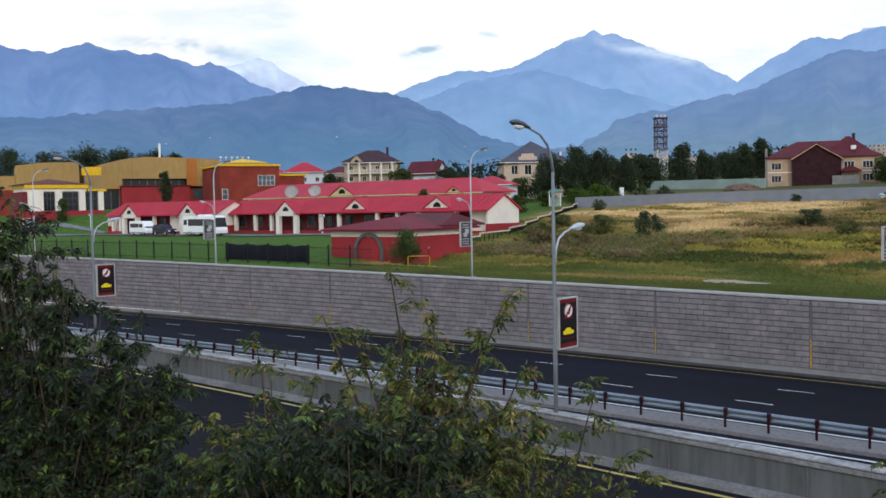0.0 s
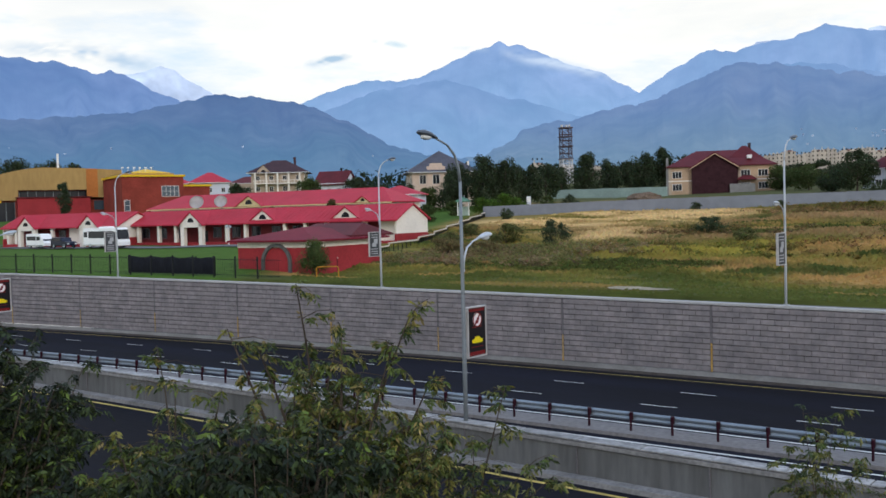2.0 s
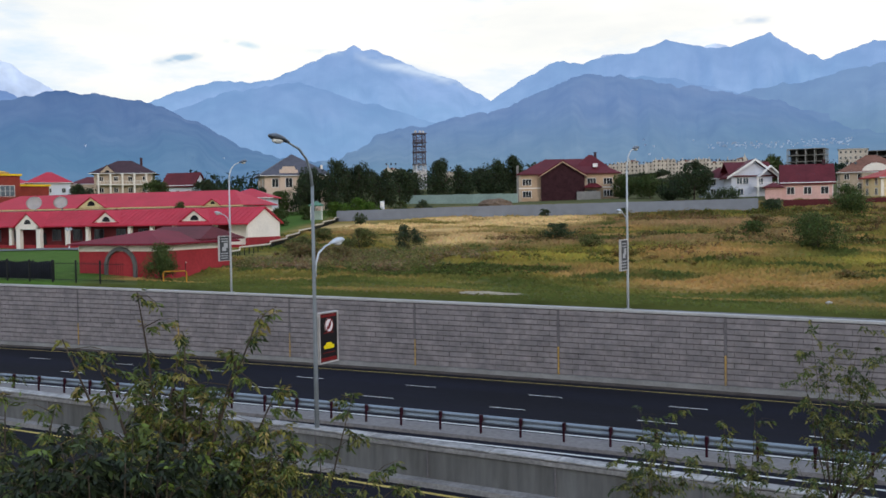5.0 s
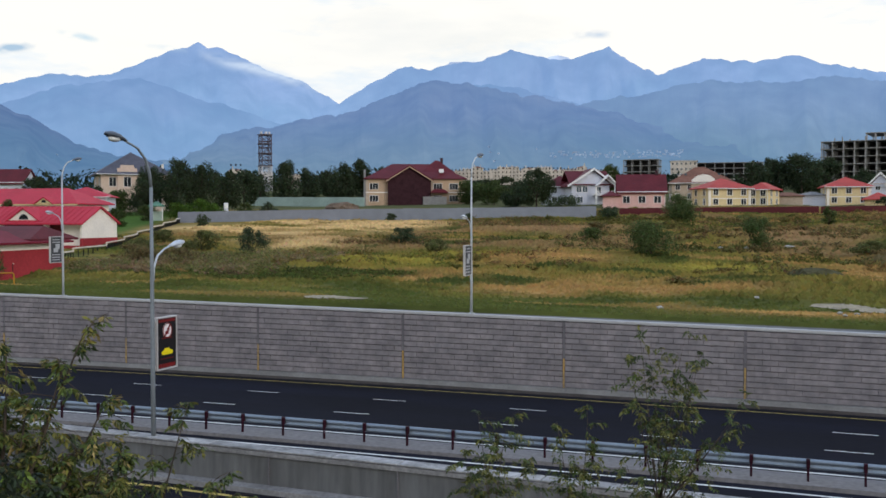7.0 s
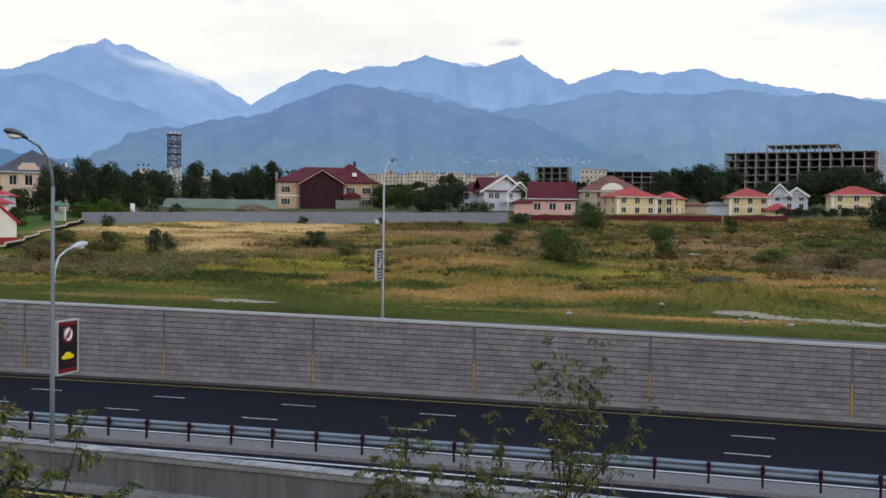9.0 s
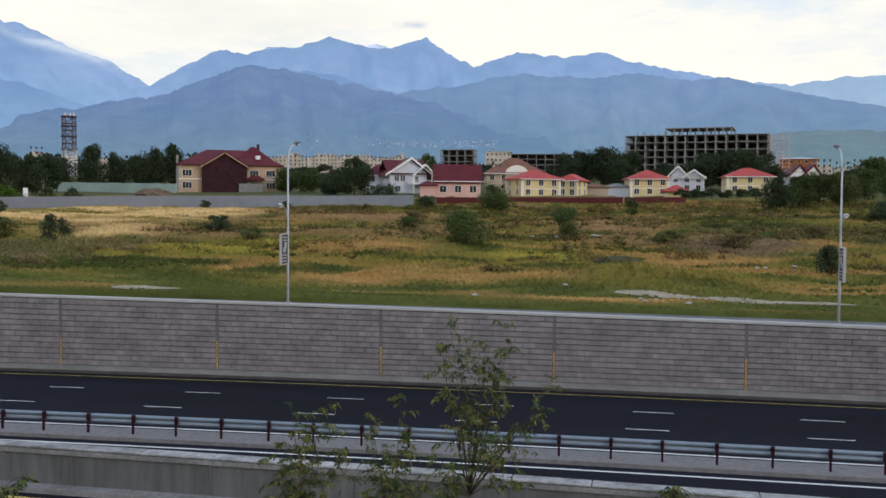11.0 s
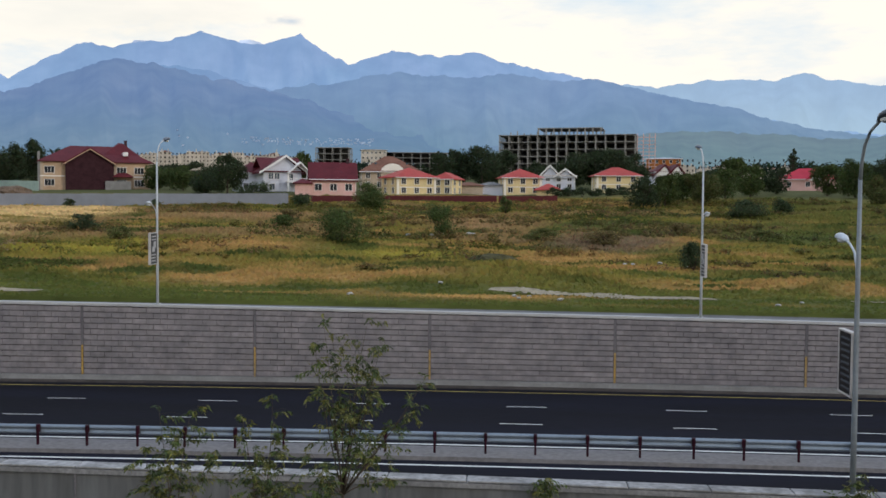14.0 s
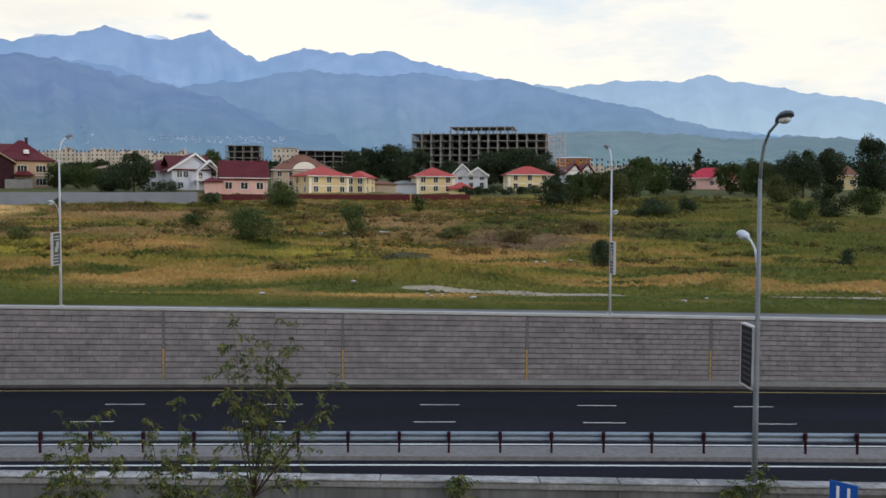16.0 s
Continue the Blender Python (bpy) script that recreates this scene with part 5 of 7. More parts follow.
greyh = simple_house("large beige house with a steep grey slate roof", -39.1, 262, 12.3, 16.5, 16.4, 8.6, 14.6, WALL_BLUSH, ROOF_GREY, cols=3, floors=2, yaw=8, over=1.3, win=(1.6, 2.2))
bm = prism([(-4.4, 8.3), (0.4, 8.3), (0.4, 10.2), (-0.2, 10.2), (-0.5, 11.0), (-3.5, 11.0), (-3.8, 10.2), (-4.4, 10.2)], -0.5, 0.4)
part("gable", bm, WALL_BLUSH, greyh, "stepped pale gable")
part("wall_bay", boxed(-4.4, 0.4, -0.5, 0.2, -1, 8.4), WALL_BLUSH, greyh)
window(greyh, -2.0, 5.6, 1.7, 2.4, -0.5, panes=2)
part("chimney", boxed(7.0, 7.5, 3, 3.6, 9, 11.6), WALL_CREAM, greyh)

# big beige house with a netted centre
brown = thing("house", "large beige three-part house with a maroon roof and dark netted centre", "house", spot(-23.4, 272, 13.6, 4))
body(brown, 27.0, 15, 7.0, WALL_BEIGE)
part("roof", hipped(-13.5, 13.5, 0, 15, 7.0, 4.4, over=0.8), ROOF_MAROON, brown, "maroon tiled hipped roof")
bm = prism([(-7.6, -1.2), (4.2, -1.2), (4.2, 6.6), (-1.7, 10.2), (-7.6, 6.6)], -1.4, 0.3)
part("netted_gable", bm, WALL_BLACKRED, brown, "tall gable hung with dark netting")
part("gable_roof", prism([(-8.4, 6.2), (-1.7, 10.3), (5.0, 6.2), (5.0, 6.6), (-1.7, 10.75), (-8.4, 6.6)], -2.0, 7.0), ROOF_MAROON, brown)
part("verge_board", prism([(-8.45, 6.05), (-1.7, 10.2), (5.05, 6.05), (5.05, 6.3), (-1.7, 10.45), (-8.45, 6.3)], -2.12, -2.0), WALL_BEIGE, brown)
part("roof", hipped(1, 12, 2, 12, 8.0, 4.4, over=0.2), ROOF_MAROON, brown)
for x in (-11.4, 6.2, 10.6):
    for z in (0.9, 4.2):
        window(brown, x, z, 2.3, 1.6, 0.0, panes=3)
part("porch", boxed(2.0, 8.4, -2.2, 0, -1.2, 2.2), CONCRETE, brown)
part("porch_roof", hipped(4.2, 8.6, -2.2, 0, 3.2, 1.0, over=0.3), ROOF_MAROON, brown)
part("string_course", boxed(-13.6, 13.6, -0.12, 0, 3.2, 3.5), WALL_CREAM, brown)
for x in (-13.4, 13.4, 4.5):
    part("quoin", boxed(x - 0.5, x + 0.5, -0.08, 0.0, -1, 7.0), WALL_SAND, brown)
chimney(brown, 8, 8, 10.5, 13.2)
part("dormer", boxed(6.8, 8.0, 1.4, 3.4, 8.9, 9.9), FRAME_WHITE, brown)
part("wall", boxed(-14.2, -13.6, -0.3, 0.4, -1, 9.6), CONCRETE, brown)

# white house with a stepped gable and balcony
white = thing("house", "white house with a steep gable, balcony and dark red roof", "house", spot(-13.3, 246, 12.9, 14))
body(white, 9.5, 11, 5.4, WALL_WHITE)
part("roof", gabled(-4.75, 4.75, 0, 11, 5.4, 3.2, over=0.6), ROOF_MAROON, white)
bm = prism([(-5.2, 5.0), (5.2, 5.0), (0.6, 8.6)], -0.4, 0.0)
part("gable", bm, WALL_WHITE, white)
part("gable_roof", prism([(-6.0, 4.6), (0.6, 8.8), (6.2, 4.6), (6.2, 5.0), (0.6, 9.25), (-6.0, 5.0)], -1.3, 8.0), ROOF_MAROON, white)
part("verge_board", prism([(-6.05, 4.5), (0.6, 8.75), (6.25, 4.5), (6.25, 5.0), (0.6, 9.3), (-6.05, 5.0)], -1.42, -1.3), FRAME_WHITE, white)
part("gable_roof", prism([(0.9, 4.6), (3.9, 7.2), (6.6, 4.6), (6.6, 4.95), (3.9, 7.6), (0.9, 4.95)], -2.6, -0.6), FRAME_WHITE, white)
bm = boxed(0.6, 6.0, -2.4, 0.0, 2.5, 2.75)
box(bm, 0.6, 6.0, -2.4, -2.3, 3.5, 3.6)
for k in range(12):
    box(bm, 0.65 + 0.48 * k - 0.04, 0.65 + 0.48 * k + 0.04, -2.4, -2.32, 2.7, 3.55)
part("balcony", bm, FRAME_WHITE, white)
for x in (0.9, 5.7):
    part("column", boxed(x - 0.2, x + 0.2, -2.35, -1.95, -1, 5.0), FRAME_WHITE, white)
for x, z in ((-2.6, 0.8), (-2.9, 3.4), (-1.4, 3.4), (2.0, 3.2), (3.8, 0.8)):
    window(white, x, z, 1.2, 1.4, 0.0, panes=2, glass=GLASS_BLUE)
simple_house("low white wing with a dark red roof beside the white house", -14.9, 252, 13.2, 8, 9, 4.6, 7.4, WALL_WHITE, ROOF_MAROON, cols=2, floors=2, yaw=10)
pink = simple_house("pink house with a maroon gabled roof", -10.4, 230, 12.2, 10.5, 10, 3.6, 7.6, WALL_PINK, ROOF_MAROON, kind="gable", cols=3, floors=1, yaw=3, over=0.5, win=(1.5, 1.5))
part("porch", boxed(-8.8, -5.3, -1.5, 5, -1, 2.6), WALL_PINK, pink)
part("porch_roof", hipped(-8.8, -5.3, -1.5, 5, 2.6, 1.1, over=0.6), ROOF_MAROON, pink)
chimney(pink, 3.6, 5, 6.5, 8.6)
for x in (-1.8, 1.6):
    part("dormer", boxed(x - 0.5, x + 0.5, 2.2, 3.4, 5.1, 5.6), GLASS_BLUE, pink)
sand = simple_house("sand-coloured villa with a brown roof and arched pediment", -7.1, 268, 14.2, 15.5, 13, 4.8, 9.2, WALL_SAND, ROOF_BROWN, cols=5, floors=2, yaw=5, over=0.9)
bm = bmesh.new()
c = [bm.verts.new((0.4 + 3.2 * math.cos(math.pi * i / 12), -0.6, 4.6 + 2.5 * math.sin(math.pi * i / 12))) for i in range(13)]
f = bm.faces.new(c)
r = bmesh.ops.extrude_face_region(bm, geom=[f])
bmesh.ops.translate(bm, vec=(0, 1.2, 0), verts=[v for v in r["geom"] if isinstance(v, bmesh.types.BMVert)])
bmesh.ops.recalc_face_normals(bm, faces=bm.faces)
part("pediment", bm, WALL_CREAM, sand, "arched cream pediment")
part("wall_bay", boxed(-2.8, 3.6, -0.6, 0.1, -1, 4.6), WALL_SAND, sand)
for x in (-6, -4, 4.6, 6.4):
    part("dormer", boxed(x - 0.3, x + 0.3, 2.4, 3.4, 7.0, 7.5), GLASS_BLUE, sand)
for b, dd, z, w, lab in ((-5.6, 229, 12.2, 9.8, "pale yellow house with an orange-red hipped roof behind the fence"),
                         (0.55, 243, 12.7, 9.3, "yellow house with an orange-red hipped roof"),
                         (6.0, 264, 13.9, 11.5, "yellow house with a broad orange-red hipped roof")):
    y = simple_house(lab, b, dd, z, w, 9.5, 4.2, 6.5, WALL_YELLOW, ROOF_ORANGE, cols=3, floors=2, yaw=24 if b < -3 else 10, over=0.7, group="yellow houses")
    for x in (-w / 2 + 0.2, w / 2 - 0.2):
        part("pilaster", boxed(x - 0.3, x + 0.3, -0.12, 0.0, -1, 3.9), WALL_CREAM, y)
    part("string_course", boxed(-w / 2 - 0.05, w / 2 + 0.05, -0.08, 0.0, 1.9, 2.1), WALL_CREAM, y)
simple_house("yellow corner wing with an orange-red roof", -4.1, 231, 12.3, 4.6, 8, 3.8, 5.4, WALL_YELLOW, ROOF_ORANGE, cols=2, floors=2, yaw=-18, group="yellow houses")
wg = simple_house("white house with white-edged steep gables", 2.6, 276, 14.3, 9, 9, 4.2, 5.0, WALL_WHITE, ROOF_BROWN, cols=3, floors=2)
for x, zt in ((-2.4, 6.9), (1.8, 5.9)):
    part("gable_roof", prism([(x - 3.2, 3.6), (x, zt), (x + 3.2, 3.6), (x + 3.2, 4.0), (x, zt + 0.4), (x - 3.2, 4.0)], -0.9, 8), ROOF_BROWN, wg)
    part("verge_board", prism([(x - 3.25, 3.5), (x, zt - 0.1), (x + 3.25, 3.5), (x + 3.25, 4.05), (x, zt + 0.45), (x - 3.25, 4.05)], -1.02, -0.9), FRAME_WHITE, wg)
    part("gable", prism([(x - 2.7, 3.6), (x + 2.7, 3.6), (x, zt - 0.2)], -0.4, 0.0), WALL_WHITE, wg)
hut = thing("garden_hut", "small hut with a red pyramid roof behind the fence", "hut", spot(2.0, 236, 12.4))
part("wall", boxed(-2.7, 2.7, 0, 5, -1, 1.4), WALL_YELLOW, hut)
part("roof", hipped(-2.7, 2.7, 0, 5, 1.4, 1.5, over=0.7), ROOF_ORANGE, hut)
for b, dd, z, w in ((-2.6, 240, 12.6, 7.0), (-1.3, 244, 12.8, 6.0)):
    c = thing("garage", "low grey garage with a flat roof behind the red fence", "garage", spot(b, dd, z), "garages")
    part("wall", boxed(-w / 2, w / 2, 0, 5, -1, 2.2), WALL_SAND if b < -2 else WALL_WHITE, c)
    part("roof", hipped(-w / 2, w / 2, 0, 5, 2.2, 0.8, over=0.4), ROOF_BROWN if b < -2 else CONCRETE_PALE, c)
rw = simple_house("house with steep dark red roofs and white gable edges", 8.8, 350, 18.2, 10, 9, 4.0, 6.4, WALL_WHITE, ROOF_MAROON, cols=3, floors=1, yaw=20)
for x in (-2.2, 2.4):
    part("gable_roof", prism([(x - 3.4, 2.6), (x + 0.6, 6.2), (x + 3.2, 3.0), (x + 3.2, 3.5), (x + 0.6, 6.8), (x - 3.4, 3.1)], -1.0, 6), ROOF_MAROON, rw)
    part("gable", prism([(x - 2.6, 2.6), (x + 2.8, 2.6), (x + 0.6, 6.0)], -0.5, 0.0), FRAME_WHITE, rw)
rr = simple_house("house with a bright red roof and white gable among bushes", 16.2, 296, 15.2, 15, 10, 2.9, 6.0, WALL_PINK, ROOF_RED, cols=3, floors=1)
part("gable_roof", prism([(-0.5, 2.6), (2.4, 5.0), (5.2, 2.6), (5.2, 3.0), (2.4, 5.45), (-0.5, 3.0)], -1.0, 6), ROOF_RED, rr)
part("gable", prism([(0.2, 2.6), (4.6, 2.6), (2.4, 4.6)], -0.6, 0.0), FRAME_WHITE, rr)
simple_house("small yellow house among tall trees", 23.2, 298, 15.2, 5.4, 6, 3.6, 6.4, WALL_YELLOW, ROOF_BROWN, cols=2, floors=1)


# ---- unfinished concrete frames ----
def concrete_frame(label, bearing, dist, z, w, d, floors, storey, bay, attic=0, yaw=0.0, scaffold=False):
    fr = thing("unfinished_building", label, "building", spot(bearing, dist, z, yaw), "unfinished concrete frames")
    n = int(round(w / bay))
    nd = max(2, int(round(d / bay)))
    for k in range(floors + 1):
        part("floor_slab", boxed(-w / 2 - 0.4, w / 2 + 0.4, -0.4, d + 0.4, k * storey - 0.24, k * storey), FRAME_CONC, fr)
    first = part("column", boxed(-0.21, 0.21, -0.21, 0.21, -3, floors * storey - 0.24), FRAME_CONC, fr)
    first.location = (-w / 2, 0, 0)
    for j in range(nd + 1):
        for i in range(n + 1):
            if i or j:
                shared("column", first.data, fr, Matrix.Translation((-w / 2 + w * i / n, d * j / nd, 0)))
    bm = bmesh.new()
    rng = random.Random(floors * 7 + n)
    for k in range(floors):
        for i in range(n):
            if rng.random() < 0.28:
                x = -w / 2 + w * i / n
                box(bm, x + 0.3, x + w / n * rng.uniform(0.4, 0.95), d * 0.45, d * 0.45 + 0.2, k * storey, (k + 1) * storey - 0.3)
    # full-width sheet inside each frame, added to darken the interior
    box(bm, -w / 2 + 0.5, w / 2 - 0.5, d * 0.62, d * 0.62 + 0.2, 0, floors * storey - 0.3)
    # the shade of the open floors is put into this dark colour
    part("infill_wall", bm, mat("shaded_block_infill", (0.05, 0.048, 0.046), rough=0.95, vary=0.2, scale=0.3, fine=2), fr)
    if attic:
        bm = bmesh.new()
        zt = floors * storey
        box(bm, -w * 0.22, w * 0.26, 1, d - 1, zt + storey - 0.3, zt + storey)
        for i in range(9):
            x = -w * 0.21 + w * 0.46 * i / 8
            for y in (1.5, d - 1.5):
                box(bm, x - 0.25, x + 0.25, y - 0.25, y + 0.25, zt, zt + storey - 0.3)
        for i in range(7):
            x = -w * 0.42 + w * 0.05 * i
            box(bm, x - 0.2, x + 0.2, 2, 2.4, zt, zt + rng.uniform(0.6, 1.8))
        part("attic_frame", bm, FRAME_CONC, fr)
    if scaffold:
        bm = bmesh.new()
        for i in range(4):
            tube(bm, [(w / 2 + 1.0 + 2.4 * i, -1.0, -4), (w / 2 + 1.0 + 2.4 * i, -1.0, floors * storey)], 0.14, 5)
        for k in range(floors * 2):
            tube(bm, [(w / 2 + 1.0, -1.0, k * storey / 2), (w / 2 + 8.2, -1.0, k * storey / 2)], 0.11, 5)
        part("scaffold", bm, WALL_PINK, fr, "pinkish scaffold tower")
    return fr


concrete_frame("tall unfinished concrete frame building above the trees", 3.0, 420, 22.4, 57, 22, 6, 3.0, 4.0, attic=1, yaw=-6, scaffold=True)
concrete_frame("unfinished grey concrete frame far behind the houses", -10.5, 600, 30.5, 20, 14, 4, 3.6, 5.0, yaw=-10)
concrete_frame("low unfinished concrete frame far behind the villa", -5.9, 640, 31.0, 46, 14, 4, 3.4, 6.0)
simple_house("pale far apartment block with flat roof", -8.1, 625, 31.5, 16, 12, 13.5, 14.2, FLAT_CREAM, CONCRETE_PALE, cols=6, floors=4)
simple_house("orange brick block far behind the trees", 8.5, 450, 23.0, 15, 12, 8.6, 9.2, CLAD_ORANGE, WALL_WHITE, cols=5, floors=3)


# ---- far town ----
def far_block(bearing, dist, z, w, h, towers, seed):
    """A pale terrace with gabled towers, chimneys and rows of windows, far off."""
    b = thing("far_terrace", "cream terrace with small towers far below the hills", "building", spot(bearing, dist, z), "far cream terraces")
    rng = random.Random(seed)
    part("wall", boxed(-w / 2, w / 2, 0, 12, -8, h), FLAT_CREAM, b)
    bm = bmesh.new()
    for i in range(towers):
        x = -w / 2 + w * (i + 0.5) / towers
        tw = w / towers * rng.uniform(0.28, 0.42)
        th = h + rng.uniform(0.1, 1.7)
        box(bm, x - tw, x + tw, -0.5, 8, -6, th)
        if rng.random() < 0.7:
            box(bm, x - 0.3, x + 0.3, 1, 1.8, th, th + rng.uniform(0.6, 2.6))
    part("tower", bm, FLAT_CREAM, b)
    bm = bmesh.new()
    for i in range(int(w / 3)):
        for k in range(4):
            x = -w / 2 + 1.5 + 3 * i
            box(bm, x - 0.45, x + 0.45, -0.62, -0.5, k * 3 - 0.4, k * 3 + 0.9)
    part("window_strip", bm, GLASS_DARK, b)["kind"] = "stuff"
    part("roof", hipped(-w / 2, w / 2, 0, 12, h, 1.6, over=0.4), ROOF_BROWN if seed % 3 == 0 else CONCRETE_PALE, b)


for i in range(19):
    far_block(-21.3 + i * 0.50, 740 + (i * 67) % 190, 38.6 + ((i * 67) % 190) * 0.045 - abs(i - 9) * 0.2, 8 + (i * 7) % 5, 7.0 + (i * 5) % 4, 2 + i % 3, i)
for i in range(7):
    far_block(9.8 + i * 0.9, 600 + (i * 31) % 60, 28.5, 9 + (i * 5) % 5, 5.0 + (i * 3) % 3, 2, i + 40)
for i in range(4):
    far_block(-33.6 + i * 1.6, 640 + 30 * i, 34.5, 10, 5.5, 2, i + 60)

# hamlets on the far slope: one scatter of pale houses
hv, hf = [], []
rng = random.Random(5)
for hill, b0, b1, e0, e1, n in (("backdrop_mid_hill", -15.8, -8.2, 3.45, 3.85, 120), ("backdrop_mid_hill", -26, -16, 3.1, 4.4, 6), ("backdrop_foothill", -66, -40, 3.2, 4.4, 7)):
    spots = []
    for vert in bpy.data.objects[hill].data.vertices:
        x, y, z = vert.co
        if b0 < math.degrees(math.atan2(x, y)) < b1 and e0 < math.degrees(math.atan2(z - EYE_Z, math.hypot(x, y))) < e1:
            spots.append((x, y, z))
    for i in range(min(n, len(spots))):
        x, y, z = rng.choice(spots)
        s, hgt = rng.uniform(1.2, 3.2), rng.uniform(1.5, 3)
        x, y = x + rng.uniform(-6, 6), y - 3
        k = len(hv)
        hv += [(x + sx * s, y + sy * s, z - 3 + sz * (hgt + 3)) for sz in (0, 1) for sx, sy in ((-1, -1), (1, -1), (1, 1), (-1, 1))]
        hf += [tuple(k + q for q in f) for f in ((0, 1, 5, 4), (1, 2, 6, 5), (2, 3, 7, 6), (3, 0, 4, 7), (4, 5, 6, 7))]
# bluish base colour: the haze in front of the white houses is put into it
tagged(raw("far_hamlet", hv, hf, mat("hazy_house_walls", (0.44, 0.52, 0.64), rough=0.9, vary=0.2, scale=0.02, fine=0.2)), "pale hamlet houses scattered on the far slope", "houses", kind="stuff")

# lattice tower
tower = thing("lattice_tower", "square lattice tower with a pale foot and dark upper stages", "tower", spot(-32.0, 420, 22.0, 20))
def lattice(z0, z1, half, stage, bm):
    n = int((z1 - z0) / stage)
    for sx in (-1, 1):
        for sy in (-1, 1):
            tube(bm, [(sx * half, sy * half, z0), (sx * half, sy * half, z1)], 0.22, 5)
    for k in range(n + 1):
        z = z0 + (z1 - z0) * k / n
        for a, b in (((-1, -1), (1, -1)), ((1, -1), (1, 1)), ((1, 1), (-1, 1)), ((-1, 1), (-1, -1))):
            tube(bm, [(a[0] * half, a[1] * half, z), (b[0] * half, b[1] * half, z)], 0.16, 5)
            if k < n:
                zn = z0 + (z1 - z0) * (k + 1) / n
                tube(bm, [(a[0] * half, a[1] * half, z), (b[0] * half, b[1] * half, zn)], 0.11, 5)
                tube(bm, [(b[0] * half, b[1] * half, z), (a[0] * half, a[1] * half, zn)], 0.11, 5)
bm = bmesh.new()
lattice(-4, 9.5, 2.1, 2.4, bm)
part("lower_frame", bm, STEEL_PALE, tower, "pale painted lower lattice")
bm = bmesh.new()
lattice(9.5, 22.6, 2.0, 2.6, bm)
part("upper_frame", bm, STEEL_DARK, tower, "dark upper lattice")
for z in (9.6, 14.8, 18.8, 22.6):
    part("platform", boxed(-2.5, 2.5, -2.5, 2.5, z, z + 0.35), STEEL_DARK, tower)
bm = bmesh.new()
for x in (-1.8, 0.2, 1.6):
    box(bm, x - 0.3, x + 0.3, -1, 0.2, 22.9, 24.0)
part("antenna", bm, STEEL_PALE, tower)
shed = thing("tower_hut", "white equipment hut at the foot of the tower", "hut", spot(-32.3, 412, 21.0))
part("wall", boxed(-3.6, 3.6, 0, 6, -5, 3.0), WALL_WHITE, shed)
part("roof", hipped(-3.6, 3.6, 0, 6, 3.0, 0.8, over=0.3), CONCRETE_PALE, shed)

# ---- school grounds and field edges ----
def ribbon(name, pts, width, material, lift=0.07, label="", category="path"):
    """A path laid on the land through pts."""
    verts, faces = [], []
    fine = []
    for (xa, ya), (xb, yb) in zip(pts, pts[1:]):
        n = max(2, int(math.hypot(xb - xa, yb - ya) / 1.5))
        fine += [(xa + (xb - xa) * i / n, ya + (yb - ya) * i / n) for i in range(n)]
    fine.append(pts[-1])
    for i, (x, y) in enumerate(fine):
        a, b = fine[max(0, i - 1)], fine[min(len(fine) - 1, i + 1)]
        d = Vector((b[0] - a[0], b[1] - a[1])).normalized()
        w = width / 2 * (1 + 0.25 * math.sin(i * 1.7) + 0.15 * math.sin(i * 0.6)) * (0.2 + 0.8 * math.sin(math.pi * (i + 0.3) / (len(fine) - 0.4))) if name == "dirt_patch" else width / 2
        for s in (-1, 0, 1):
            px, py = x - d.y * w * s, y + d.x * w * s
            verts.append((px, py, turf(px, py) + (0.05 if name == "dirt_patch" else 0.12)))
    for i in range(len(fine) - 1):
        for s in (0, 1):
            faces.append((i * 3 + s, i * 3 + s + 1, i * 3 + s + 4, i * 3 + s + 3))
    return tagged(raw(name, verts, faces, material), label, category, kind="structure")


ribbon("drive", [(-206, 82), (-175, 86.5), (-140, 89.5), (-100, 94.5)], 4.6, ASPHALT_OLD, label="grey drive in front of the school")
ribbon("footpath", [(-236, 84), (-205, 92.5), (-186, 93.5)], 1.8, CONCRETE_PALE, label="pale concrete footpath across the lawn")
ribbon("dirt_patch", [(-34.6, 60.9), (-32.4, 60.4), (-30.0, 60.9)], 2.6, SOIL, label="bare pale soil patch in the grass")
ribbon("dirt_patch", [(-1.5, 68.4), (4, 66.9), (7, 66.6), (10, 66.2), (13.5, 65.9)], 3.4, SOIL, label="bare pale track through the grass")
ribbon("dirt_patch", [(21.5, 64.0), (27, 63.4), (36, 62.8), (50, 61.5)], 1.0, SOIL, label="bare pale track through the grass")


def picket_fence(label, pts, height, spacing, material, bars=3):
    """Posts, rails and thin upright bars along pts on the land."""
    fence = thing("fence", label, "fence")
    for (xa, ya), (xb, yb) in zip(pts, pts[1:]):
        length = math.hypot(xb - xa, yb - ya)
        n = max(1, int(round(length / spacing)))
        bars_bm = bmesh.new()
        for i in range(n):
            p = [Vector((xa + (xb - xa) * k / n, ya + (yb - ya) * k / n, 0)) for k in (i, i + 1)]
            for v in p:
                v.z = land(v.x, v.y)
            part("post", tube(bmesh.new(), [p[0] + Vector((0, 0, -0.4)), p[0] + Vector((0, 0, height + 0.15))], 0.075, 6), material, fence)
            for z in (0.25, height - 0.15):
                tube(bars_bm, [p[0] + Vector((0, 0, z)), p[1] + Vector((0, 0, z))], 0.03, 4)
            for k in range(1, 12):
                q = p[0].lerp(p[1], k / 12)
                tube(bars_bm, [q + Vector((0, 0, 0.1)), q + Vector((0, 0, height))], 0.014, 3, cap=False)
        part("bar_grille", bars_bm, material, fence)["kind"] = "stuff"
    return fence


def kerb_line(x, d):
    return (x, d + bend(x))


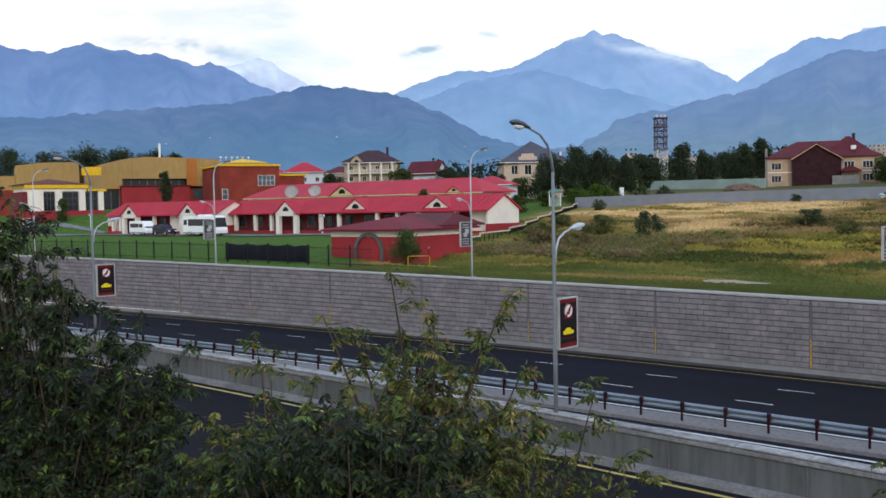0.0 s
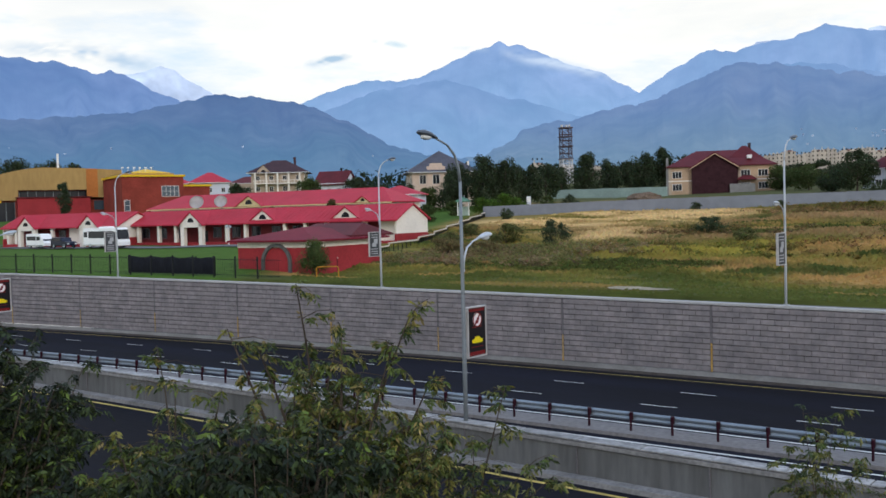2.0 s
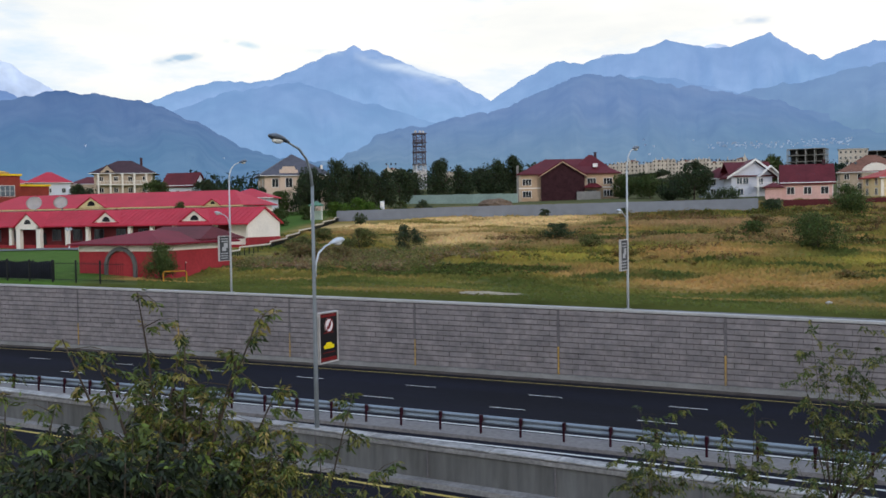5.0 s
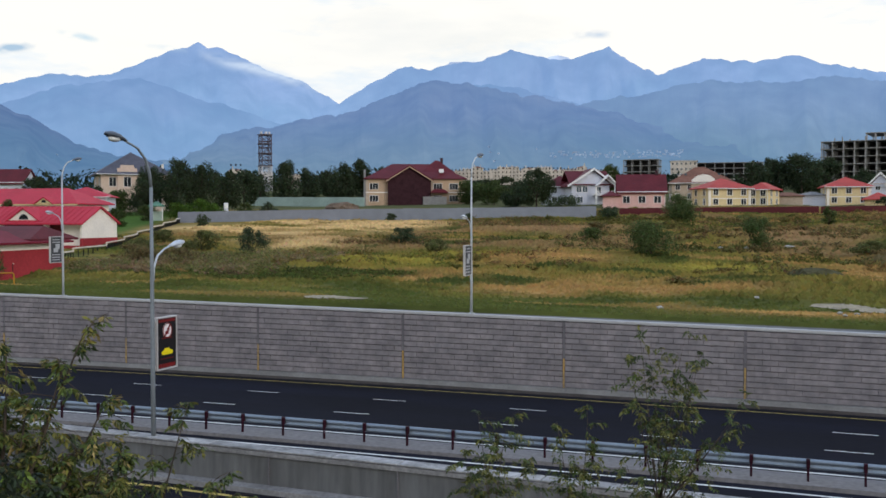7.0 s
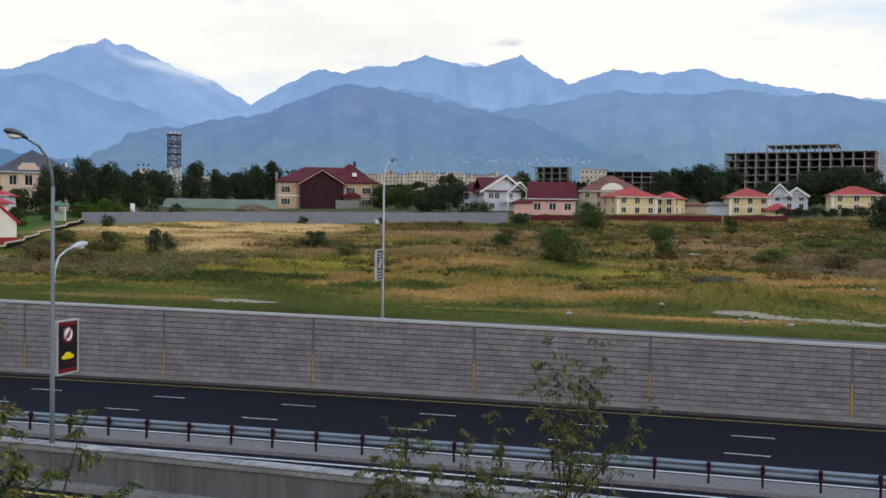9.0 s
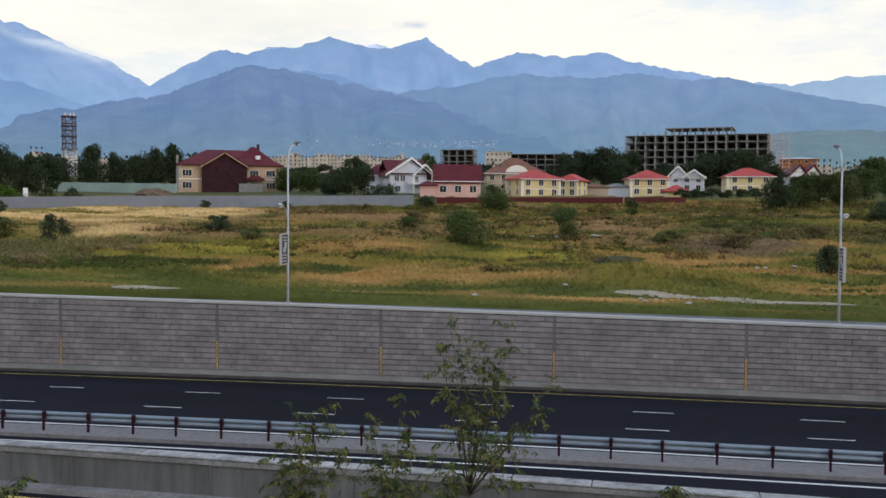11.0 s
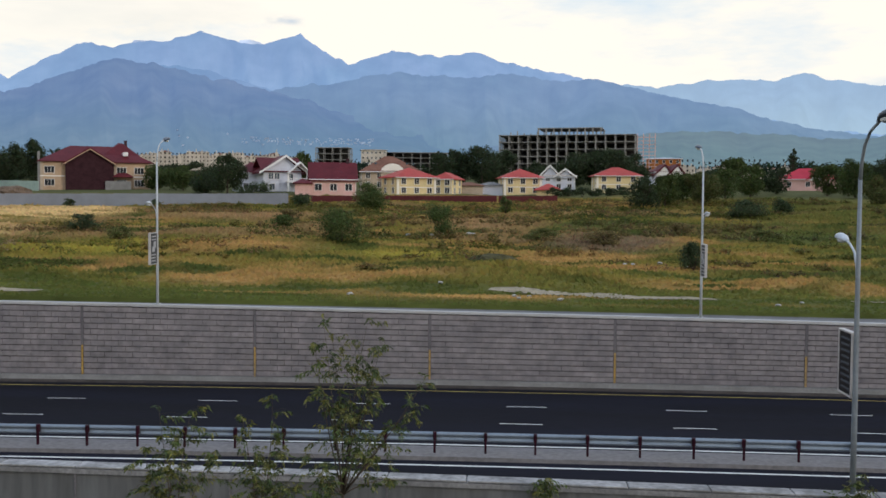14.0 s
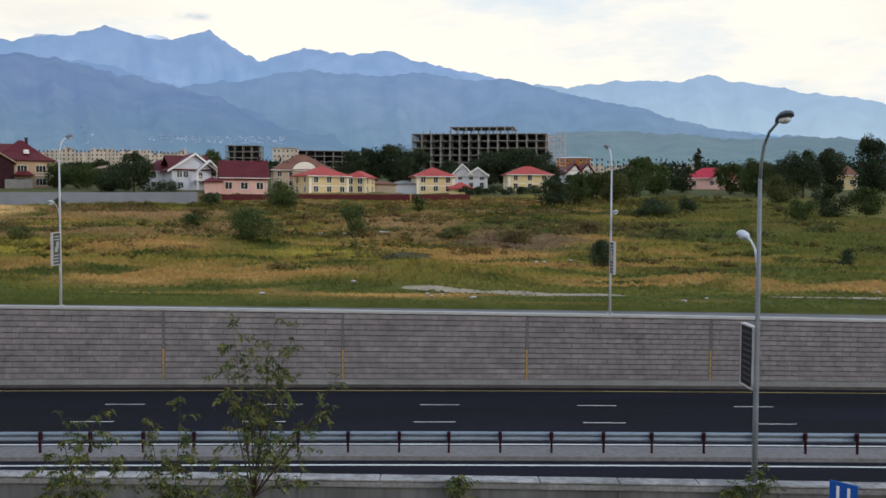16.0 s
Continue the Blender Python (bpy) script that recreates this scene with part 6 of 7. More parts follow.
picket_fence("black steel picket fence along the school lawn", [kerb_line(x, 58.6) for x in (-132, -118, -104, -90, -76, -63)], 1.75, 2.9, FENCE_BLACK)

net = thing("shade_screen", "black shade cloth stretched over a section of fence", "screen")
pts = [kerb_line(x, 60.2) for x in (-84.0, -81.0, -78.0, -75.0, -72.6)]
verts, faces = [], []
for i in range(33):
    u = i / 32 * 4
    k = min(3, int(u))
    x, y = [a + (b - a) * (u - k) for a, b in zip(pts[k], pts[k + 1])]
    y += 0.10 * math.sin(i * 1.3)
    z = land(x, y)
    sag = 0.06 * math.sin(i * 0.9)
    verts += [(x, y, z + 0.1), (x, y, z + 1.62 + sag), (x, y + 0.05, z + 1.62 + sag), (x, y + 0.05, z + 0.1)]
for i in range(32):
    for k in range(3):
        faces.append((i * 4 + k, i * 4 + 4 + k, i * 4 + 5 + k, i * 4 + 1 + k))
raw("cloth", verts, faces, NET_BLACK, net, smooth=True)
for x, y in pts:
    part("post", tube(bmesh.new(), [(x, y + 0.12, land(x, y) - 0.3), (x, y + 0.12, land(x, y) + 1.75)], 0.06, 6), FENCE_BLACK, net)

# stepped boundary rail that climbs past the school's gable
steps = thing("stepped_rail", "low boundary fence with a pale stepped top rail", "fence")
line = [(-69.0, 68.0), (-75.5, 80.0), (-80.3, 88.0), (-84.6, 98.5), (-91.0, 109.5), (-97.7, 120.6), (-103.6, 131.3), (-109.3, 141.8), (-115.5, 153.5), (-121.9, 165.8)]
for i, ((xa, ya), (xb, yb)) in enumerate(zip(line, line[1:])):
    za, zb = land(xa, ya), land(xb, yb)
    top = max(za, zb) + 0.65 if i % 2 else za + 0.95
    a, b = Vector((xa, ya, za + 0.95)), Vector((xb, yb, zb + 0.62))
    bm = bmesh.new()
    tube(bm, [a, b], 0.10, 6)
    tube(bm, [b, Vector((xb, yb, zb + 0.95))], 0.10, 6)
    part("rail", bm, RAIL_WOOD, steps)
    bm = bmesh.new()
    n = 7
    for k in range(n):
        q = Vector((xa, ya, za)).lerp(Vector((xb, yb, zb)), k / n)
        part("post", tube(bmesh.new(), [q + Vector((0, 0, -0.3)), q + Vector((0, 0, 0.93 - 0.3 * k / n))], 0.06, 5), FENCE_BLACK, steps)
    bm = bmesh.new()
    vs = [bm.verts.new(p) for p in ((xa, ya, za - 0.2), (xb, yb, zb - 0.2), (xb, yb, zb + 0.45), (xa, ya, za + 0.7))]
    bm.faces.new(vs)
    bmesh.ops.solidify(bm, geom=bm.faces[:], thickness=0.05)
    if i > 2:
        part("panel", bm, FENCE_BLACK, steps)
    else:
        bm.free()


def sheet_fence(label, a, b, height, panel, material, jitter=0.0):
    """A run of upright sheets between posts; each sheet is a piece of its own."""
    fence = thing("sheet_fence", label, "fence")
    length = math.hypot(b[0] - a[0], b[1] - a[1])
    n = max(2, round(length / panel))
    panel = length / n
    ang = math.atan2(b[1] - a[1], b[0] - a[0])
    bm = boxed(-panel / 2 - 0.01, panel / 2 + 0.01, 0.0, 0.025, 0, height)
    box(bm, -panel / 2 - 0.02, -panel / 2 + 0.02, -0.008, 0.0, 0, height)
    first = mesh_object("panel", bm, material)
    first.parent = fence
    post = mesh_object("post", boxed(-0.05, 0.05, 0.03, 0.13, -0.3, height - 0.08), material)
    post.parent = fence
    rng = random.Random(int(length))
    for i in range(n):
        u = (i + 0.5) / n
        x, y = a[0] + (b[0] - a[0]) * u, a[1] + (b[1] - a[1]) * u
        m = Matrix.Translation((x, y, land(x, y) - 0.15 + rng.uniform(-jitter, jitter))) @ Matrix.Rotation(ang, 4, "Z")
        mp = m @ Matrix.Translation((panel / 2, 0, 0))
        if i == 0:
            first.matrix_basis, post.matrix_basis = m, mp
        else:
            shared("panel", first.data, fence, m)
            shared("post", post.data, fence, mp)


sheet_fence("long grey sheet-metal fence across the field", (-118, 157.5), (-41.5, 180.0), 2.25, 2.6, FENCE_GREY, 0.025)
sheet_fence("pale green sheet fence below the trees", (-163, 251), (-117, 236), 2.7, 2.9, FENCE_GREEN, 0.06)
sheet_fence("dark red sheet fence in front of the houses", (-38.5, 186.5), (-3.2, 192.5), 1.55, 2.3, FENCE_RED, 0.04)
sheet_fence("dark red sheet fence in front of the yellow houses", (-2.8, 192.6), (8.7, 196.0), 1.45, 2.3, FENCE_RED, 0.04)


def globe_post(x, y):
    p = thing("garden_lamp", "white garden lamp post with two globes on the lawn", "lamp", Matrix.Translation((x, y, land(x, y))), "garden lamps")
    part("post", tube(bmesh.new(), [(0, 0, -0.2), (0, 0, 2.7)], [0.09, 0.06], 8), FRAME_WHITE, p)
    part("crossbar", tube(bmesh.new(), [(-0.4, 0, 2.6), (0.4, 0, 2.6)], 0.04, 6), FRAME_WHITE, p)
    for s in (-1, 1):
        bm = bmesh.new()
        bmesh.ops.create_uvsphere(bm, u_segments=10, v_segments=8, radius=0.22, matrix=Matrix.Translation((s * 0.4, 0, 2.85)))
        part("globe", bm, LAMP_PALE, p, smooth=True)


globe_post(-118.6, 94.4)
globe_post(-194, 94.0)

pipe = thing("gas_pipe", "bent yellow gas pipe in the grass by the gatehouse", "pipe", Matrix.Translation((-62.3, 60.2, land(-62.3, 60.2))) @ Matrix.Rotation(radians(42), 4, "Z"))
part("pipe", tube(bmesh.new(), [(-0.95, 0, -0.3), (-0.95, 0, 0.75), (-0.85, 0, 0.85), (0.85, 0, 0.85), (0.95, 0, 0.75), (0.95, 0, -0.3)], 0.055, 8), PIPE_ORANGE, pipe)

pav = thing("garden_pavilion", "small open pavilion with a green hipped roof", "pavilion", spot(-38.0, 196, 10.2))
part("roof", hipped(-1.2, 1.2, 0, 2.4, 1.9, 0.9, over=0.35), mat("green_roof", (0.10, 0.22, 0.15), rough=0.6), pav)
for x in (-1.1, 1.1):
    for y in (0.1, 2.3):
        part("post", boxed(x - 0.08, x + 0.08, y - 0.08, y + 0.08, -0.8, 1.9), FRAME_WHITE, pav)
part("rear_wall", boxed(-1.0, 1.0, 2.2, 2.3, -0.8, 1.0), FENCE_GREEN, pav)
boxsign = thing("meter_cabinet", "small white cabinet at the edge of the field", "cabinet", spot(-34.2, 205, 11.6))
part("body", boxed(-0.45, 0.45, 0, 0.5, -0.5, 1.4, bevel=0.02), WALL_WHITE, boxsign)
part("door", boxed(-0.38, 0.38, -0.02, 0.0, 0.3, 1.3), FRAME_WHITE, boxsign)


# ---- parked vehicles ----
def wheel(parent, x, y, r, w=0.22):
    bm = bmesh.new()
    bmesh.ops.create_cone(bm, cap_ends=True, segments=18, radius1=r, radius2=r, depth=w, matrix=Matrix.Translation((x, y, r)) @ Matrix.Rotation(radians(90), 4, "X"))
    bmesh.ops.bevel(bm, geom=bm.edges[:], offset=0.03, segments=1, affect="EDGES")
    t = part("wheel", bm, RUBBER, parent)
    bm = bmesh.new()
    bmesh.ops.create_cone(bm, cap_ends=True, segments=14, radius1=r * 0.62, radius2=r * 0.62, depth=w + 0.03, matrix=Matrix.Translation((x, y, r)) @ Matrix.Rotation(radians(90), 4, "X"))
    part("rim", bm, CAR_SILVER, t)


def vehicle(name, label, m, length, width, outline, glass_boxes, paint, r, axles, category):
    """Outline: (x, z) along the side; glass_boxes: (x0, x1, z0, z1) on each flank."""
    v = thing(name, label, category, m)
    bm = prism(outline, -width / 2, width / 2)
    bmesh.ops.bevel(bm, geom=[e for e in bm.edges if abs(e.verts[0].co.y - e.verts[1].co.y) < 0.01 and max(p.co.z for p in e.verts) > outline[0][1] + 0.4], offset=0.07, segments=2, affect="EDGES")
    part("body", bm, paint, v)
    for s in (-1, 1):
        for x0, x1, z0, z1 in glass_boxes:
            part("window", boxed(x0, x1, s * width / 2 - 0.03, s * width / 2 + 0.012, z0, z1, bevel=0.01), GLASS_DARK, v)
        for x in axles:
            wheel(v, x, s * (width / 2 - 0.12), r)
        part("bumper_strip", boxed(-length / 2 + 0.2, length / 2 - 0.2, s * width / 2 - 0.02, s * width / 2 + 0.02, 0.42, 0.50), RUBBER, v)
    front = max(p[0] for p in outline)
    for s in (-1, 1):
        part("headlight", boxed(front - 0.06, front + 0.015, s * width * 0.36 - 0.18, s * width * 0.36 + 0.18, 0.62, 0.82, bevel=0.01), LAMP_GLASS, v)
        part("tail_light", boxed(-length / 2 - 0.015, -length / 2 + 0.05, s * width * 0.42 - 0.08, s * width * 0.42 + 0.08, 0.8, 1.2, bevel=0.01), LIGHT_RED, v)
    return v


def park(x, y, yaw):
    return Matrix.Translation((x, y, land(x, y) + 0.14)) @ Matrix.Rotation(radians(yaw), 4, "Z")


bus = vehicle("coach", "white midi coach parked in front of the school", park(-141.0, 87.9, 5), 8.8, 2.4,
              [(-4.4, 0.35), (4.35, 0.35), (4.4, 0.9), (4.25, 1.3), (3.85, 2.95), (3.6, 3.15), (-4.25, 3.15), (-4.4, 2.9)],
              [(-2.9, 3.3, 1.55, 2.65), (-4.1, -3.2, 1.7, 2.55)], CAR_WHITE, 0.46, (-2.6, 2.7), "bus")
part("windscreen", boxed(-0.02, 0.02, -1.08, 1.08, 0, 1.55, m=Matrix.Translation((4.26, 0, 1.33)) @ Matrix.Rotation(radians(-13.6), 4, "Y")), GLASS_DARK, bus)
part("roof_unit", boxed(-1.0, 1.2, -0.7, 0.7, 3.15, 3.38, bevel=0.06), CAR_WHITE, bus)
van = vehicle("minibus", "white minibus parked in front of the school", park(-159.5, 86.8, 4), 5.3, 1.95,
              [(-2.65, 0.35), (2.6, 0.35), (2.65, 0.8), (2.35, 1.15), (1.75, 2.2), (1.4, 2.4), (-2.45, 2.4), (-2.65, 2.2)],
              [(-2.3, 0.3, 1.3, 2.0), (0.45, 1.5, 1.3, 1.95)], CAR_WHITE, 0.36, (-1.6, 1.7), "van")
part("windscreen", boxed(-0.02, 0.02, -0.85, 0.85, 0, 1.1, m=Matrix.Translation((2.30, 0, 1.2)) @ Matrix.Rotation(radians(-30), 4, "Y")), GLASS_DARK, van)
suv = vehicle("car", "navy off-road car parked between the minibus and the coach", park(-151.6, 86.6, 3), 4.7, 1.9,
              [(-2.35, 0.4), (2.3, 0.4), (2.35, 0.75), (2.2, 1.05), (1.1, 1.15), (0.55, 1.75), (-1.9, 1.8), (-2.3, 1.2)],
              [(-1.8, -0.7, 1.2, 1.62), (-0.6, 0.45, 1.2, 1.62)], CAR_NAVY, 0.38, (-1.45, 1.5), "car")

# ---- trees and bushes ----
def leaf_cloud(rs, centres, radii, count, size, tone, spread=0.5):
    """Many small bent leaf clumps over the skins of some lobes: vertices, faces, colours."""
    k = rs.randint(0, len(centres), count)
    d = rs.normal(size=(count, 3))
    d /= np.linalg.norm(d, axis=1)[:, None]
    rad = radii[k] * (1 - spread * rs.rand(count, 1) ** 1.5)
    p = centres[k] + d * rad
    t = np.cross(d, rs.normal(size=(count, 3)))
    t /= np.linalg.norm(t, axis=1)[:, None] + 1e-9
    b = np.cross(d, t)
    tilt = rs.normal(scale=0.5, size=(count, 1))
    t = t + d * tilt
    s = size * (0.55 + 0.9 * rs.rand(count, 1))
    quad = np.stack([p - t * s, p - b * s * 0.55 + d * s * 0.2, p + t * s, p + b * s * 0.55 + d * s * 0.2], 1).reshape(-1, 3)
    shade = np.array(tone)[None] * (0.72 + 0.6 * rs.rand(count, 1)) * (1 + rs.normal(scale=0.10, size=(count, 3)))
    cols = np.repeat(np.clip(shade, 0.004, 1), 4, axis=0)
    faces = (np.arange(count)[:, None] * 4 + np.arange(4)[None]).tolist()
    return quad, faces, cols


DARK, MIDG, LIGHT, OLIVE, RUSTY = (0.047, 0.063, 0.034), (0.062, 0.084, 0.030), (0.07, 0.12, 0.022), (0.088, 0.095, 0.036), (0.125, 0.10, 0.046)


def far_tree(x, y, h, w, tone, seed, label, name="tree", trunk=0.25, count=None, group="", size=None, category="tree"):
    rs = np.random.RandomState(seed)
    z = land(x, y)
    tree = thing(name, label, category, Matrix.Translation((x, y, z)), group)
    c0 = h * trunk
    if trunk > 0:
        bm = bmesh.new()
        lean = rs.uniform(-0.3, 0.3, 2)
        tube(bm, [(0, 0, -0.4), (lean[0] * 0.4, lean[1] * 0.4, c0), (lean[0], lean[1], h * 0.7)], [0.035 * h, 0.025 * h, 0.008 * h], 7)
        for i in range(5):
            a = rs.uniform(0, 6.28)
            r = w * rs.uniform(0.2, 0.38)
            tube(bm, [(lean[0] * 0.4, lean[1] * 0.4, h * rs.uniform(0.22, 0.4)), (r * 0.6 * math.cos(a), r * 0.6 * math.sin(a), h * 0.5), (r * math.cos(a), r * math.sin(a), h * rs.uniform(0.6, 0.75))], [0.014 * h, 0.010 * h, 0.004 * h], 5)
        part("trunk", bm, BARK, tree)
    else:
        bm = bmesh.new()
        for i in range(6):
            a = rs.uniform(0, 6.28)
            tube(bm, [(0, 0, -0.2), (w * 0.15 * math.cos(a), w * 0.15 * math.sin(a), h * 0.35), (w * 0.3 * math.cos(a), w * 0.3 * math.sin(a), h * 0.7)], [0.05, 0.035, 0.015], 5)
        part("stem_cluster", bm, BARK, tree)
    n = int(12 + h)
    u = rs.rand(n)
    ang = rs.uniform(0, 6.28, n)
    zz = c0 + (h - c0) * (0.12 + 0.76 * u)
    prof = np.sin(np.pi * np.clip(0.18 + 0.74 * u, 0, 1)) ** 0.7
    rr = w * 0.40 * prof * np.sqrt(rs.rand(n))
    cs = np.stack([rr * np.cos(ang), rr * np.sin(ang), zz], 1)
    rad = (w * 0.17 + w * 0.13 * rs.rand(n, 1)) * np.maximum(0.6, prof)[:, None]
    rad = np.concatenate([rad, rad, rad * min(1.4, h / w)], 1)
    dist = math.hypot(x, y)
    size = size or max(0.07, dist * (0.0008 if trunk == 0 else 0.0009))
    count = count or int(min(8500, max(600, 3.0 * w * h / (size * size))))
    v, f, c = leaf_cloud(rs, cs, rad * (1.0 if trunk > 0 else 1.18), count, size, tone, 0.5 if trunk > 0 else 0.9)
    v[:, 2] = np.maximum(v[:, 2], 0.02)
    raw("crown", v, f, CROWN, tree, colors=c)
    return tree


def grove(items, label, group, name="tree", trunk=0.05, category="tree"):
    for i, (b, d, h, w, tone) in enumerate(items):
        a = radians(b)
        far_tree(d * math.sin(a), d * math.cos(a), h, w, tone, int(abs(b) * 31 + d) + i, label, name, trunk, group=group, category=category)


grove([(-43.6, 262, 6.5, 8, DARK), (-41.2, 246, 7.0, 8, DARK), (-40.0, 240, 6.0, 8, MIDG), (-38.6, 238, 9.0, 8, DARK), (-38.2, 243, 12.0, 8, DARK), (-36.9, 236, 13.2, 9, DARK), (-35.6, 240, 12.0, 9, DARK), (-34.3, 246, 10.5, 9, DARK), (-33.2, 262, 10.5, 9, DARK)],
      "dark broad-leaved tree beyond the school lawn", "trees beyond the lawn")
grove([(-30.9, 300, 13.2, 10, DARK), (-29.6, 312, 11.0, 9, DARK), (-28.4, 322, 10.5, 9, DARK), (-27.6, 292, 13.4, 9, DARK), (-26.5, 298, 13.0, 9, DARK), (-32.3, 335, 10, 9, DARK), (-25.0, 330, 12, 10, DARK)],
      "dark tree behind the pale green fence", "trees behind the green fence")
grove([(-20.2, 268, 6.4, 9, MIDG), (-18.8, 262, 6.4, 9, MIDG), (-18.0, 330, 7.4, 12, DARK), (-14.6, 300, 7.4, 9, DARK), (-17.2, 300, 7.0, 10, DARK), (-20.6, 345, 6.4, 12, MIDG), (-19.3, 420, 7.0, 15, DARK), (-16.0, 430, 7.4, 15, DARK), (-14.2, 440, 7.0, 15, DARK), (-17.6, 240, 4.8, 8, DARK), (-16.4, 231, 9.6, 8, DARK), (-15.4, 262, 5.4, 7, DARK), (-19.5, 330, 5.4, 12, MIDG), (-22.0, 330, 9, 9, DARK), (-12.2, 300, 11, 7, MIDG)],
      "leafy tree between the houses", "trees between the houses")
grove([(-4.4, 330, 12.0, 14, DARK), (-3.1, 336, 13.0, 15, DARK), (-1.8, 328, 13.2, 15, DARK), (-0.6, 335, 12.6, 13, DARK), (1.3, 345, 8.5, 11, DARK), (3.3, 318, 11.4, 13, DARK), (4.6, 322, 13.0, 14, DARK), (5.8, 318, 13.2, 14, DARK), (6.9, 326, 11.0, 11, DARK)],
      "tall dark tree in front of the unfinished building", "trees before the concrete frame")
grove([(7.4, 171, 5.6, 6.5, DARK), (8.6, 178, 6.0, 6, MIDG), (9.6, 196, 6.4, 7, MIDG), (10.6, 190, 6.4, 8, OLIVE), (11.9, 214, 6.6, 8, MIDG), (13.2, 236, 7.4, 9, MIDG), (14.6, 250, 7.0, 8, DARK), (17.2, 250, 7.6, 9, MIDG), (18.6, 236, 8.6, 9, MIDG), (19.8, 196, 5.6, 7, OLIVE), (21.0, 232, 11.4, 9, DARK), (22.4, 240, 11.0, 9, DARK), (24.4, 250, 14.2, 11, DARK), (26.4, 240, 13.0, 10, DARK), (28.5, 232, 11, 10, DARK), (22.3, 160, 5.0, 6.5, DARK), (24.2, 165, 4.6, 6, MIDG), (12.4, 300, 9.5, 12, MIDG), (15.4, 400, 15, 4, DARK), (9.6, 280, 4.5, 8, DARK), (11.4, 290, 6, 10, DARK), (20.0, 300, 9, 12, DARK)],
      "bushy tree at the eastern edge of the field", "trees at the edge of the field")
grove([(-70.5, 335, 20, 18, DARK), (-68.0, 330, 20, 17, DARK), (-66.0, 335, 19.5, 17, DARK), (-64.2, 338, 20.5, 17, DARK), (-62.6, 345, 19, 16, DARK), (-60.9, 350, 18.0, 14, DARK), (-59.6, 356, 17, 12, DARK), (-50.8, 280, 7, 7, DARK), (-46.9, 275, 8.0, 8, MIDG), (-44.2, 285, 7.5, 9, DARK), (-42.9, 280, 7.5, 9, DARK), (-72.5, 325, 19, 14, DARK)],
      "dark tree on the skyline behind the hall", "trees behind the hall")
grove([(-36.8, 205, 3.8, 6, LIGHT), (-35.6, 206, 4.2, 6, LIGHT), (-34.9, 202, 3.4, 5, LIGHT), (-38.5, 210, 3.2, 5, MIDG), (-40.2, 190, 3.5, 5, MIDG), (-33.2, 214, 3.0, 4, MIDG), (-31.8, 216, 2.8, 4.5, DARK), (-48.9, 174, 5.6, 2.4, OLIVE), (-45.6, 172, 6.4, 2.8, OLIVE), (-60.2, 245, 9.6, 4, DARK), (-65.6, 228, 5.0, 3.4, MIDG)],
      "light green shrub by the lawn", "shrubs round the lawn", "shrub", 0.0, "bush")
for i, (x, y, h, w, tone, lab) in enumerate([
        (-17.8, 101.9, 4.4, 5.2, MIDG, "tall round green bush in the field"), (-8.5, 116.7, 3.6, 4.2, MIDG, "green bush in the field"),
        (-23.6, 164.0, 5.0, 7.0, MIDG, "wide bush at the red fence"), (-49.0, 183.5, 4.6, 6.2, DARK, "dark bush by the grey fence"),
        (15.2, 84.0, 2.5, 2.6, DARK, "dark bush behind the lamp post"), (-63.3, 98.4, 3.1, 3.6, DARK, "dark bush in the straw"),
        (-53.0, 118.7, 2.1, 4.6, DARK, "low dark bush in the field"), (34.7, 149.0, 2.9, 6.0, DARK, "dense dark rounded bush"),
        (41.7, 157.0, 3.0, 3.6, DARK, "small dark rounded bush"), (-72.8, 102.0, 2.6, 5.0, OLIVE, "olive bush on the bank"),
        (-1.2, 161.7, 2.8, 2.2, MIDG, "thin sapling in the field"), (-66.2, 62.4, 3.5, 3.2, MIDG, "leafy small tree by the gatehouse"),
        (36.2, 84.0, 1.7, 2.0, DARK, "small dark bush in the grass"), (54.0, 140.0, 3.6, 5.0, MIDG, "bush at the field's edge"),
        (-37.0, 172.0, 2.6, 4.4, DARK, "dark bush by the grey fence"), (-30.0, 128.0, 1.6, 4.4, MIDG, "low bush in the field"),
        (-44.0, 108.0, 1.5, 3.6, OLIVE, "low olive bush in the field"), (3.0, 112.0, 1.5, 4.2, OLIVE, "low olive bush in the field"),
        (-32.0, 140.0, 1.8, 4.0, RUSTY, "rust-coloured weeds in the field"), (20.0, 120.0, 1.6, 5.2, RUSTY, "rust-coloured weeds in the field"),
        (10.0, 108.0, 1.5, 5.0, RUSTY, "rust-coloured weeds in the field"), (-70.0, 86.0, 1.9, 5.5, RUSTY, "rust-coloured weeds on the bank"),
        (-62.0, 83.0, 1.7, 5.0, RUSTY, "rust-coloured weeds on the bank"), (28.0, 112.0, 1.4, 5.0, OLIVE, "low olive bush in the field"),
        (-75.5, 93.0, 2.2, 4.2, OLIVE, "olive weeds along the stepped rail"), (-86.0, 112.0, 2.0, 4.0, OLIVE, "olive weeds along the stepped rail"),
        (-105.0, 147.0, 2.2, 2.6, DARK, "dark shrub by the grey fence"), (-62.0, 168.0, 1.5, 2.2, DARK, "dark shrub by the grey fence"),
        (-76.0, 164.5, 1.5, 2.6, DARK, "dark shrub by the grey fence"), (48.0, 118.0, 1.6, 4.5, OLIVE, "low olive bush in the field")]):
    far_tree(x, y, h, w, [1.3 * q for q in tone], 300 + i, lab, "bush", 0.0, category="bush", group="bushes in the field")
for i in range(6):
    x = 9.5 + 3.2 * i
    far_tree(x, 228.0 + 1.0 * i, 2.1, 4.4, DARK, 400 + i, "clipped dark hedge in front of the yellow houses", "hedge", 0.0, group="hedge", category="hedge")

